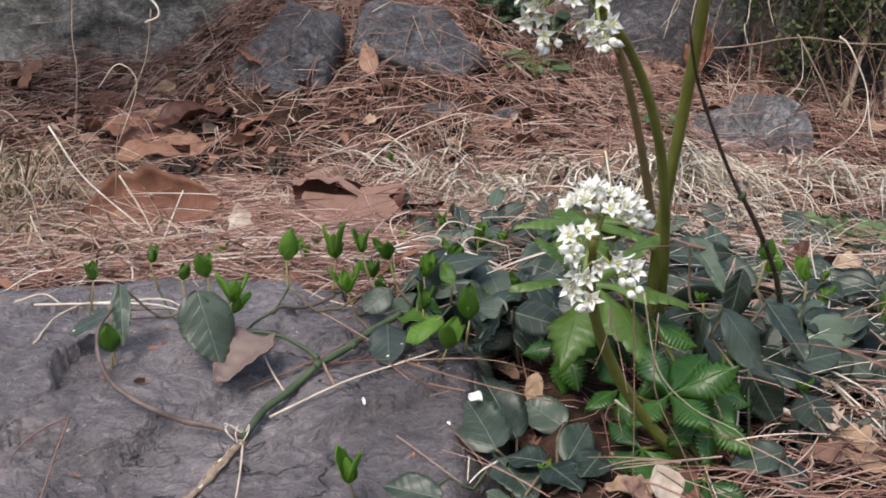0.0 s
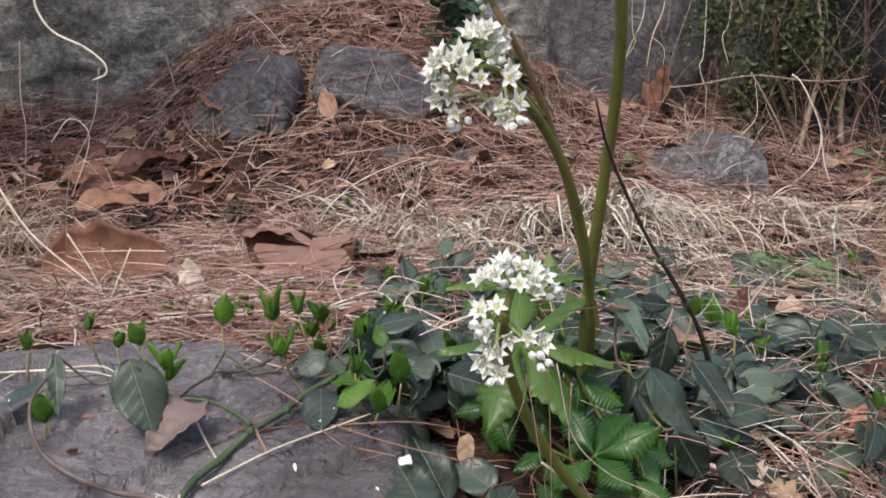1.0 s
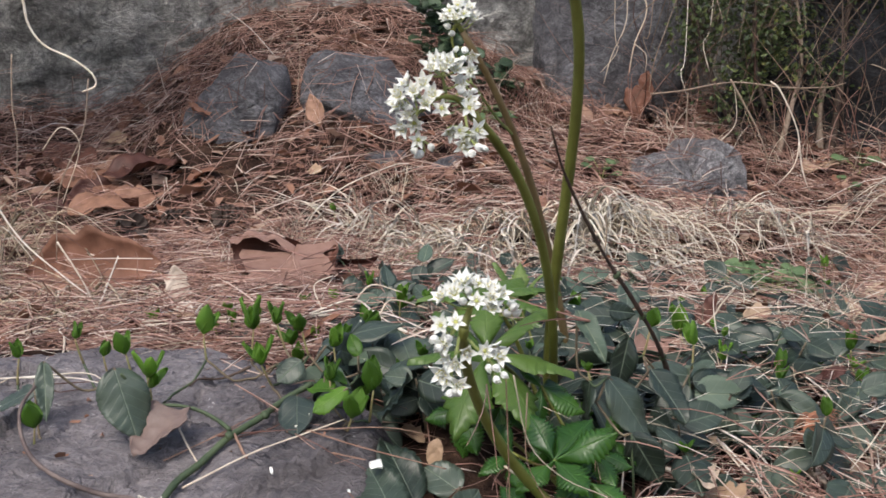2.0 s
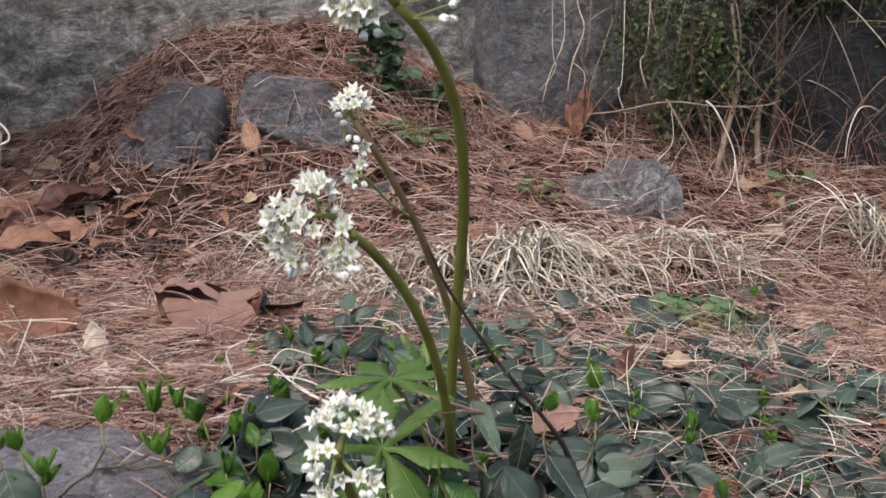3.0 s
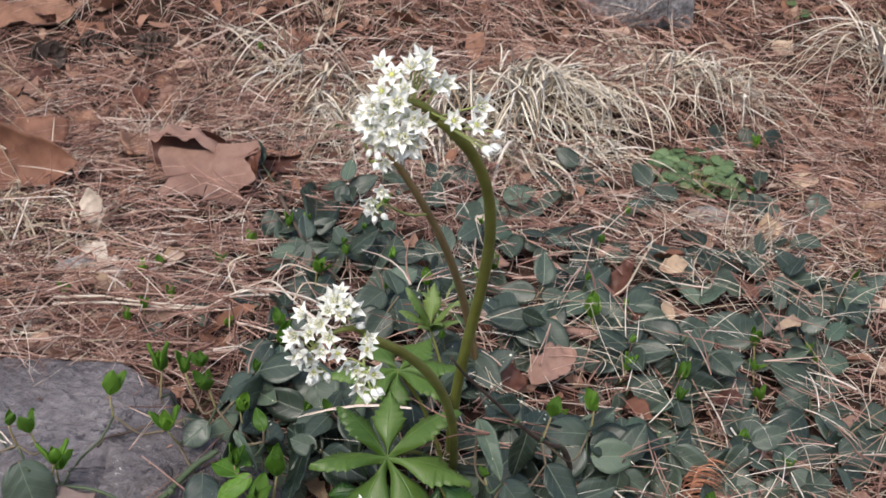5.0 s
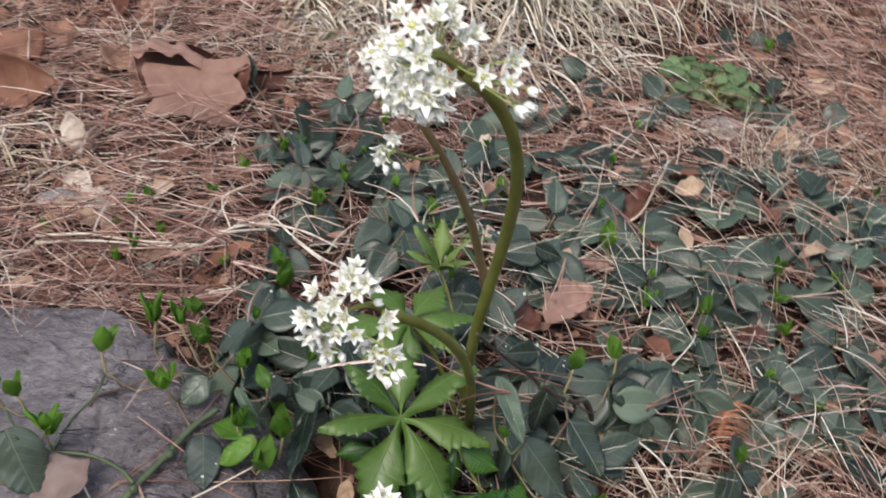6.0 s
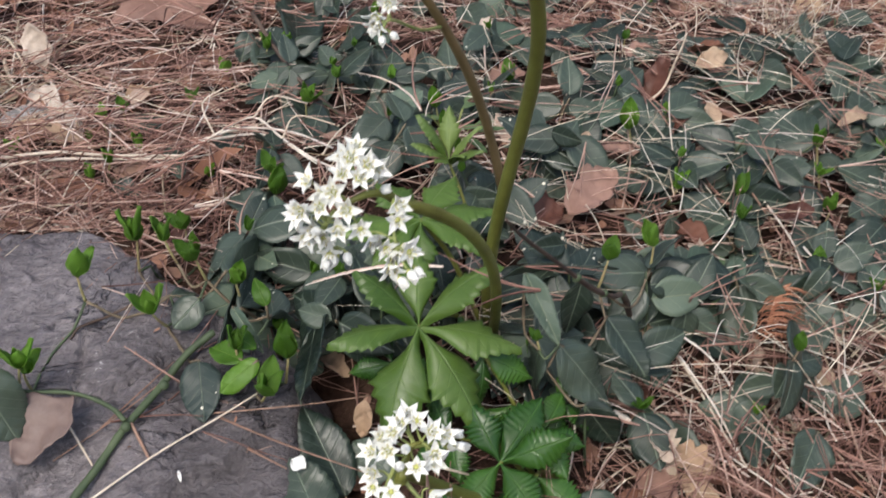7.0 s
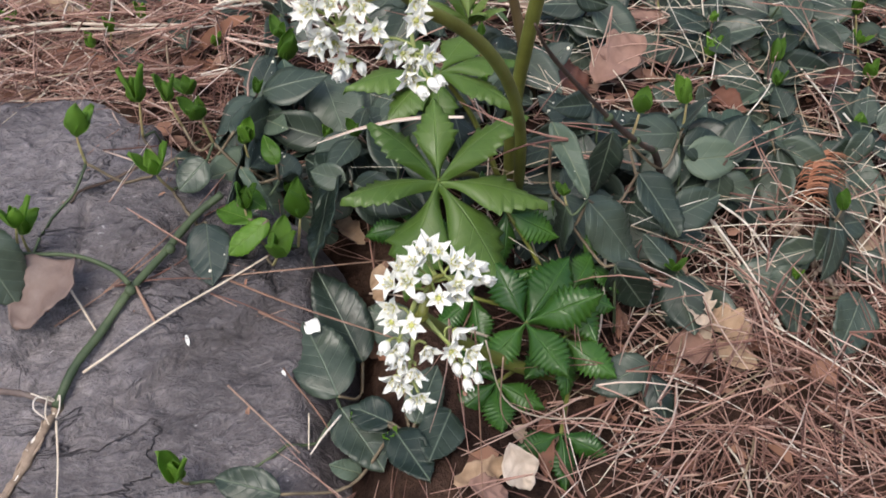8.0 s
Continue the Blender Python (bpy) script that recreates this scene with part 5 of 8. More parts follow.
creeper_sprig('evergreen creeper sprig with dark leaves behind the stems', [(0.203, 1.404, 0.015, 0.220, 1.326, 0.007, 0.032, 0), (0.248, 1.350, 0.009, 0.254, 1.276, 0.005, 0.037, 0), (0.217, 1.228, 0.005, 0.236, 1.185, 0.002, 0.028, 0), (0.218, 1.370, -0.004, 0.226, 1.289, -0.000, 0.031, 0), (0.239, 1.081, -0.007, 0.259, 1.055, -0.021, 0.031, 0)],
              [(0.228, 1.217, 0.024, 0.020), (0.153, 1.152, 0.034, 0.022), (0.106, 1.418, 0.015, 0.014)], 13)
creeper_sprig('evergreen creeper sprig with dark leaves at the foot of the stems', [(0.144, 1.049, 0.016, 0.194, 1.034, -0.002, 0.035, 0), (0.119, 1.144, 0.016, 0.104, 1.080, 0.002, 0.030, 0), (0.051, 1.176, 0.024, 0.038, 1.125, 0.014, 0.024, 0), (0.132, 0.977, -0.007, 0.148, 0.951, -0.012, 0.023, 0), (0.231, 1.126, -0.003, 0.248, 1.099, -0.013, 0.029, 0)],
              [(0.167, 1.090, 0.021, 0.016), (0.160, 1.125, 0.025, 0.018), (0.036, 1.172, 0.036, 0.020)], 14)
creeper_sprig('evergreen creeper sprig with dark leaves trailing along a dark stem', [(0.026, 1.289, 0.028, 0.025, 1.411, 0.024, 0.051, 0), (0.084, 1.384, 0.028, 0.102, 1.320, 0.021, 0.028, 0), (-0.020, 1.309, 0.041, -0.029, 1.287, 0.022, 0.021, 0), (0.009, 1.243, 0.036, 0.008, 1.213, 0.023, 0.024, 0), (0.045, 1.320, 0.013, 0.066, 1.277, 0.003, 0.036, 0), (-0.011, 1.257, 0.030, -0.000, 1.315, 0.021, 0.027, 0)],
              [(-0.041, 1.258, 0.030, 0.014), (-0.002, 1.279, 0.043, 0.016), (0.016, 1.300, 0.039, 0.014)], 15)
creeper_sprig('evergreen creeper sprig with dark leaves under the low flower head', [(0.061, 0.907, 0.009, 0.056, 0.976, 0.005, 0.037, 0), (0.004, 0.981, 0.003, -0.016, 0.945, 0.006, 0.023, 0), (0.079, 0.978, 0.002, 0.086, 0.948, -0.005, 0.027, 0)],
              [], 16)
creeper_sprig('evergreen creeper sprig with dark leaves behind the slab', [(-0.119, 1.145, 0.026, -0.091, 1.162, 0.027, 0.022, 0), (-0.079, 1.097, 0.030, -0.067, 1.060, 0.022, 0.018, 0), (-0.018, 1.107, 0.020, -0.042, 1.112, 0.025, 0.021, 0), (-0.121, 1.055, 0.024, -0.102, 1.040, 0.018, 0.018, 0)],
              [(-0.068, 1.180, 0.038, 0.014), (-0.143, 1.159, 0.038, 0.014), (-0.127, 1.170, 0.039, 0.014), (-0.104, 1.099, 0.038, 0.014), (-0.210, 1.110, 0.037, 0.016), (-0.125, 1.070, 0.041, 0.016), (-0.139, 1.062, 0.032, 0.014), (-0.151, 1.134, 0.029, 0.010), (-0.043, 1.061, 0.025, 0.012)], 17)
creeper_sprig('evergreen creeper sprig with dark leaves beside the dry grass', [(0.643, 1.840, -0.017, 0.620, 1.780, -0.031, 0.033, 0), (0.690, 1.857, -0.023, 0.688, 1.821, -0.043, 0.029, 0), (0.712, 1.824, -0.027, 0.750, 1.840, -0.051, 0.037, 0), (0.674, 1.705, -0.043, 0.662, 1.667, -0.055, 0.022, 0)],
              [(0.686, 1.786, -0.022, 0.020)], 18)
creeper_sprig('evergreen creeper sprig with dark leaves alone in the litter', [(0.731, 1.599, -0.038, 0.717, 1.571, -0.063, 0.035, 0)],
              [(0.705, 1.375, -0.062, 0.016)], 19)
creeper_sprig('evergreen creeper sprig with dark leaves beside the palmate leaves', [(0.012, 0.953, 0.012, -0.026, 0.926, 0.007, 0.039, 0), (0.053, 0.922, 0.016, 0.044, 0.884, -0.010, 0.041, 0), (0.084, 0.888, 0.006, 0.064, 0.868, -0.010, 0.028, 0), (0.020, 0.898, -0.001, 0.041, 0.874, -0.014, 0.031, 0), (-0.006, 0.849, 0.035, 0.005, 0.924, 0.009, 0.026, 1)],
              [(0.025, 0.971, 0.023, 0.016)], 20)
creeper_sprig('evergreen creeper sprig with dark leaves crowding behind the slab', [(0.041, 0.960, 0.043, 0.058, 0.901, 0.012, 0.038, 0), (0.075, 0.961, 0.034, 0.075, 0.883, -0.002, 0.038, 0), (0.012, 1.012, 0.027, -0.003, 0.845, 0.037, 0.024, 0), (-0.033, 0.854, 0.041, -0.049, 0.841, 0.031, 0.022, 0), (0.049, 0.893, 0.014, 0.035, 0.783, 0.013, 0.026, 0)],
              [(0.010, 1.030, 0.047, 0.020), (0.037, 1.145, 0.050, 0.020), (-0.007, 0.855, 0.061, 0.020), (-0.057, 0.895, 0.074, 0.020), (-0.034, 0.872, 0.071, 0.018)], 21)
creeper_sprig('evergreen creeper sprig with dark leaves above the dry leaves', [(-0.049, 1.458, 0.041, -0.071, 1.529, 0.046, 0.024, 0), (-0.016, 1.412, 0.037, -0.013, 1.415, 0.007, 0.027, 0)],
              [(-0.098, 1.945, 0.070, 0.016)], 22)

# ---- fallen leaves: base, tip, width, stuff, curl, shape ----
dead_leaf((-0.596, 2.189, 0.069), (-0.464, 2.177, 0.099), 0.057, DEAD_LEAF, .2, 'lobed', 'long orange-brown dry leaf lying flat', 0)
dead_leaf((-0.481, 2.298, 0.139), (-0.628, 2.315, 0.123), 0.072, DEAD_LEAF, .2, 'oval', 'brown dry leaf lying on needles', 1)
dead_leaf((-0.647, 2.531, 0.179), (-0.560, 2.403, 0.170), 0.051, TAN_LEAF, .3, 'oval', 'small pale dry leaf on the dark bank', 2)
dead_leaf((-0.166, 2.182, 0.117), (-0.138, 2.170, 0.122), 0.029, TAN_LEAF, .2, 'oval', 'small pale tan leaf on needles', 3)
dead_leaf((-0.155, 2.327, 0.197), (-0.174, 2.347, 0.265), 0.040, DEAD_LEAF, .4, 'oval', 'pale dry leaf caught against a boulder', 4)
dead_leaf((-0.046, 2.369, 0.217), (-0.011, 2.371, 0.237), 0.040, TAN_LEAF, .3, 'oval', 'small tan leaf on the stone', 5)
dead_leaf((0.530, 2.653, 0.192), (0.564, 2.673, 0.303), 0.067, DEAD_LEAF, .4, 'oval', "orange-brown dry leaf standing at a stone's foot", 6)
dead_leaf((0.842, 2.424, 0.082), (0.946, 2.449, 0.104), 0.076, TAN_LEAF, .25, 'oval', 'tan dry leaf beside the shrub', 7)
dead_leaf((0.449, 2.669, 0.214), (0.532, 2.665, 0.204), 0.045, DEAD_LEAF, .3, 'oval', 'brown leaf fragment on the bank', 8)
dead_leaf((0.508, 1.972, 0.013), (0.553, 1.910, 0.007), 0.036, DEAD_LEAF, .2, 'oval', 'brown dry leaf under pale grass', 9)
dead_leaf((0.842, 2.250, 0.018), (0.875, 2.216, 0.005), 0.047, TAN_LEAF, .2, 'oval', 'pale dry leaf on needles', 10)
dead_leaf((0.811, 1.643, -0.071), (0.848, 1.629, -0.074), 0.027, TAN_LEAF, .2, 'oval', 'pale dry leaf strip on needles', 11)
dead_leaf((0.718, 1.692, -0.060), (0.763, 1.696, -0.051), 0.028, TAN_LEAF, .3, 'oval', 'pale crumpled leaf on needles', 12)
dead_leaf((-0.237, 1.327, 0.058), (-0.228, 1.317, 0.009), 0.027, TAN_LEAF, .05, 'oval', 'pale tan flake of bark leaning in the litter', 13)
dead_leaf((-0.235, 1.271, 0.012), (-0.163, 1.143, 0.021), 0.039, TAN_LEAF, .2, 'lobed', 'pale grey papery dry leaf', 14)
dead_leaf((-0.130, 1.059, 0.016), (-0.079, 1.034, 0.014), 0.023, DEAD_LEAF, .15, 'oval', 'orange-brown leaf half under needles', 15)
dead_leaf((-0.087, 2.065, 0.058), (-0.020, 2.005, 0.045), 0.062, DEAD_LEAF, .2, 'oval', 'orange-brown leaf behind pale grass', 16)
dead_leaf((-0.396, 2.190, 0.106), (-0.332, 2.193, 0.134), 0.040, DEAD_LEAF, .3, 'oval', 'curved brown leaf on the bank', 17)
dead_leaf((0.200, 0.999, -0.004), (0.248, 1.012, -0.004), 0.036, RED_LEAF, .4, 'oval', 'dark reddish dry leaf at the foot of the stems', 18)
dead_leaf((0.250, 1.010, -0.008), (0.293, 1.047, 0.004), 0.040, PINK_LEAF, .35, 'lobed', 'pinkish brown crumpled leaf among creeper', 19)
dead_leaf((0.358, 1.214, -0.022), (0.388, 1.234, 0.024), 0.027, RED_LEAF, .4, 'oval', 'red-brown curled leaf standing among creeper leaves', 20)
dead_leaf((-0.075, 0.980, 0.008), (-0.046, 0.980, 0.011), 0.017, RED_LEAF, .3, 'oval', "dark red leaf on the slab's edge", 21)
dead_leaf((-0.231, 1.183, 0.020), (-0.143, 1.110, 0.027), 0.030, TAN_LEAF, .2, 'lobed', 'pale grey dry leaf behind the slab', 22)
dead_leaf((-0.194, 1.065, 0.015), (-0.119, 1.045, 0.019), 0.023, DEAD_LEAF, .12, 'oval', 'orange-brown leaf strip behind the slab', 23)
dead_leaf((-0.134, 1.217, 0.019), (-0.113, 1.238, 0.019), 0.018, TAN_LEAF, .3, 'oval', 'tan dry leaf in needles', 24)
dead_leaf((-0.138, 1.297, 0.008), (-0.107, 1.352, 0.009), 0.025, DEAD_LEAF, .2, 'oval', 'orange-brown dry leaf in needles', 25)
dead_leaf((0.610, 1.502, -0.057), (0.647, 1.491, -0.051), 0.037, TAN_LEAF, .4, 'oval', 'pale crumpled dry leaf', 26)
dead_leaf((0.524, 1.136, -0.015), (0.580, 1.169, -0.015), 0.020, TAN_LEAF, .5, 'oval', 'pale curled papery leaf over the creeper', 27)
dead_leaf((0.417, 1.188, -0.007), (0.413, 1.150, -0.014), 0.017, TAN_LEAF, .4, 'oval', 'pale grey wisp of dry leaf', 28)
dead_leaf((0.381, 1.105, -0.011), (0.393, 1.093, -0.012), 0.014, TAN_LEAF, .3, 'oval', 'small white dry leaf scrap', 29)
dead_leaf((0.286, 0.883, -0.040), (0.313, 0.865, -0.039), 0.023, TAN_LEAF, .5, 'lobed', 'pale tan lobed dry leaf', 30)
dead_leaf((0.270, 0.847, -0.047), (0.275, 0.813, -0.056), 0.017, DEAD_LEAF, .4, 'lobed', 'pale brown crumpled leaf', 31)
dead_leaf((0.398, 0.824, -0.056), (0.415, 0.833, -0.049), 0.016, TAN_LEAF, .5, 'oval', 'pale pink-brown rounded leaf', 32)
dead_leaf((0.074, 0.792, -0.007), (0.070, 0.782, -0.032), 0.016, TAN_LEAF, .4, 'oval', 'pale tan leaf propped up beside the flower head', 33)
dead_leaf((0.063, 0.754, -0.052), (0.069, 0.759, -0.038), 0.013, DEAD_LEAF, .3, 'oval', 'orange-brown leaf under creeper', 34)
dead_leaf((-0.108, 0.784, 0.022), (-0.146, 0.752, 0.000), 0.038, MAUVE_LEAF, .38, 'oval', 'curled mauve-brown dry leaf lying on the slab', 35)
dead_leaf((0.044, 0.868, -0.020), (0.062, 0.837, -0.019), 0.017, TAN_LEAF, .5, 'lobed', 'crumpled pale dry leaf by the slab', 36)
dead_leaf((0.267, 0.776, -0.030), (0.270, 0.734, -0.048), 0.017, TAN_LEAF, .5, 'oval', 'pale striped dry husk', 37)
dead_leaf((0.272, 0.739, -0.048), (0.300, 0.723, -0.060), 0.019, TAN_LEAF, .3, 'oval', 'tan dry leaf on the needles', 38)
dead_leaf((0.285, 0.758, -0.062), (0.318, 0.743, -0.064), 0.017, DEAD_LEAF, .3, 'oval', 'brown dry leaf on the needles', 39)
dead_leaf((0.238, 0.742, -0.063), (0.257, 0.727, -0.060), 0.015, DEAD_LEAF, .2, 'oval', 'pinkish brown leaf under a creeper leaf', 40)
dead_leaf((0.160, 0.678, -0.039), (0.157, 0.647, -0.056), 0.013, DEAD_LEAF, .4, 'oval', 'folded tan leaf in the needles', 41)
dead_leaf((0.104, 0.629, -0.034), (0.137, 0.648, -0.043), 0.016, TAN_LEAF, .4, 'lobed', 'pale tan leaf in the needles', 42)
dead_leaf((0.141, 0.668, -0.035), (0.148, 0.662, -0.043), 0.011, TAN_LEAF, .6, 'oval', 'small curled tan leaf', 43)
dead_leaf((0.288, 0.878, -0.033), (0.302, 0.859, -0.036), 0.018, TAN_LEAF, .4, 'oval', 'tan lobed dry leaf among creeper', 44)
dead_leaf((0.188, 0.909, -0.035), (0.209, 0.934, -0.028), 0.015, DEAD_LEAF, .4, 'oval', "pinkish brown leaf at the stems' foot", 45)
dead_leaf((-0.973, 2.603, 0.177), (-0.915, 2.623, 0.226), 0.096, DEAD_LEAF, .3, 'oval', 'brown dry leaf in the pale grass', 46)
dead_leaf((-0.680, 2.303, 0.109), (-0.487, 2.185, 0.100), 0.104, DEAD_LEAF, .3, 'lobed', 'large brown dry leaf in the litter bank', 47)
dead_leaf((-0.770, 2.529, 0.160), (-0.597, 2.305, 0.136), 0.087, RED_LEAF, .3, 'oval', 'dark reddish dry leaf on the bank', 48)
dead_leaf((-0.419, 1.555, 0.012), (-0.332, 1.624, 0.029), 0.069, DEAD_LEAF, .3, 'oval', 'large brown leaf leaning up out of litter', 49)
dead_leaf((-0.928, 2.549, 0.178), (-0.883, 2.569, 0.244), 0.081, DEAD_LEAF, .3, 'oval', 'orange-brown dry leaf standing in dry grass', 50)
dead_leaf((-0.731, 2.202, 0.077), (-0.636, 2.079, 0.049), 0.067, RED_LEAF, .4, 'oval', 'dark curled dry leaf in the litter', 51)
dead_leaf((0.263, 0.763, -0.026), (0.267, 0.739, -0.038), 0.022, TAN_LEAF, .6, 'lobed', 'pale tan husk of dry leaf sheaths', 52)
dead_leaf((0.272, 0.757, -0.040), (0.300, 0.740, -0.048), 0.026, TAN_LEAF, .4, 'lobed', 'tan crumpled dry leaf beside a husk', 53)
dead_leaf((0.250, 0.750, -0.050), (0.271, 0.721, -0.050), 0.022, PINK_LEAF, .4, 'oval', 'pinkish brown dry leaf under straw', 54)
dead_leaf((0.136, 0.646, -0.026), (0.144, 0.636, -0.051), 0.020, TAN_LEAF, .5, 'oval', 'folded tan dry leaf below glossy leaves', 55)
dead_leaf((0.112, 0.621, -0.027), (0.131, 0.628, -0.046), 0.016, PINK_LEAF, .4, 'lobed', 'pinkish dry leaf in the needles', 56)
dead_leaf((-0.646, 2.094, 0.042), (-0.610, 2.114, 0.076), 0.066, RED_LEAF, .3, 'oval', 'dark red-brown round leaf on edge', 57)

# ---- single straws, needles and twigs: points, thickness ----
stalk([(-0.105, 0.729, -0.021), (-0.060, 0.751, -0.004), (-0.020, 0.772, 0.005), (0.005, 0.787, 0.010)], .0008, STRAW_ONE, 'long white straw lying across the slab', 0)
stalk([(-0.018, 0.771, 0.006), (0.021, 0.750, -0.001), (0.080, 0.721, -0.009)], .0007, NEEDLE_ONE, 'long brown needle across the slab', 1)
stalk([(-0.001, 0.752, -0.005), (0.024, 0.730, -0.004)], .0007, NEEDLE_ONE, 'brown needle resting on a creeper leaf', 2)
stalk([(-0.037, 0.778, 0.004), (0.035, 0.777, 0.006), (0.080, 0.801, -0.011)], .0006, NEEDLE_ONE, 'brown needle on the slab', 3)
stalk([(-0.125, 0.762, -0.011), (-0.090, 0.781, 0.001), (-0.047, 0.821, 0.010)], .0005, NEEDLE_ONE, 'brown needle on the slab', 4)
stalk([(-0.096, 0.778, -0.001), (-0.051, 0.824, 0.013)], .0005, NEEDLE_ONE, 'brown needle on the slab', 5)
stalk([(-0.119, 0.781, 0.013), (-0.109, 0.769, -0.001), (-0.099, 0.754, -0.010)], .0009, STRAW_ONE, 'white straw on the slab', 6)
stalk([(-0.021, 0.717, -0.030), (-0.002, 0.696, -0.037), (0.020, 0.673, -0.046)], .0006, NEEDLE_ONE, 'thin brown needle on the slab', 7)
stalk([(-0.118, 0.701, -0.031), (-0.117, 0.682, -0.045), (-0.117, 0.664, -0.056)], .0007, STRAW_ONE, 'pale thread hanging down the slab', 8)
stalk([(0.026, 0.695, -0.037), (0.025, 0.675, -0.046)], .0006, STRAW_ONE, "pale thread beside the slab's edge", 9)
stalk([(0.044, 0.694, -0.040), (0.034, 0.680, -0.041), (0.026, 0.671, -0.046)], .0008, STRAW_ONE, "pale bent straw at the slab's edge", 10)
stalk([(0.012, 0.721, -0.024), (0.031, 0.695, -0.037), (0.039, 0.686, -0.050)], .0006, NEEDLE_ONE, 'brown needle by the creeper', 11)
stalk([(0.121, 0.724, -0.009), (0.140, 0.732, -0.026), (0.151, 0.732, -0.034)], .0009, STRAW_ONE, 'pale straw behind the flower head', 12)
stalk([(-0.064, 1.072, 0.034), (-0.039, 1.093, 0.041), (-0.007, 1.109, 0.047), (0.017, 1.095, 0.032), (0.045, 1.074, 0.020), (0.064, 1.065, 0.015)], .0012, STRAW_ONE, 'bent white dry stalk behind the slab', 13)
stalk([(-0.054, 1.097, 0.034), (-0.016, 1.108, 0.038), (0.027, 1.104, 0.032), (0.059, 1.096, 0.019)], .0012, STRAW_ONE, 'white dry stalk behind the slab', 14)
stalk([(-0.055, 1.098, 0.033), (0.002, 1.106, 0.031), (0.045, 1.069, 0.020)], .0012, STRAW_ONE, 'white dry stalk behind the slab', 15)
stalk([(-0.219, 1.095, 0.032), (-0.172, 1.094, 0.034), (-0.127, 1.077, 0.037), (-0.062, 1.076, 0.032)], .0016, STRAW_ONE, 'pale dry stalk lying behind the slab', 16)
stalk([(-0.218, 1.086, 0.029), (-0.166, 1.085, 0.032), (-0.109, 1.075, 0.033), (-0.054, 1.078, 0.029)], .0014, STRAW_ONE, 'pale dry stalk lying behind the slab', 17)
stalk([(-0.007, 1.108, 0.046), (0.010, 1.120, 0.060), (0.040, 1.118, 0.052)], .0010, STRAW_ONE, 'thin white side stem of a dry stalk', 61)
stalk([(0.017, 1.096, 0.032), (0.030, 1.108, 0.046), (0.066, 1.100, 0.038)], .0009, STRAW_ONE, 'thin white side stem of a dry stalk', 62)
stalk([(-0.039, 1.092, 0.040), (-0.048, 1.110, 0.062), (-0.030, 1.122, 0.070)], .0009, STRAW_ONE, 'thin white side stem of a dry stalk', 63)
stalk([(0.214, 0.781, -0.005), (0.208, 0.757, -0.034), (0.203, 0.749, -0.059)], .0009, STRAW_ONE, 'white upright straw beside glossy leaves', 18)
stalk([(0.208, 0.785, -0.009), (0.217, 0.783, -0.005), (0.226, 0.783, -0.013), (0.232, 0.778, -0.020)], .0009, STRAW_ONE, 'curled white tip of a dry stalk', 19)
stalk([(0.241, 0.787, -0.031), (0.254, 0.781, -0.037), (0.266, 0.779, -0.047)], .002, STRAW_ONE, 'thick pale dry stem', 20)
stalk([(0.232, 0.861, -0.023), (0.240, 0.891, -0.021), (0.250, 0.920, -0.013)], .0009, STRAW_ONE, 'pale dry straw among creeper', 21)
stalk([(0.316, 0.886, -0.021), (0.324, 0.900, -0.019), (0.325, 0.917, -0.020)], .0008, STRAW_ONE, 'dark curled tendril lying on the litter', 22)
stalk([(0.297, 0.844, -0.028), (0.311, 0.816, -0.046), (0.321, 0.774, -0.057), (0.329, 0.759, -0.065)], .001, STRAW_ONE, 'long pale straw lying on the litter', 23)
stalk([(0.300, 0.839, -0.030), (0.316, 0.803, -0.046), (0.327, 0.765, -0.063)], .0009, STRAW_ONE, 'long pale straw lying on the litter', 24)
stalk([(0.278, 0.885, -0.017), (0.305, 0.859, -0.026), (0.327, 0.836, -0.038), (0.341, 0.789, -0.057)], .001, STRAW_ONE, 'long pale straw lying on the litter', 25)
stalk([(0.409, 1.025, -0.013), (0.419, 0.978, -0.026), (0.418, 0.932, -0.028)], .0008, NEEDLE_ONE, 'long needle over the creeper', 26)
stalk([(0.418, 1.029, -0.019), (0.425, 0.968, -0.025), (0.427, 0.939, -0.039)], .0009, STRAW_ONE, 'pale needle over the creeper', 27)
stalk([(0.386, 1.012, -0.020), (0.452, 0.990, -0.028)], .0008, STRAW_ONE, 'pale needle over the creeper', 28)
stalk([(0.432, 0.959, -0.026), (0.452, 0.918, -0.043), (0.478, 0.889, -0.056)], .0009, STRAW_ONE, 'pale needle over the creeper', 29)
stalk([(0.319, 1.262, 0.006), (0.378, 1.268, 0.001), (0.411, 1.283, -0.006)], .0008, STRAW_ONE, 'white curved stalk lying on the litter', 30)
stalk([(0.350, 1.192, -0.011), (0.373, 1.199, 0.002), (0.394, 1.235, 0.013), (0.419, 1.289, 0.018), (0.420, 1.314, 0.019), (0.403, 1.306, 0.015)], .0012, STRAW_ONE, 'pale curling stalk lying on the litter', 31)
stalk([(0.327, 1.332, 0.005), (0.376, 1.378, -0.001), (0.410, 1.350, -0.004)], .0008, STRAW_ONE, 'pale straw over leaves', 32)
stalk([(0.294, 1.009, -0.008), (0.315, 1.075, -0.004), (0.324, 1.128, 0.001)], .0007, NEEDLE_ONE, 'brown needle lying on the litter', 33)
stalk([(0.351, 1.151, -0.004), (0.360, 1.083, -0.006), (0.372, 1.038, -0.018)], .0008, STRAW_ONE, 'pale straw lying on the litter', 34)
stalk([(0.437, 0.908, -0.042), (0.424, 0.853, -0.046), (0.410, 0.802, -0.054), (0.410, 0.734, -0.076)], .0012, NEEDLE_ONE, 'reddish dry stem lying on the litter', 35)
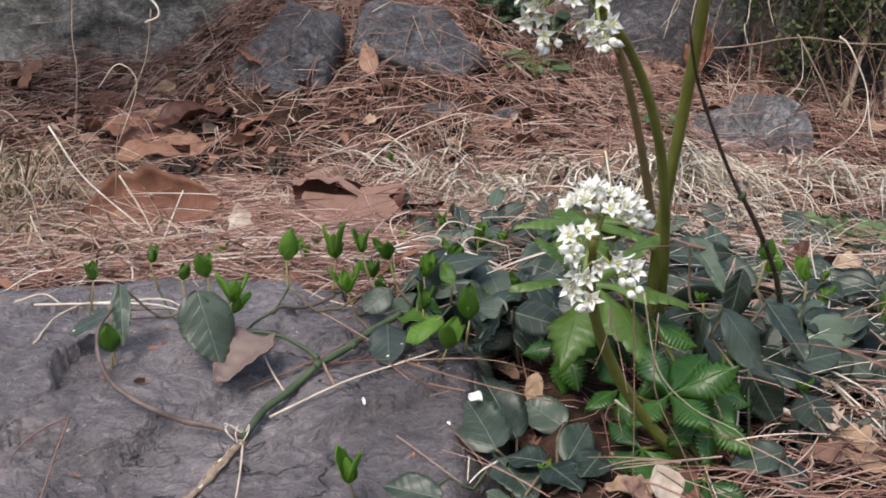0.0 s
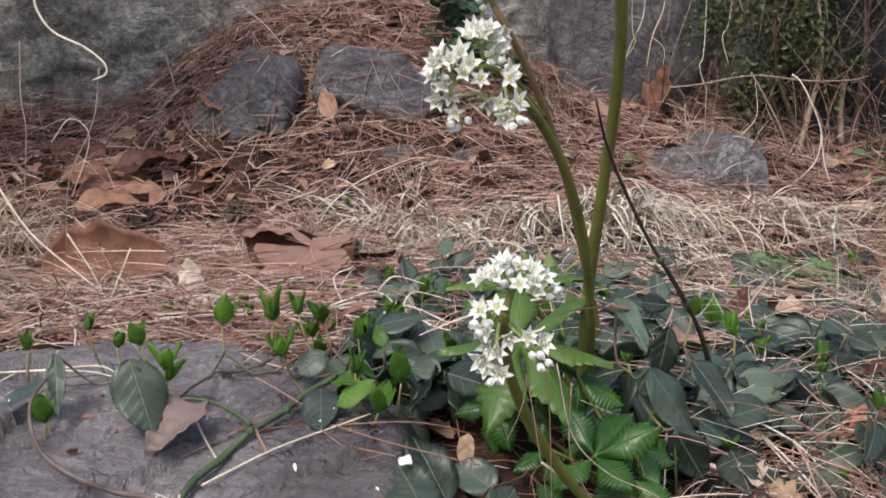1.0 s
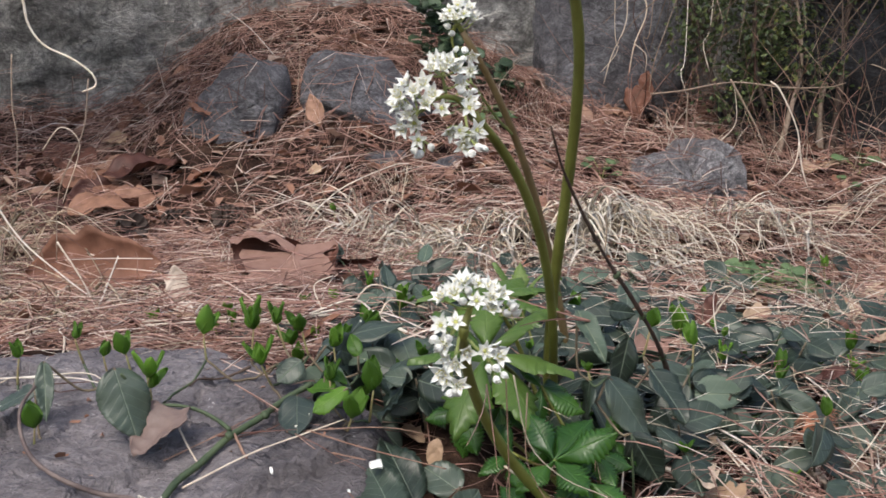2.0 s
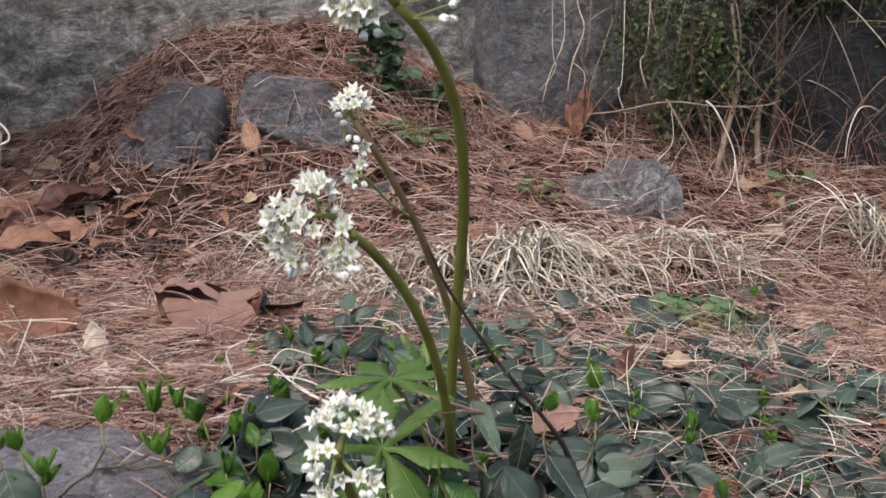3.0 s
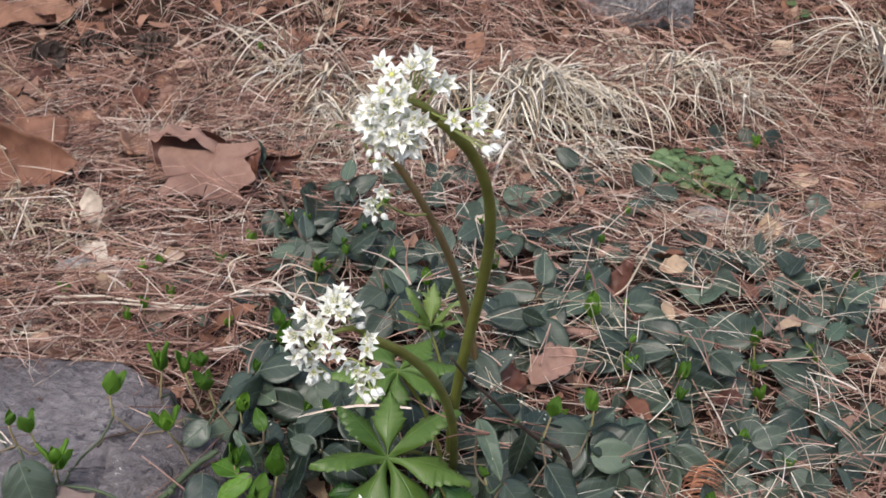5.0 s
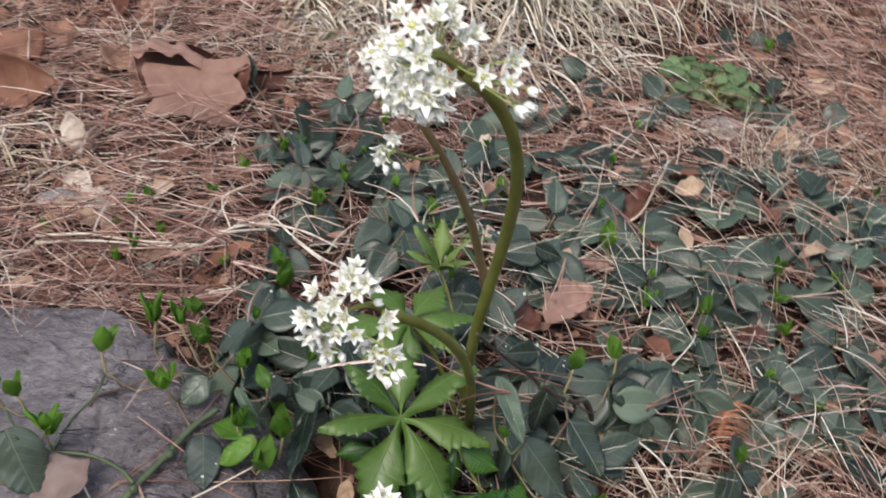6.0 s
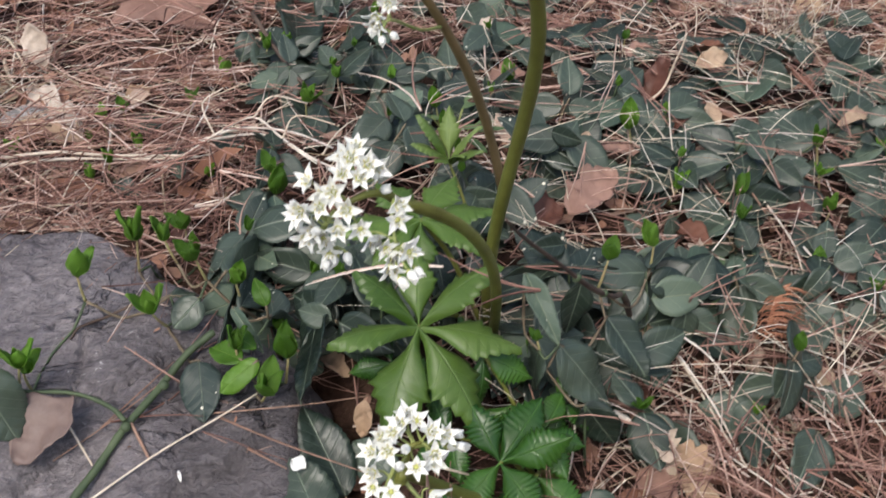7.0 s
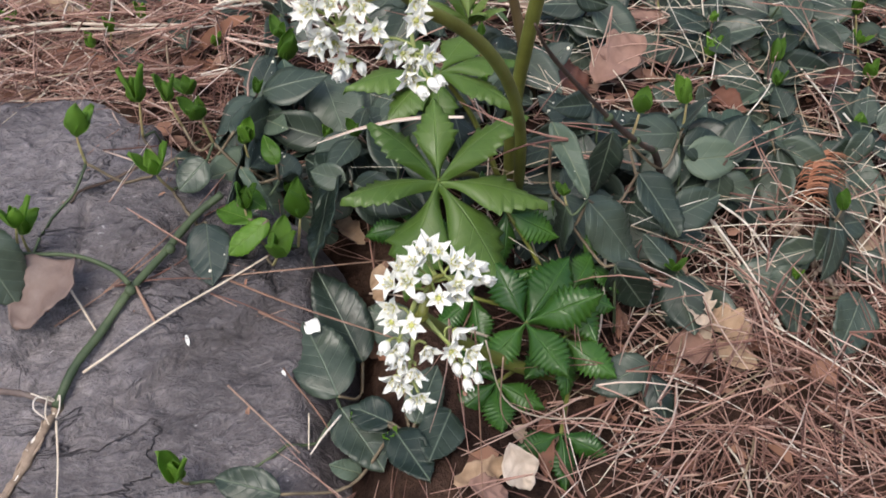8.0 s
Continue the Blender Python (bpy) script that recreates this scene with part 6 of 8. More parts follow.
stalk([(0.424, 0.787, -0.059), (0.438, 0.788, -0.061)], .0007, STRAW_ONE, 'white straw scrap lying on the litter', 36)
stalk([(0.420, 0.831, -0.048), (0.420, 0.816, -0.052), (0.419, 0.804, -0.063)], .0009, STRAW_ONE, 'white looped stalk lying on the litter', 37)
stalk([(-0.017, 1.333, 0.051), (0.003, 1.283, 0.038), (0.030, 1.217, 0.028), (0.065, 1.173, 0.013), (0.090, 1.140, 0.005)], .0025, TWIG, 'dark creeping stem lying on the litter', 39)
stalk([(-0.076, 0.867, 0.034), (-0.098, 0.863, 0.026), (-0.115, 0.848, 0.029), (-0.120, 0.840, 0.024)], .0012, TWIG, 'thin dark tendril on the slab', 40)
stalk([(-0.075, 0.775, 0.004), (-0.066, 0.759, -0.006), (-0.063, 0.753, -0.008)], .0012, NEEDLE_ONE, 'reddish tendril on the slab', 41)
stalk([(-0.156, 1.969, 0.039), (-0.091, 2.031, 0.094), (-0.002, 2.047, 0.131), (0.028, 2.053, 0.134)], .0012, STRAW_ONE, 'pale grass stalk lying on the litter', 42)
stalk([(-0.066, 2.303, 0.190), (-0.032, 2.278, 0.174), (0.011, 2.259, 0.163)], .001, STRAW_ONE, 'pale bent straw on a stone', 43)
stalk([(0.013, 2.057, 0.064), (0.025, 2.103, 0.128)], .0012, STRAW_ONE, 'pale upright straw lying on the litter', 44)
stalk([(-0.351, 1.470, 0.006), (-0.342, 1.504, 0.046)], .0016, STRAW_ONE, 'white dry stick in the litter', 45)
stalk([(-0.340, 1.553, 0.022), (-0.350, 1.617, 0.047)], .0010, STRAW_ONE, 'pale dry stalk lying on the litter', 46)
stalk([(-0.250, 1.056, 0.017), (-0.225, 1.059, 0.016), (-0.207, 1.093, 0.020)], .0016, PALE_TWIG, "pale brown twig on the slab's edge", 47)
stalk([(-0.602, 2.878, 0.363), (-0.521, 2.608, 0.269)], .0012, STRAW_ONE, 'pale straw over the boulder', 48)

# two leaves that form a hollow, and more large ones
def hollow_leaf():
    """A large dry leaf, its far half arched over a hollow that opens to the front."""
    ob = empty("hollow_leaf")
    tagged(ob, "large pinkish tan dry leaf curled over a hollow, its shade put into dark colour", "dry leaf", "fallen leaves")
    n, m = 26, 18
    # the arched half takes a darker leaf colour for the shade inside the hollow
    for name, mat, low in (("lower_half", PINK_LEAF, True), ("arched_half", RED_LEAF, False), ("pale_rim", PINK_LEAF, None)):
        verts = []
        for j in range(m + 1):
            for i in range(n + 1):
                u, s = i / n, j / m
                wob = float(vnoise(u * 5, s * 4, 71)) - 0.5
                edge = 0.012 * (float(vnoise(u * 11, 3.0, 72)) - 0.5)
                x = -0.190 + 0.146 * u + 0.010 * (u - 0.5) * (1 - s)
                if low is True:
                    x += 0.030 * (u - 0.5) * (s - 0.6) + 0.030 * (float(vnoise(s * 6, 9.0 * (u > 0.5), 73)) - 0.5) * abs(2 * u - 1)
                if low is True:
                    x = -0.172 + (x + 0.190) * 0.74
                    y = 1.400 + 0.085 * s + edge * (1 - s)
                    z = 0.014 + 0.030 * s + 0.008 * wob + 0.006 * (2 * u - 1) ** 2 + 0.012 * s * (u > 0.55)
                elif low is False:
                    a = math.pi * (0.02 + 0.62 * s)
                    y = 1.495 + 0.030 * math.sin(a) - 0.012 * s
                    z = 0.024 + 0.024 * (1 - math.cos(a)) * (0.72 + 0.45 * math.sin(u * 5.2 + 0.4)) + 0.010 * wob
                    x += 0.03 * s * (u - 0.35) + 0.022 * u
                else:
                    y = 1.477 + 0.034 * s + edge
                    z = 0.055 + 0.012 * math.sin(u * 5.2 + 0.4) + 0.006 * math.sin(3 * s) + 0.006 * wob + edge
                    x = -0.196 + 0.128 * u
                verts.append((x, y, z + float(ground_height(x, y))))
        k = len(verts)
        verts += [(x, y, z - 0.0006) for x, y, z in verts]
        faces = []
        for j in range(m):
            for i in range(n):
                a = j * (n + 1) + i
                faces += [(a, a + 1, a + n + 2, a + n + 1), (k + a, k + a + n + 1, k + a + n + 2, k + a + 1)]
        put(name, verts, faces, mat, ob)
    return ob


hollow_leaf()
dead_leaf((-0.078, 1.44, 0.010), (-0.055, 1.47, 0.060), 0.045, RED_LEAF, 0.5, "oval", "dark red dry leaf standing at the hollow's side", 67, (-0.4, -1, 0.2))
dead_leaf((-0.47, 1.49, 0.030), (-0.275, 1.46, 0.036), 0.090, DEAD_LEAF, 0.55, "oval", "large brown leaf standing on its edge in litter", 64, (0.1, -1, 0.55))
dead_leaf((-0.47, 1.44, 0.008), (-0.36, 1.41, 0.012), 0.06, DEAD_LEAF, 0.3, "oval", "brown leaf curling up from the litter", 68, (0, -0.8, 0.8))
dead_leaf((-0.60, 2.10, 0.06), (-0.44, 2.12, 0.09), 0.085, DEAD_LEAF, 0.25, "lobed", "long orange-brown leaf under the bank", 65)
dead_leaf((-0.56, 2.20, 0.12), (-0.42, 2.22, 0.14), 0.09, RED_LEAF, 0.3, "oval", "large dark brown leaf lying on the bank", 66)


rng_fall = random.Random(31)
for k in range(44):
    x, y = rng_fall.uniform(-0.88, -0.22), rng_fall.uniform(1.62, 2.50)
    a, L = rng_fall.uniform(0, 6.28), rng_fall.uniform(0.045, 0.105)
    x1, y1 = x + L * math.cos(a), y + L * math.sin(a)
    z = float(surface(x, y)) + rng_fall.uniform(0.006, 0.02)
    dead_leaf((x, y, z), (x1, y1, max(float(surface(x1, y1)) + 0.006, z + rng_fall.uniform(-0.02, 0.03))), L * rng_fall.uniform(0.45, 0.7), rng_fall.choice((RED_LEAF, RED_LEAF, DEAD_LEAF, DEAD_LEAF, PINK_LEAF)), rng_fall.uniform(0.2, 0.6), "oval",
              "brown curled dry leaf heaped among needles on the bank", 900 + k, (rng_fall.uniform(-0.6, 0.6), rng_fall.uniform(-1.1, 0.1), 1))


for k in range(30):
    x, y = rng_fall.uniform(0.16, 0.60), rng_fall.uniform(0.86, 1.36)
    a, L = rng_fall.uniform(0, 6.28), rng_fall.uniform(0.024, 0.046)
    z = float(ground_height(x, y)) + rng_fall.uniform(0.012, 0.034)
    dead_leaf((x, y, z), (x + L * math.cos(a), y + L * math.sin(a), z + rng_fall.uniform(-0.010, 0.016)), L * rng_fall.uniform(0.45, 0.75), rng_fall.choice((RED_LEAF, PINK_LEAF, PINK_LEAF, DEAD_LEAF, TAN_LEAF)), rng_fall.uniform(0.25, 0.6), "oval",
              "small brown curled dry leaf caught in the creeper", 960 + k, (rng_fall.uniform(-0.6, 0.6), rng_fall.uniform(-1.0, 0.0), 1))


# ---- hanging dry stalks ----
# pale stalks that droop before the shrub
HANGING = [
    ([(0.676, 2.36, 0.274), (0.705, 2.36, 0.222), (0.735, 2.36, 0.164), (0.759, 2.36, 0.094)], 0.0030),
    ([(0.755, 2.35, 0.268), (0.771, 2.34, 0.250), (0.799, 2.34, 0.192), (0.811, 2.34, 0.146), (0.800, 2.34, 0.095), (0.760, 2.34, 0.055), (0.726, 2.34, 0.032)], 0.0024),
    ([(0.811, 2.34, 0.146), (0.820, 2.34, 0.083), (0.845, 2.34, 0.015)], 0.0022),
    ([(0.764, 2.38, 0.262), (0.768, 2.38, 0.232), (0.772, 2.38, 0.186), (0.770, 2.38, 0.116)], 0.0014),
    ([(0.653, 2.38, 0.083), (0.658, 2.38, 0.141), (0.693, 2.38, 0.187), (0.689, 2.38, 0.265)], 0.0016),
    ([(0.517, 2.38, 0.248), (0.581, 2.38, 0.253), (0.686, 2.38, 0.268), (0.791, 2.38, 0.255), (0.879, 2.38, 0.254), (0.930, 2.42, 0.262)], 0.0024),
]
# vines over the dark block, from the bush above
HANGING_VINES = [
    ([(0.540, 2.52, 0.800), (0.527, 2.56, 0.515), (0.542, 2.56, 0.430), (0.515, 2.56, 0.358), (0.503, 2.56, 0.296)], 0.0026),
    ([(0.510, 2.52, 0.800), (0.500, 2.56, 0.516), (0.497, 2.56, 0.407), (0.465, 2.56, 0.334), (0.447, 2.56, 0.273)], 0.0018),
    ([(0.640, 2.52, 0.800), (0.616, 2.54, 0.512), (0.586, 2.54, 0.404), (0.555, 2.54, 0.320), (0.543, 2.54, 0.253)], 0.0018),
    ([(0.480, 2.54, 0.780), (0.472, 2.56, 0.407), (0.478, 2.56, 0.346), (0.441, 2.56, 0.297)], 0.0014),
    ([(0.515, 2.56, 0.358), (0.540, 2.56, 0.333), (0.538, 2.56, 0.296)], 0.0014),
    ([(1.130, 2.40, 0.234), (1.088, 2.35, 0.246), (1.047, 2.30, 0.240), (1.029, 2.30, 0.195), (1.022, 2.30, 0.145)], 0.0024),
    ([(0.575, 2.54, 0.780), (0.552, 2.56, 0.406), (0.534, 2.56, 0.370), (0.553, 2.56, 0.320)], 0.0014),
    ([(0.630, 2.50, 0.780), (0.615, 2.50, 0.354), (0.604, 2.50, 0.294), (0.616, 2.50, 0.246)], 0.0016),
    ([(0.665, 2.50, 0.293), (0.652, 2.50, 0.353), (0.670, 2.50, 0.413), (0.690, 2.50, 0.760)], 0.0014),
    ([(-0.430, 1.370, 0.420), (-0.411, 1.370, 0.377), (-0.406, 1.370, 0.347), (-0.389, 1.371, 0.321), (-0.355, 1.371, 0.303), (-0.333, 1.371, 0.285), (-0.330, 1.371, 0.271), (-0.346, 1.371, 0.264)], 0.0024),
    ([(-0.338, 1.371, 0.279), (-0.348, 1.371, 0.217), (-0.381, 1.371, 0.147), (-0.390, 1.372, 0.060)], 0.0014),
]
HANGING_LEFT = [
    ([(-0.472, 1.594, 0.187), (-0.444, 1.594, 0.219), (-0.419, 1.593, 0.192), (-0.447, 1.591, 0.113)], 0.0013),
    ([(-0.428, 1.370, 0.311), (-0.431, 1.370, 0.247), (-0.428, 1.371, 0.205), (-0.436, 1.371, 0.115)], 0.0014),
    ([(-0.443, 1.308, 0.148), (-0.409, 1.309, 0.093), (-0.360, 1.309, 0.047), (-0.326, 1.310, 0.019)], 0.0016),
    ([(-0.351, 1.257, 0.096), (-0.327, 1.257, 0.055), (-0.310, 1.258, 0.016)], 0.0016),
    ([(-0.301, 1.227, 0.023), (-0.275, 1.227, 0.082)], 0.0016),
    ([(-0.241, 2.482, 0.480), (-0.219, 2.480, 0.412), (-0.200, 2.427, 0.343), (-0.199, 2.324, 0.256)], 0.0016),
    ([(-0.333, 2.382, 0.429), (-0.289, 2.370, 0.394), (-0.239, 2.347, 0.337)], 0.0013),
]
for i, (pts, r) in enumerate(HANGING + HANGING_LEFT + HANGING_VINES):
    stalk(pts, r * 0.72, PALE_TWIG if i in (0, 5) or i % 4 == 3 else STRAW_ONE, "pale dry grass stalk drooping over the litter", 700 + i)


stalk([(0.117, 0.617, 0.083), (0.118, 0.617, 0.014), (0.118, 0.617, -0.079)], 0.00042, NEEDLE_ONE, "thin brown thread hanging from the flower head", 801)
stalk([(0.121, 0.607, 0.083), (0.130, 0.612, 0.040), (0.152, 0.623, 0.014), (0.184, 0.639, -0.007), (0.197, 0.649, -0.037)], 0.00042, STRAW_ONE, "thin pale thread trailing over glossy leaves", 802)
stalk([(0.129, 0.607, 0.072), (0.128, 0.612, 0.034), (0.135, 0.619, 0.012), (0.149, 0.628, -0.016), (0.166, 0.628, -0.067)], 0.00042, NEEDLE_ONE, "thin brown thread trailing under the flower head", 803)


# ---- the dark branch and the vine on the slab ----
branch = empty("bare_branch")
tagged(branch, "thin dark bare branch leaning up out of the creeper", "branch")
line = smooth_line([(0.277, 0.880, -0.062), (0.268, 0.862, -0.010), (0.253, 0.828, 0.036), (0.235, 0.782, 0.070), (0.212, 0.743, 0.106), (0.189, 0.718, 0.141), (0.160, 0.669, 0.194), (0.147, 0.632, 0.228)], 4)
rod("branch_stem", line, 0.0026, 0.0006, TWIG, branch, knots=0.35, seed=4)
for k in (9, 14, 18):
    share("side_bud", mesh_of("side_bud", ball_data(0.0026, 1.5, 8, 6), VINE), Matrix.Translation(line[k]) @ pose(0, 0, 0, 40, 30, 0), branch)

vine = empty("vine")
tagged(vine, "smooth green vine stem with a frayed dry end on the slab", "vine")
VINE_LINE = [(-0.120, 0.711, -0.030), (-0.109, 0.731, -0.017), (-0.096, 0.750, -0.010), (-0.079, 0.774, 0.002), (-0.060, 0.800, 0.009), (-0.042, 0.824, 0.018), (-0.024, 0.836, 0.026)]
rod("green_stem", smooth_line(VINE_LINE, 8), 0.0027, 0.0024, VINE, vine, sides=12, knots=0.14, seed=1)
for k, at in enumerate(((-0.119, 0.714, -0.033), (-0.078, 0.772, 0.004), (-0.056, 0.802, 0.011))):
    share("stem_joint", mesh_of("stem_joint", ball_data(0.0036, 0.8, 10, 7), STEM_BROWN if k == 0 else VINE), Matrix.Translation(at) @ pose(0, 0, 0, 50, 30, 20), vine)
DRY_LINE = [(-0.120, 0.713, -0.033), (-0.125, 0.704, -0.039), (-0.131, 0.693, -0.045), (-0.139, 0.681, -0.053), (-0.147, 0.671, -0.062), (-0.154, 0.655, -0.069)]
rod("dry_end", draped(DRY_LINE, 0.002), 0.0022, 0.0024, PALE_TWIG, vine, "frayed pale brown dry end", 9, 0.5, 2)
rng_fray = random.Random(12)
for k in range(9):
    start = rng_fray.randrange(0, 3)
    pts = [Vector(p) + Vector((rng_fray.uniform(-0.003, 0.003), rng_fray.uniform(-0.002, 0.002), rng_fray.uniform(0.001, 0.004))) for p in DRY_LINE[start:start + rng_fray.choice((3, 4))]]
    rod("fibre", draped(pts, 0.003, 5), 0.0009, 0.0005, STRAW_ONE if k % 4 == 0 else PALE_TWIG, vine, "", 5, 0.2, k)
for k, e in enumerate(((-0.010, -0.010, 0.006), (-0.013, 0.004, 0.004), (-0.003, -0.014, 0.005), (0.004, -0.010, 0.004))):
    a = Vector((-0.119, 0.713, -0.028))
    rod("fibre", smooth_line([a, a + Vector((e[0] * 0.9, e[1] * 0.2, 0.007)), a + Vector(e), a + Vector((e[0] * 0.4, e[1] * 1.3, 0.0))], 5), 0.0006, 0.0004, STRAW_ONE, vine, "", 5, 0.1, k)
rod("side_stem", smooth_line([(-0.121, 0.713, -0.029), (-0.138, 0.719, -0.025), (-0.159, 0.722, -0.022), (-0.178, 0.718, -0.013), (-0.197, 0.724, -0.005), (-0.213, 0.736, 0.004), (-0.224, 0.752, 0.018), (-0.226, 0.764, 0.032), (-0.219, 0.775, 0.044)], 6), 0.0021, 0.0012, MAUVE_STEM, vine, "thin purplish brown side stem", 8, 0.25, 3)
rod("side_stem", draped([(-0.078, 0.773, 0.008), (-0.087, 0.782, 0.012), (-0.101, 0.786, 0.019), (-0.116, 0.788, 0.023), (-0.142, 0.788, 0.027), (-0.155, 0.772, 0.052)], 0.001, 6), 0.0017, 0.0010, VINE, vine, "", 8, 0.2, 5)

rootlet = empty("dry_rootlet")
tagged(rootlet, "white branching dry rootlet on the slab", "root")
for k, pts in enumerate(([(-0.33, 0.885, 0.027), (-0.31, 0.894, 0.032), (-0.288, 0.873, 0.027)], [(-0.309, 0.870, 0.028), (-0.263, 0.864, 0.030), (-0.208, 0.854, 0.035), (-0.184, 0.832, 0.033)],
                         [(-0.286, 0.803, 0.011), (-0.287, 0.850, 0.021), (-0.272, 0.865, 0.029)], [(-0.26, 0.864, 0.030), (-0.215, 0.85, 0.032), (-0.19, 0.838, 0.03)])):
    rod("root_fibre", draped(pts, 0.0012, 5), 0.0009, 0.0005, STRAW_ONE, rootlet, "", 6, 0.2, k)


# ---- dry grass ----
def grass_tuft(at, count, spread, length, lean, seed, label, droop=(0.5, 1.3), width=(0.0011, 0.0023), upright=1.1, mat=None, arch=0.0):
    """Blades that rise from one foot, arch over and trail on the ground."""
    rng = np.random.default_rng(seed)
    x = at[0] + rng.normal(0, spread[0], count)
    y = at[1] + rng.normal(0, spread[1], count)
    z = surface(x, y) - 0.002
    a = rng.uniform(0, 2 * np.pi, count)
    w = np.stack([np.cos(a) * 0.6 + lean[0], np.sin(a) * 0.6 + lean[1], rng.uniform(0.3, 1.0, count) * upright * 1.6], 1)
    b = np.stack([w[:, 0] * (0.4 + arch) + rng.normal(0, 0.3, count), w[:, 1] * (0.4 + arch) + rng.normal(0, 0.25, count), -rng.uniform(*droop, count)], 1)
    curl = np.stack([rng.normal(0, 0.13 + 0.10 * arch, count), rng.uniform(0, 6.28, count), rng.uniform(2, 6, count)], 1)
    ob = strands("grass_tuft", np.stack([x, y, z], 1), w, rng.uniform(*length, count), b, rng.uniform(*width, count), mat or STRAW, None, 10, 0.2, 0.35, surface, curl)
    return tagged(ob, label, "grass tuft", "dry grass tufts")


def arching_tuft(at, count, reach, height, toward, seed, label, blades=12, spread=0.022, fine=1.0, mat=None):
    """A tuft whose blades leap from one foot, arch over and drag their tips: the boldest singly, the rest as a mass."""
    rng = np.random.default_rng(seed)
    ob = empty("grass_tuft")
    tagged(ob, label, "grass tuft", "dry grass tufts")
    count = int(count * 0.8)
    n = count + blades
    x, y = at[0] + rng.normal(0, spread, n), at[1] + rng.normal(0, spread * 0.7, n)
    a = math.radians(toward) + rng.normal(0, 1.0, n)
    r = reach * rng.uniform(0.45, 1.35, n)
    h = height * rng.uniform(0.3, 1.5, n)
    sink = rng.uniform(0.95, 1.35, n)
    go = np.stack([np.cos(a) * r, np.sin(a) * r, 3.6 * h], 1)
    L = np.linalg.norm(go, axis=1)
    b = np.stack([rng.normal(0, 0.22, n) * r, rng.normal(0, 0.16, n) * r, -3.6 * h * sink], 1) / L[:, None]
    curl = np.stack([rng.normal(0, 0.10, n), rng.uniform(0, 6.28, n), rng.uniform(2, 6, n)], 1)
    w = fine * rng.uniform(0.0013, 0.0031, n)
    w[:blades] *= 1.35
    base = np.stack([x, y, ground_height(x, y) - 0.003], 1)
    for k in range(blades):
        strands("blade", base[k:k + 1], go[k:k + 1], L[k:k + 1], b[k:k + 1], w[k:k + 1], mat or STRAW_ONE, ob, 12, 0.2, 0.35, ground_height, curl[k:k + 1])
    q = slice(blades, n)
    tagged(strands("blade_mass", base[q], go[q], L[q], b[q], w[q], TAN_MASS if mat else STRAW, ob, 11, 0.2, 0.35, ground_height, curl[q]), kind="stuff")
    return ob


for k, (gx, gy, n, r, h, way) in enumerate(((0.30, 1.84, 44, 0.165, 0.048, -60), (0.36, 1.86, 38, 0.170, 0.052, -30), (0.21, 1.80, 40, 0.125, 0.042, -85), (0.15, 1.82, 26, 0.120, 0.040, -130),
                                            (0.27, 1.73, 26, 0.095, 0.030, -80), (0.10, 1.78, 20, 0.100, 0.040, -150), (0.01, 1.80, 18, 0.100, 0.042, -80), (0.47, 1.92, 30, 0.150, 0.045, -50),
                                            (0.57, 2.00, 34, 0.165, 0.050, -40), (0.66, 2.06, 32, 0.170, 0.055, -120), (0.70, 1.98, 26, 0.140, 0.040, -30), (0.56, 2.12, 20, 0.150, 0.045, -140), (-0.05, 1.94, 14, 0.140, 0.060, -170), (0.40, 1.76, 22, 0.100, 0.030, -50),
                                            (0.32, 1.76, 46, 0.170, 0.058, -55), (0.13, 1.70, 44, 0.125, 0.042, -110), (0.21, 1.67, 46, 0.120, 0.040, -80), (0.29, 1.66, 36, 0.115, 0.036, -60),
                                            (0.05, 1.72, 26, 0.120, 0.045, -160), (0.38, 1.68, 24, 0.110, 0.034, -40), (-0.06, 2.02, 10, 0.180, 0.060, 175), (0.03, 1.93, 14, 0.160, 0.055, 190))):
    arching_tuft((gx, gy), n, r, h, way, 40 + k, "drooping tuft of straw-coloured dry grass", 14)
arching_tuft((1.08, 2.20), 60, 0.26, 0.10, 215, 60, "large drooping tuft of pale dry grass", 18, 0.035)
for k, (gx, gy, n, r, h, way) in enumerate(((-0.62, 1.46, 46, 0.18, 0.075, -10), (-0.74, 1.66, 44, 0.22, 0.10, -20), (-0.50, 1.30, 34, 0.15, 0.045, -40), (-0.82, 1.92, 46, 0.22, 0.11, -30), (-0.62, 1.24, 30, 0.14, 0.045, -20),
                                            (-0.37, 1.42, 20, 0.13, 0.035, -60), (-0.40, 1.22, 20, 0.10, 0.030, -90), (-0.60, 1.60, 40, 0.21, 0.10, -40), (-0.68, 1.80, 40, 0.22, 0.115, -50), (-0.30, 1.28, 16, 0.10, 0.025, 30))):
    arching_tuft((gx, gy), n, r, h, way, 70 + k, "tangled tuft of pale dry grass beside the slab", 14, 0.04, 0.7, TAN_STRAW)
grass_tuft((0.56, 1.40), 34, (0.012, 0.012), (0.07, 0.14), (0.35, 0.1), 90, "sparse upright tuft of yellow dry grass", (0.0, 0.15), (0.0005, 0.0009), 0.8)
for k, (gx, gy) in enumerate(((-0.16, 1.90), (-0.02, 1.62), (-0.22, 1.66), (0.0, 2.12))):
    grass_tuft((gx, gy), 26, (0.02, 0.02), (0.05, 0.12), (0.0, 0.0), 95 + k, "small tuft of short dry grass", (0.0, 0.4), (0.0005, 0.0009), 0.9)
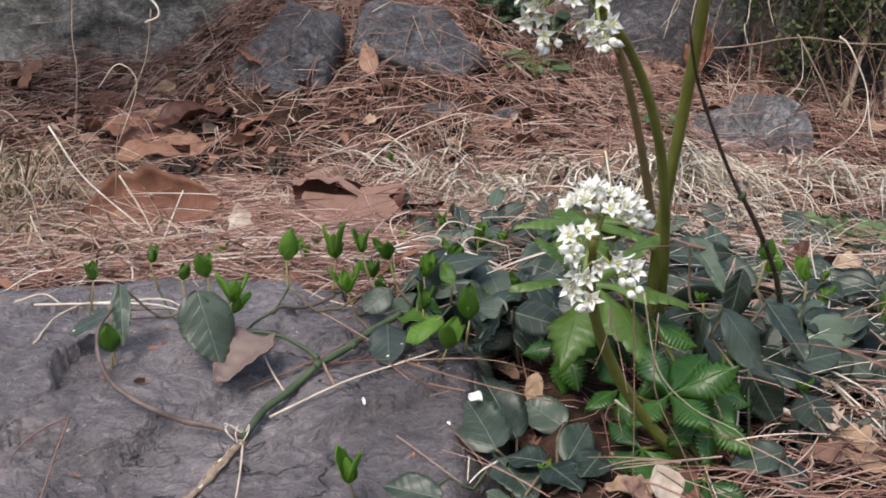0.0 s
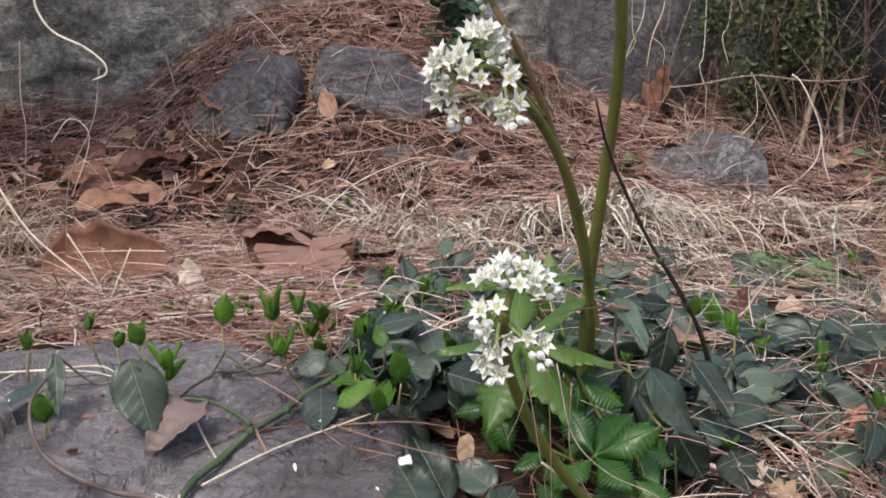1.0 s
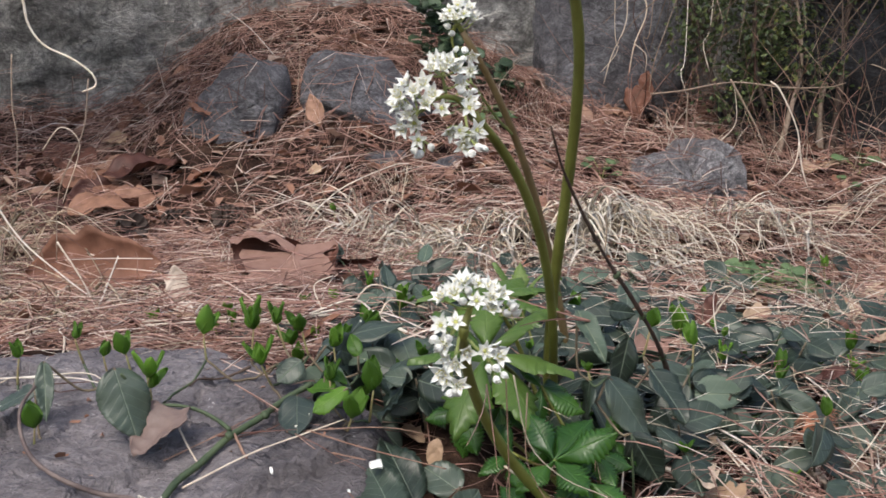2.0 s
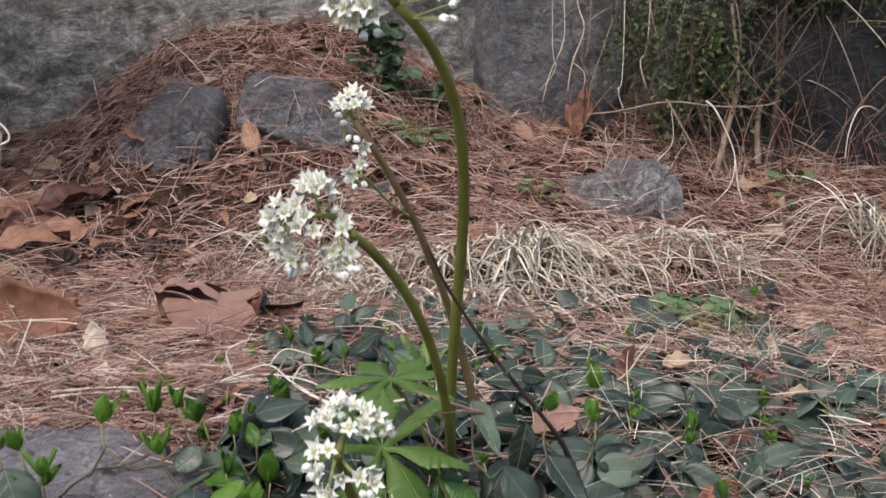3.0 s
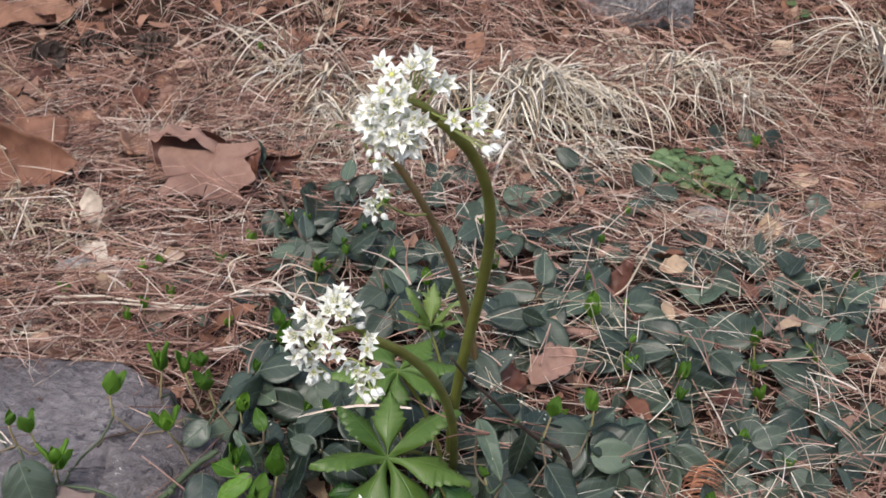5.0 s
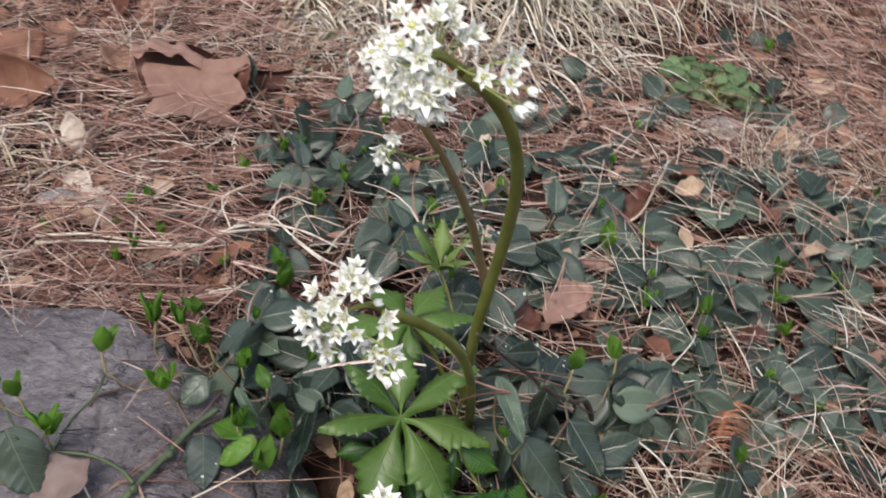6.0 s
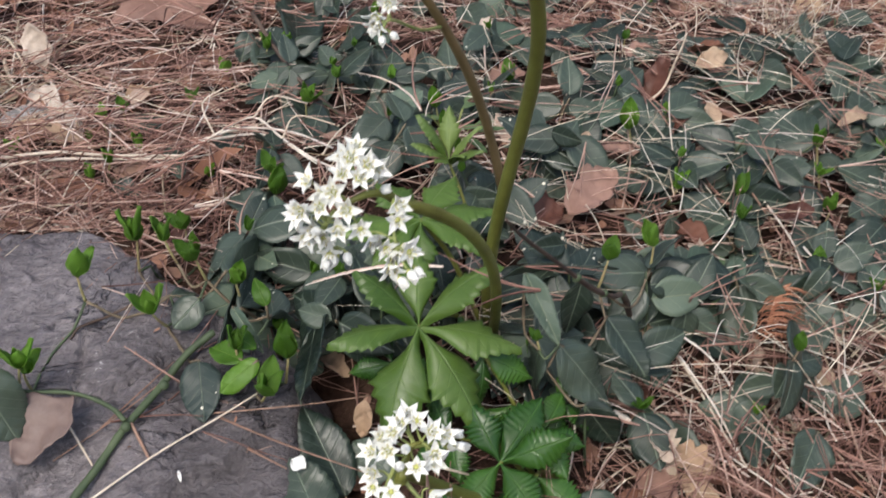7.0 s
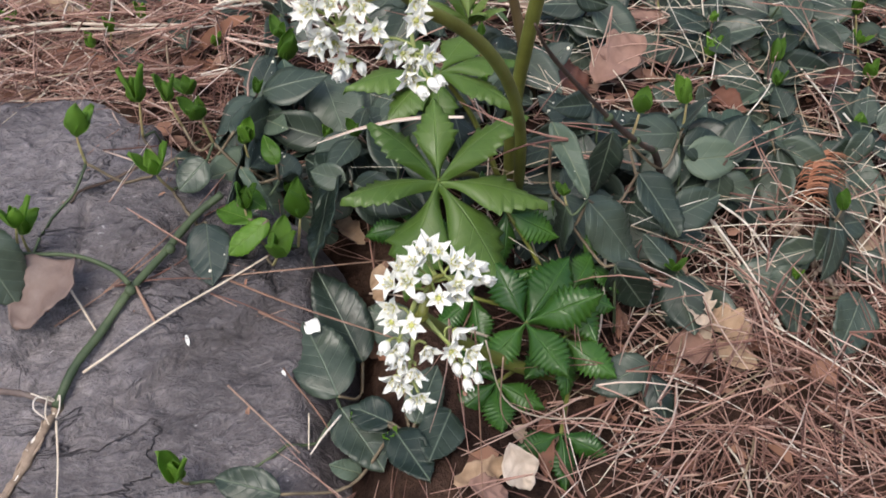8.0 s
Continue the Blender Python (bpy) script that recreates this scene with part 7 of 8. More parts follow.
for k, (gx, gy, n) in enumerate(((-0.42, 2.60, 90), (-0.15, 2.62, 90), (0.12, 2.62, 70), (-0.62, 2.45, 70), (0.30, 2.55, 60))):
    grass_tuft((gx, gy), n, (0.07, 0.05), (0.10, 0.24), (0.1, -0.6), 110 + k, "needles and thin dry stems drooping over the bank's edge", (0.5, 1.2), (0.0007, 0.0012), 0.5, NEEDLE)
for k, (gx, gy, n) in enumerate(((0.70, 2.50, 18), (0.85, 2.52, 18), (0.60, 2.56, 18))):
    grass_tuft((gx, gy - 0.06), n // 2, (0.07, 0.03), (0.15, 0.35), (0.0, -0.2), 120 + k, "thin dry stems hanging in the shrub", (0.4, 0.9), (0.0008, 0.0014), 2.2)

for k, (gx, gy) in enumerate(((0.72, 2.54), (0.88, 2.54), (1.02, 2.54), (0.60, 2.60), (1.15, 2.54))):
    grass_tuft((gx, gy), 16, (0.07, 0.04), (0.22, 0.50), (0.0, -0.1), 140 + k, "bare brown twigs standing at the shrub's foot", (0.1, 0.5), (0.0007, 0.0015), 1.9, NEEDLE)


# ---- litter of bits, too small to tell apart ----
def scrap_litter(name, count, xr, yr, seed, keep, size, mat, label, lift=0.006):
    rng = np.random.default_rng(seed)
    x, y = rng.uniform(*xr, count), rng.uniform(*yr, count)
    ok = keep(x, y) > rng.random(count)
    x, y = x[ok], y[ok]
    n = len(x)
    L = rng.uniform(*size, n) * rng.choice([1, 1, 1.6], n)
    a = rng.uniform(0, 2 * np.pi, n)
    t1, t2 = rng.normal(0, 0.32, n), rng.normal(0, 0.32, n)
    u = np.stack([np.cos(a), np.sin(a), t1], 1)
    v = np.stack([-np.sin(a), np.cos(a), t2], 1) * rng.uniform(0.3, 0.75, n)[:, None]
    c = np.stack([x, y, surface(x, y) + rng.uniform(0.001, lift, n) + 0.25 * L * np.abs(t1)], 1)
    h = (rng.uniform(-0.25, 0.25, n) * L)[:, None] * np.array([0, 0, 1.0])
    L = L[:, None] / 2
    jit = lambda: rng.uniform(0.75, 1.2, n)[:, None]
    ring = [c - u * L * jit(), c - u * L * 0.4 + v * L * jit() + h, c + u * L * 0.5 + v * L * jit() + h, c + u * L * jit(), c + u * L * 0.4 - v * L * jit() + h, c - u * L * 0.5 - v * L * jit() + h]
    ring += [c]
    verts = np.stack(ring, 1)
    verts[:, :, 2] = np.maximum(verts[:, :, 2], surface(verts[:, :, 0], verts[:, :, 1]) + 0.0005)
    tri = np.array([(6, k, (k + 1) % 6) for k in range(6)])
    faces = (tri[None] + (np.arange(n) * 7)[:, None, None]).reshape(-1, 3)
    ob = put(name, verts.reshape(-1, 3), faces.tolist(), mat, None, "", False)
    return tagged(ob, label, "leaf litter", kind="stuff")


SCRAP = island_ramp("leaf_scrap", [(0.0, (0.085, 0.042, 0.03)), (0.35, (0.25, 0.125, 0.08)), (0.7, (0.33, 0.19, 0.135)), (0.93, (0.40, 0.27, 0.20)), (1.0, (0.52, 0.42, 0.34))], 0.75, 0.2, 150.0)
scrap_litter("leaf_scraps", 1700, (-0.9, 1.5), (1.9, 2.8), 5, lambda x, y: 1 + 0 * x, (0.012, 0.04), SCRAP, "broken brown leaves scattered over the needles")
scrap_litter("leaf_scraps", 1500, (-0.7, 1.1), (1.0, 2.0), 6, lambda x, y: (1 - on_rock(x, y)) * (1 - 0.5 * creeper_bed(x, y)), (0.008, 0.03), SCRAP, "broken brown leaves scattered over the needles", 0.012)
scrap_litter("leaf_scraps", 1000, (-0.1, 0.7), (0.5, 1.05), 7, lambda x, y: (1 - on_rock(x, y)) * (1 - 0.8 * under_plant(x, y)), (0.004, 0.013), SCRAP, "broken brown leaves between pine needles", 0.01)
scrap_litter("rock_crumbs", 60, (-0.4, 0.05), (0.6, 0.95), 8, on_rock, (0.002, 0.006), SCRAP, "crumbs of dry leaf on the slab", 0.002)


def straw_litter(count, xr, yr, seed, keep, label, length=(0.05, 0.14), rise=0.02, fine=1.0, stand=0.35):
    rng = np.random.default_rng(seed)
    x, y = rng.uniform(*xr, count), rng.uniform(*yr, count)
    ok = keep(x, y) > rng.random(count)
    x, y = x[ok], y[ok]
    n = len(x)
    a = rng.uniform(0, 2 * np.pi, n)
    d = np.stack([np.cos(a), np.sin(a), rng.uniform(-0.05, stand, n)], 1)
    b = np.stack([rng.normal(0, 0.25, n), rng.normal(0, 0.25, n), -rng.uniform(0.1, 0.5, n)], 1)
    ob = strands("straw_litter", np.stack([x, y, surface(x, y) + rng.uniform(0.002, rise, n)], 1), d, rng.uniform(*length, n), b, fine * rng.uniform(0.0005, 0.0011, n), STRAW, None, 6, 0.4, 0.5, surface)
    return tagged(ob, label, "dry grass", kind="stuff")


straw_litter(650, (-0.75, 0.1), (1.0, 1.75), 11, lambda x, y: 1 - on_rock(x, y), "pale dry grass blades strewn over the needles")
straw_litter(700, (0.0, 1.2), (1.5, 2.15), 12, lambda x, y: 1 + 0 * x, "pale dry grass blades strewn over the needles")
straw_litter(900, (0.12, 0.85), (0.80, 1.50), 13, lambda x, y: 1 + 0 * x, "thin pale stems tangled through the creeper", (0.05, 0.11), 0.05, 0.65, 0.9)
straw_litter(220, (0.20, 0.62), (0.58, 1.0), 14, lambda x, y: 1 + 0 * x, "thin pale stems in the needles", (0.04, 0.10), 0.02, 0.8)
straw_litter(300, (-0.9, 1.4), (2.1, 2.7), 15, lambda x, y: 1 + 0 * x, "pale dry stems strewn over the bank")

needle_litter("pine_needle_litter", 170, (0.10, 0.65), (0.72, 1.4), 16, lambda x, y: creeper_bed(x, y), 0.075, (0.05, 0.10), "brown pine needles caught on top of creeper leaves", (0.0005, 0.0008))

def outskirts(x, y):
    inner = sm(-0.9, -0.7, x) * sm(1.35, 1.1, x) * sm(0.4, 0.6, y)
    return (1 - on_rock(x, y)) * (1 - 0.85 * inner) * sm(2.3, 0.9, np.hypot(x - 0.2, y - 1.4)) * sm(2.95, 2.85, y)


needle_litter("pine_needle_litter", 9000, (-2.1, 2.5), (-0.9, 2.9), 18, outskirts, 0.026, (0.06, 0.12), "reddish brown pine needles thinning out over bare soil", (0.0007, 0.0011))
scrap_litter("leaf_scraps", 3000, (-2.1, 2.5), (-0.9, 2.9), 19, outskirts, (0.015, 0.045), SCRAP, "broken brown leaves scattered over bare soil")

# ---- the creeper bed: short standing stems with leaves in pairs, each face turned to the light ----
def bed_blade(k):
    v, f = blade_data(0.037, (0.022, 0.025, 0.027, 0.0235)[k], acute, 0.0, 0.03 + 0.06 * k, 0.03, 0, 0, 6, 22, 0.0004, 60 + k, 0.25 * (k - 1.5))
    fold = (0.10, 0.30, -0.10, 0.20)[k]
    return [(x, y, z + fold * abs(x)) for x, y, z in v], f


BED_BLADES = [[mesh_of("leaf", bed_blade(k), mat) for k in range(4)] for mat in (CREEPER, CREEPER_SPOT, CREEPER_PALE)]


def standing_sprig(cx, cy, height, pairs, rng, label):
    """One stem rising from the ground with opposite leaves."""
    ob = empty("creeper_sprig")
    tagged(ob, label, "creeper", "creeper sprigs")
    foot = Vector((cx, cy, float(surface(cx, cy)) - 0.002))
    head = foot + Vector((rng.uniform(-0.5, 0.5) * height, rng.uniform(-0.6, 0.3) * height, height))
    line = smooth_line([foot, foot.lerp(head, 0.5) + Vector((rng.uniform(-0.006, 0.006), rng.uniform(-0.004, 0.006), 0)), head], 4)
    put("stem", *tube_data(line, [0.0012 - 0.00004 * q for q in range(len(line))], 5), rng.choice((STEM_BROWN, VINE, TWIG)), ob)
    for k in range(pairs):
        p = line[max(2, round((len(line) - 1) * (1 - 0.62 * k / max(1, pairs))))]
        n = Vector((rng.gauss(0, 0.45), -0.55 + rng.gauss(0, 0.40), 0.85)).normalized()
        a = rng.uniform(0, 6.28)
        for side in (0, 1):
            if rng.random() < 0.12:
                continue
            b = a + side * math.pi + rng.uniform(-0.5, 0.5)
            m = (n + Vector((rng.gauss(0, 0.25), rng.gauss(0, 0.25), 0))).normalized()
            d = Vector((math.cos(b), math.sin(b), 0))
            d = (d - m * d.dot(m) + Vector((0, 0, rng.uniform(-0.35, 0.10)))).normalized()
            q = rng.uniform(0.72, 1.28)
            tip = p + d * 0.036 * q
            low = float(surface(tip.x, tip.y)) + 0.004
            if tip.z < low:
                d = (Vector((tip.x, tip.y, low)) - p).normalized()
            sort = rng.choice((0, 0, 0, 0, 0, 0, 0, 1, 1, 2))
            share("leaf", BED_BLADES[sort][rng.randrange(4)], aim(p + d * 0.003, p + d, m) @ Matrix.Diagonal((q, q, q, 1)), ob)
    if rng.random() < 0.26:
        L = rng.uniform(0.009, 0.015)
        share("young_leaves", SHOOTS[rng.randrange(8)], Matrix.Translation(head) @ pose(0, 0, 0, rng.uniform(-15, 15), rng.uniform(-15, 15), rng.uniform(0, 360)) @ Matrix.Diagonal((L, L, L, 1)), ob)
    return ob


rng_bed = random.Random(77)
made = 0
while made < 98:
    cx, cy = rng_bed.uniform(-0.04, 0.90), rng_bed.uniform(0.74, 1.44)
    if float(creeper_bed(cx, cy)) < rng_bed.uniform(0.25, 0.9) or (cx < 0.25 and cy < 0.90):
        continue
    near_stems = float(sm(0.50, 0.30, cx) * sm(1.20, 0.95, cy))
    standing_sprig(cx, cy, rng_bed.uniform(0.016, 0.046) + 0.045 * near_stems * rng_bed.random(), rng_bed.choice((2, 3, 3)) + (near_stems > 0.6), rng_bed,
                   "crowded creeper sprig with overlapping dark leaves" if near_stems > 0.5 else "low sprig of evergreen creeper with dark oval leaves")
    made += 1
for cx, cy in ((0.18, 1.46), (0.27, 1.44), (0.34, 1.50), (0.42, 1.46), (0.47, 1.55), (0.22, 1.54), (0.12, 1.48), (0.60, 1.30), (0.66, 1.22), (0.64, 1.42), (0.70, 1.34), (0.06, 1.42), (0.38, 1.58), (0.62, 1.56)):
    standing_sprig(cx, cy, rng_bed.uniform(0.020, 0.045), rng_bed.choice((2, 3)), rng_bed, "small creeper sprig standing alone in needle litter")
for cx, cy in ((0.215, 0.855), (0.235, 0.835), (0.215, 0.815), (0.27, 0.860), (0.255, 0.835), (0.285, 0.870), (0.30, 0.895), (0.24, 0.875), (0.205, 0.88), (0.265, 0.90), (0.225, 0.91), (0.335, 0.80), (0.40, 0.79), (0.485, 0.875), (0.47, 0.80), (0.135, 0.915), (0.10, 0.93), (0.055, 0.90), (0.02, 0.945), (0.03, 0.87), (0.065, 0.865), (0.09, 0.895), (0.035, 0.915), (0.075, 0.93), (0.0, 0.905), (-0.02, 0.955), (0.115, 0.885), (0.10, 0.85)):
    tall_one = 0.19 < cx < 0.30
    standing_sprig(cx, cy, rng_bed.uniform(0.05, 0.085) if tall_one else rng_bed.uniform(0.03, 0.052) if cx < 0.19 else rng_bed.uniform(0.012, 0.034), 4 if tall_one else 3 if cx < 0.19 else 2, rng_bed, "creeper sprig with dark leaves rising between dry stems")


stalk([(-0.237, 1.067, 0.015), (-0.228, 1.089, 0.015), (-0.220, 1.114, 0.016)], 0.005, TAN_LEAF, "short pale stick end in the litter", 811, "stick")


# ---- pine cones ----
def cone_data(r, length, seed):
    rng = random.Random(seed)
    verts, faces = ball_data(r * 0.62, length / r * 0.72, 12, 10)
    verts = [Vector(v) for v in verts]
    for k in range(46):
        s = (k + 0.5) / 46
        a = k * 2.39996
        z = -length + 2 * length * s
        ring = r * math.sin(math.pi * (0.12 + 0.8 * s)) ** 0.7
        v, f = blade_data(r * 0.75, r * 0.55, lambda q: min(1, 0.55 + q) * (1 if q < 0.85 else 0.7), 0.2, -0.12, 0.0, 0, 0, 3, 4, r * 0.14, k)
        m = Matrix.Translation((0.45 * ring * math.cos(a), 0.45 * ring * math.sin(a), z)) @ pose(0, 0, 0, 0, 0, math.degrees(a) - 90) @ pose(0, 0, 0, rng.uniform(8, 38))
        o = len(verts)
        verts += [m @ Vector(p) for p in v]
        faces += [tuple(i + o for i in q) for q in f]
    return verts, faces


for k, (x, y, r, rx, rz) in enumerate(((-0.455, 1.975, 0.026, 70, 30), (-0.285, 2.005, 0.020, 80, -40), (-0.39, 2.03, 0.018, 95, 80))):
    v, f = cone_data(r, r * 1.25, k)
    c = put("pine_cone", v, f, CONE, smooth=False)
    c.matrix_basis = pose(x, y, float(surface(x, y)) + r * 0.75, rx, 0, rz)
    tagged(c, "open dark brown pine cone lying in the litter", "pine cone", "pine cones")


# ---- small weeds ----
def round_leaf(s):
    return max(0.0, math.sin(math.pi * s)) ** 0.45


ROUND = mesh_of("leaflet", blade_data(1.0, 0.95, round_leaf, 0.3, 0.15, 0.03, 0, 0, 4, 8, 0.02, 3), WEED)
IVY = mesh_of("leaf", blade_data(1.0, 0.85, round_leaf, 0.2, 0.25, 0.05, 0, 0, 4, 8, 0.02, 4), IVY_LEAF)
NARROW = mesh_of("narrow_leaf", blade_data(1.0, 0.22, ovate, 0.3, 0.25, 0.02, 0, 0, 4, 8, 0.02, 4), WEED)


def weed(name, at, count, reach, size, height, leaf, label, seed):
    rng = random.Random(seed)
    ob = empty(name)
    tagged(ob, label, "weed")
    verts, faces = [], []
    z0 = float(surface(at[0], at[1]))
    root = Vector((at[0], at[1], z0 - 0.002))
    for k in range(count):
        a = k * 2.4 + rng.uniform(-0.4, 0.4)
        d = reach * math.sqrt((k + 0.6) / count)
        x, y = at[0] + d * math.cos(a), at[1] + d * math.sin(a)
        p = Vector((x, y, float(surface(x, y)) + height * rng.uniform(0.6, 1.1)))
        q = p + Vector((math.cos(a), math.sin(a), rng.uniform(-0.1, 0.35))) * 0.01
        s = size * rng.uniform(0.75, 1.15)
        share(leaf.name, leaf, aim(p, q, (0, -0.5, 1)) @ Matrix.Diagonal((s, s, s, 1)), ob)
        v, f = tube_data(smooth_line([root, root.lerp(p, 0.5) + Vector((0, 0, 0.004)), p], 3), [0.0005] * 7, 4)
        faces += [tuple(i + len(verts) for i in g) for g in f]
        verts += v
    tagged(put("leaf_stem_mass", verts, faces, PEDICEL, ob), kind="stuff")
    return ob


weed("clover_patch", (0.555, 1.62), 60, 0.055, 0.022, 0.042, ROUND, "patch of pale green clover in the needles", 1)
weed("trefoil_weed", (0.405, 2.29), 6, 0.03, 0.028, 0.03, ROUND, "small weed with round green leaves on the bank", 2)
weed("trefoil_weed", (0.97, 2.44), 5, 0.04, 0.03, 0.035, ROUND, "small weed with round green leaves under the shrub", 3)
weed("trefoil_weed", (0.92, 2.36), 3, 0.015, 0.024, 0.02, ROUND, "tiny weed with round green leaves", 4)
weed("tufted_weed", (0.17, 2.42), 40, 0.045, 0.04, 0.035, NARROW, "small bushy green weed behind the flower", 5)
weed("tufted_weed", (0.22, 2.60), 18, 0.03, 0.030, 0.03, IVY, "low dark green weed at the bank's top", 6)
weed("tufted_weed", (0.165, 1.135), 12, 0.03, 0.032, 0.035, NARROW, "young pale green plant with narrow leaves", 7)
weed("tufted_weed", (0.36, 0.92), 9, 0.014, 0.026, 0.03, NARROW, "young bright green shoot with narrow leaves", 8)
weed("tufted_weed", (0.02, 1.70), 7, 0.014, 0.03, 0.02, NARROW, "small green shoot in dry grass", 9)


def ivy(feet, label, seed):
    """Thin stems that climb and lean, with dark leaves all along them."""
    rng = random.Random(seed)
    ob = empty("ivy")
    tagged(ob, label, "ivy")
    for x, y, h in feet:
        z = float(surface(x, y))
        line = smooth_line([(x, y, z - 0.004), (x + rng.uniform(-0.02, 0.02), y - 0.010, z + 0.4 * h), (x + rng.uniform(-0.03, 0.03), y - 0.022, z + 0.8 * h), (x + rng.uniform(-0.045, 0.045), y - 0.045, z + h)], 5)
        put("stem", *tube_data(line, [0.0014 - 0.00006 * k for k in range(len(line))], 6), VINE, ob)
        for p in line[2:]:
            a = rng.uniform(-2.8, -0.3)
            q = p + Vector((math.cos(a), math.sin(a), rng.uniform(-0.5, 0.4)))
            size = rng.uniform(0.022, 0.036)
            share("leaf", IVY, aim(p, q, (rng.uniform(-0.4, 0.4), -0.9, 0.7)) @ Matrix.Diagonal((size, size, size, 1)), ob)
    return ob


ivy([(0.060, 2.64, 0.13), (0.085, 2.62, 0.15), (0.105, 2.66, 0.16), (0.130, 2.63, 0.14), (0.150, 2.66, 0.15), (0.095, 2.60, 0.08), (0.120, 2.59, 0.06), (0.075, 2.67, 0.17)], "dark green ivy growing before the wall", 3)
ivy([(0.205, 2.60, 0.06), (0.225, 2.61, 0.07), (0.240, 2.59, 0.05)], "small dark ivy shoots between brown stems", 4)
for k, (gx, gy, n, stem_mat) in enumerate(((0.19, 2.58, 34, NEEDLE), (0.25, 2.56, 34, NEEDLE), (0.30, 2.55, 24, NEEDLE), (0.20, 2.56, 9, STRAW), (0.27, 2.54, 7, STRAW))):
    grass_tuft((gx, gy), n, (0.035, 0.02), (0.14, 0.26), (0.0, -0.25), 160 + k, "dry brown stems hanging before the wall", (0.4, 1.0), (0.0008, 0.0016), 2.4, stem_mat)

# ---- a dry reddish needle tuft, a seed head, white scraps ----
def needle_brush():
    rng = np.random.default_rng(9)
    n = 84
    s = np.linspace(0, 1, n)
    c = np.stack([0.368 + 0.034 * s, 0.858 + 0.060 * s, -0.036 + 0.014 * np.sin(s * 3.1)], 1)
    left = np.arange(n) % 3 == 0
    w = np.stack([np.where(left, -0.7, 0.85) + 0.1 * rng.normal(0, 1, n), -0.25 + 0.5 * s + 0.12 * rng.normal(0, 1, n), np.where(left, 0.35, 0.55) + 0.1 * rng.normal(0, 1, n)], 1)
    b = np.stack([np.zeros(n), np.full(n, -0.35), -rng.uniform(0.45, 0.8, n)], 1)
    ob = strands("needle_brush", c, w, np.where(left, 0.014, 0.026) * rng.uniform(0.8, 1.15, n), b, np.full(n, 0.0008), RUST, None, 6, 0.4, 0.8)
    return tagged(ob, "curled rust-red dry brush of short needles", "dry needles")


RUST = island_ramp("rust_needle", [(0.0, (0.22, 0.09, 0.05)), (1.0, (0.42, 0.20, 0.12))], 0.65, 0.25)
needle_brush()

seed_head = empty("seed_head")
tagged(seed_head, "dry tan seed head lying on the needles", "seed head")
spine = smooth_line([(0.360, 0.850, -0.035), (0.352, 0.825, -0.038), (0.362, 0.800, -0.045), (0.366, 0.780, -0.05)], 6)
rod("spike", spine, 0.001, 0.0007, PALE_TWIG, seed_head)
GRAIN = mesh_of("grain", ball_data(0.0018, 1.6, 7, 5), PALE_TWIG)
rng_seed = random.Random(5)
for k in range(40):
    p = spine[k % len(spine)] + Vector([rng_seed.uniform(-0.004, 0.004) for _ in range(3)])
    share("grain", GRAIN, Matrix.Translation(p) @ pose(0, 0, 0, rng_seed.uniform(0, 180), rng_seed.uniform(0, 180), 0), seed_head)

for k, (a, b, w) in enumerate((((0.0260, 0.7440, -0.0105), (0.0350, 0.7380, -0.0125), 0.011), ((-0.045, 0.745, -0.012), (-0.043, 0.738, -0.015), 0.0025), ((0.012, 0.715, -0.02), (0.014, 0.711, -0.021), 0.002), ((0.395, 1.118, -0.02), (0.408, 1.116, -0.018), 0.014))):
    v, f = blade_data((Vector(b) - Vector(a)).length, w, oval, 0.3, 0.1, 0.1, 0, 0, 4, 6, 0.0004, k)
    s = put("petal_scrap", v, f, PETAL)
    s.matrix_basis = aim(a, b)
    tagged(s, "white fallen petal scrap", "petal")


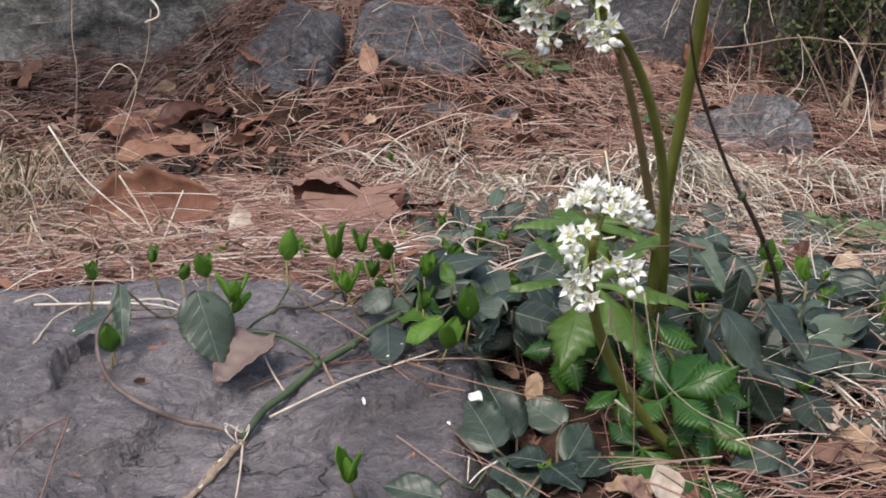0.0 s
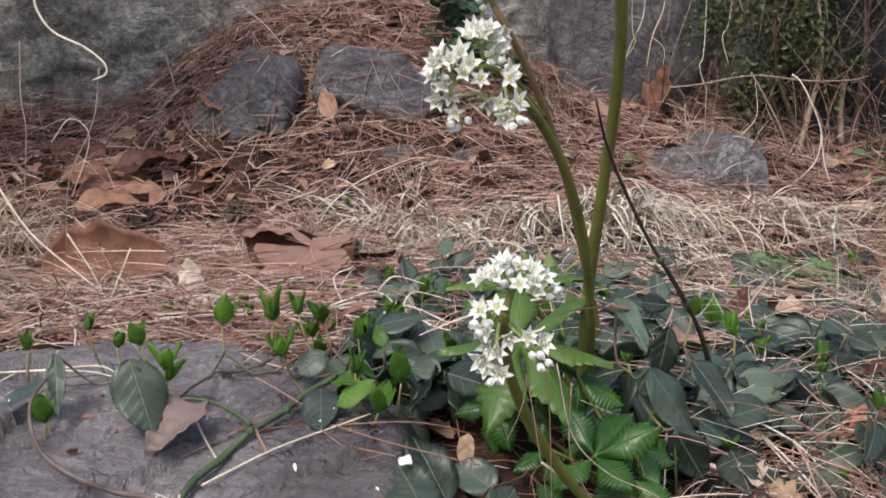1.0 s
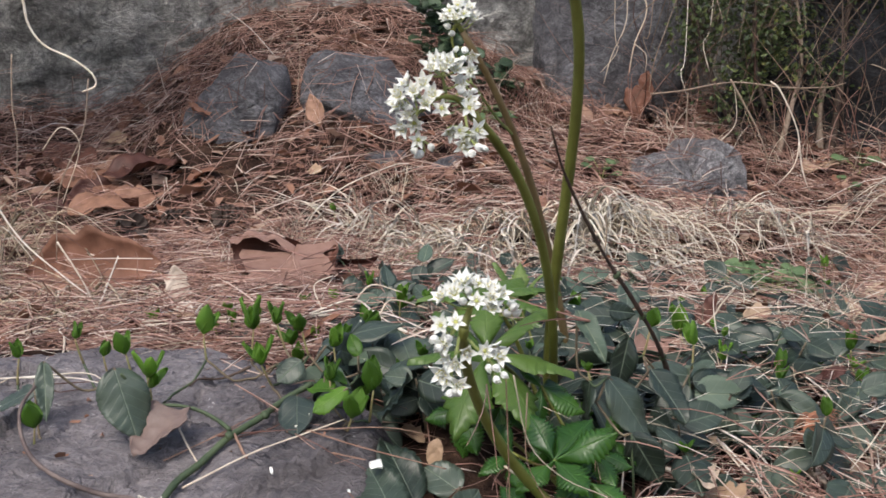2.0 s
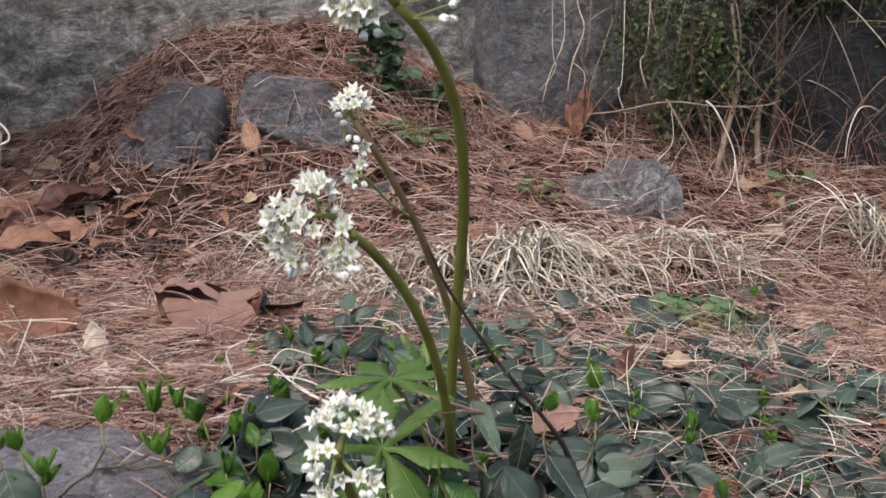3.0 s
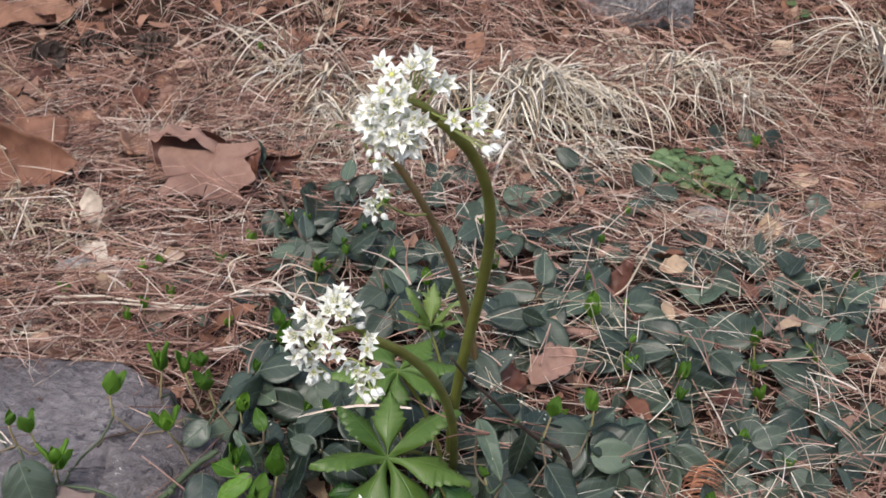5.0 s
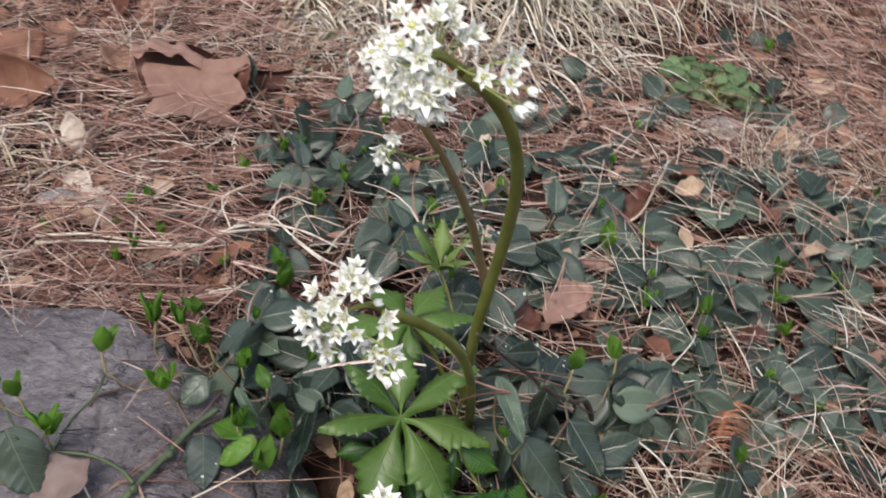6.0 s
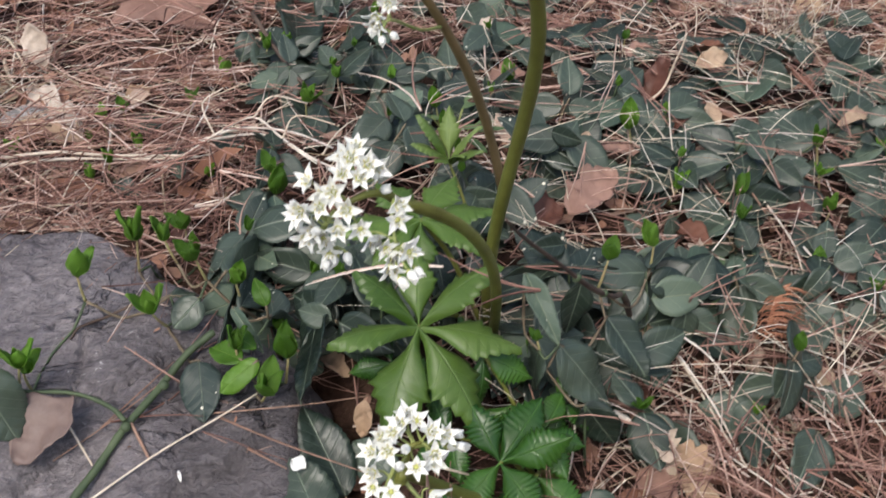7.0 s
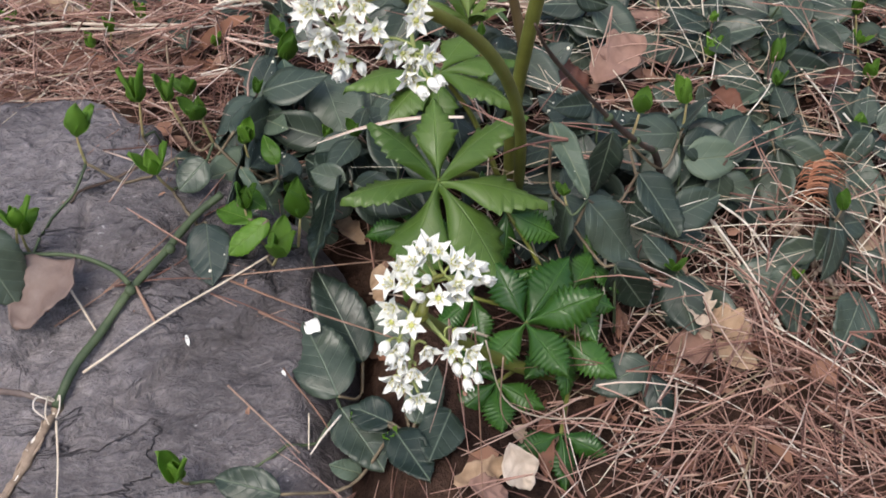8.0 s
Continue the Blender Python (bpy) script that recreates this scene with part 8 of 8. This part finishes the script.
# ---- the shrub at the back ----
def shrub():
    ob = empty("shrub")
    tagged(ob, "dark evergreen shrub with small leaves and bare brown stems", "shrub")
    limbs = [[(0.80, 2.50, 0.06), (0.85, 2.54, 0.20), (0.88, 2.56, 0.32), (0.87, 2.60, 0.52)], [(0.92, 2.55, 0.08), (0.95, 2.60, 0.27), (1.10, 2.60, 0.37), (1.24, 2.60, 0.47)],
             [(0.93, 2.56, 0.08), (1.00, 2.60, 0.25), (1.15, 2.60, 0.345), (1.30, 2.58, 0.42)], [(0.78, 2.55, 0.08), (0.70, 2.58, 0.25), (0.66, 2.62, 0.42), (0.60, 2.62, 0.60)],
             [(0.85, 2.56, 0.10), (0.78, 2.56, 0.30), (0.80, 2.60, 0.60)], [(0.95, 2.56, 0.10), (0.98, 2.58, 0.35), (1.02, 2.62, 0.60)]]
    ends = []
    for k, l in enumerate(limbs):
        pts = smooth_line(l, 6)
        rod("limb", pts, 0.007, 0.003, PALE_TWIG if k in (0, 1) else TWIG, ob, "", 8, 0.25, k)
        ends += pts[4:]
    rng = np.random.default_rng(21)
    centres = []
    for k in range(620):
        x, z = rng.uniform(0.56, 1.60), rng.uniform(0.14, 0.85)
        y = 2.50 + 0.18 * rng.random() + 0.1 * (z - 0.3)
        gap = 0.65 + 2.4 * float(fbm(x, z, 5.0, 3, 55))
        edge = 1.0 if x < 1.0 else 0.25 + 0.75 * float(z > 0.42)
        low_edge = 1.0 if z > 0.25 + 0.25 * abs(x - 0.84) + 0.34 * float(fbm(x, 3.0, 7.0, 3, 58)) else 0.0
        side = float(sm(0.58, 0.74, x + 0.35 * float(fbm(z, 1.0, 8.0, 2, 59))))
        if rng.random() < gap * edge * low_edge * side:
            centres.append((x, y, z))
    # unseen clumps added overhead to shade the wall and boulder below
    for k in range(190):
        centres.append((rng.uniform(0.85, 1.85), rng.uniform(2.22, 2.75), rng.uniform(0.62, 0.95)))
    n = 330
    base = np.stack([rng.uniform(0.60, 1.45, n), rng.uniform(2.46, 2.66, n), rng.uniform(0.22, 0.62, n)], 1)
    way = np.stack([rng.normal(0, 0.55, n), rng.normal(-0.15, 0.3, n), rng.normal(-0.35, 0.7, n)], 1)
    sag = np.stack([rng.normal(0, 0.2, n), rng.normal(0, 0.15, n), -rng.uniform(0.1, 0.6, n)], 1)
    tagged(strands("twig_mass", base, way, rng.uniform(0.08, 0.26, n), sag, rng.uniform(0.0006, 0.0018, n), DRY_TWIG, ob, 6, 0.4, 1.0, ground_height), kind="stuff")
    verts, faces, tv, tf = [], [], [], []
    for c in centres:
        c = Vector(c)
        q = min(ends, key=lambda e: (e - c).length)
        v, f = tube_data(smooth_line([q, q.lerp(c, 0.5) + Vector((0, 0, -0.01)), c], 3), [0.0018 - 0.0002 * i for i in range(7)], 5)
        tf += [tuple(i + len(tv) for i in g) for g in f]
        tv += v
        for _ in range(52):
            p = c + Vector(rng.normal(0, 0.030, 3) * (0.8, 0.8, 1.25))
            d = Vector(rng.normal(0, 1, 3) + np.array([0, -0.4, 0.2])).normalized()
            s = d.cross(Vector(rng.normal(0, 1, 3))).normalized()
            L, w = rng.uniform(0.009, 0.020), rng.uniform(0.003, 0.006)
            u = d.cross(s) * w * 0.4
            o = len(verts)
            verts += [p, p + d * L * 0.5 + s * w + u, p + d * L, p + d * L * 0.5 - s * w + u, p + d * L * 0.5]
            faces += [(o, o + 1, o + 4), (o + 1, o + 2, o + 4), (o + 2, o + 3, o + 4), (o + 3, o, o + 4)]
    tagged(put("twig_mass", tv, tf, TWIG, ob), kind="stuff")
    tagged(put("crown", verts, faces, SHRUB_LEAF, ob, "small dark green leaves", False), kind="stuff")
    return ob


def shading_bush():
    """Stems and leaves of an unseen bush, added above the bank to shade it."""
    ob = empty("overhanging_bush")
    tagged(ob, "unseen bush with dry stems, added to shade the bank", "shrub")
    rng = np.random.default_rng(33)
    verts, faces = [], []
    for k, (x, y) in enumerate(((-1.35, 2.35), (-1.25, 2.45), (-1.40, 2.20), (-1.30, 2.60))):
        pts = smooth_line([(x, y, float(surface(x, y)) - 0.02), (x + 0.1, y - 0.05, 0.5), (x + 0.4, y - 0.15, 0.80), (x + 0.72, y - 0.25, 0.78)], 6)
        rod("limb", pts, 0.008, 0.003, TWIG, ob, "", 8, 0.25, k)
        for p in pts[9:]:
            for _ in range(220):
                c = p + Vector(rng.normal(0, 0.09, 3))
                d = Vector(rng.normal(0, 1, 3) + np.array([0.2, -0.3, -0.2])).normalized()
                s = d.cross(Vector(rng.normal(0, 1, 3))).normalized()
                L, w = rng.uniform(0.018, 0.035), rng.uniform(0.006, 0.011)
                o = len(verts)
                verts += [c, c + d * L * 0.5 + s * w, c + d * L, c + d * L * 0.5 - s * w]
                faces += [(o, o + 1, o + 2), (o, o + 2, o + 3)]
    tagged(put("crown", verts, faces, SHRUB_LEAF, ob, "small dark leaves", False), kind="stuff")
    return ob


shading_bush()
shrub()
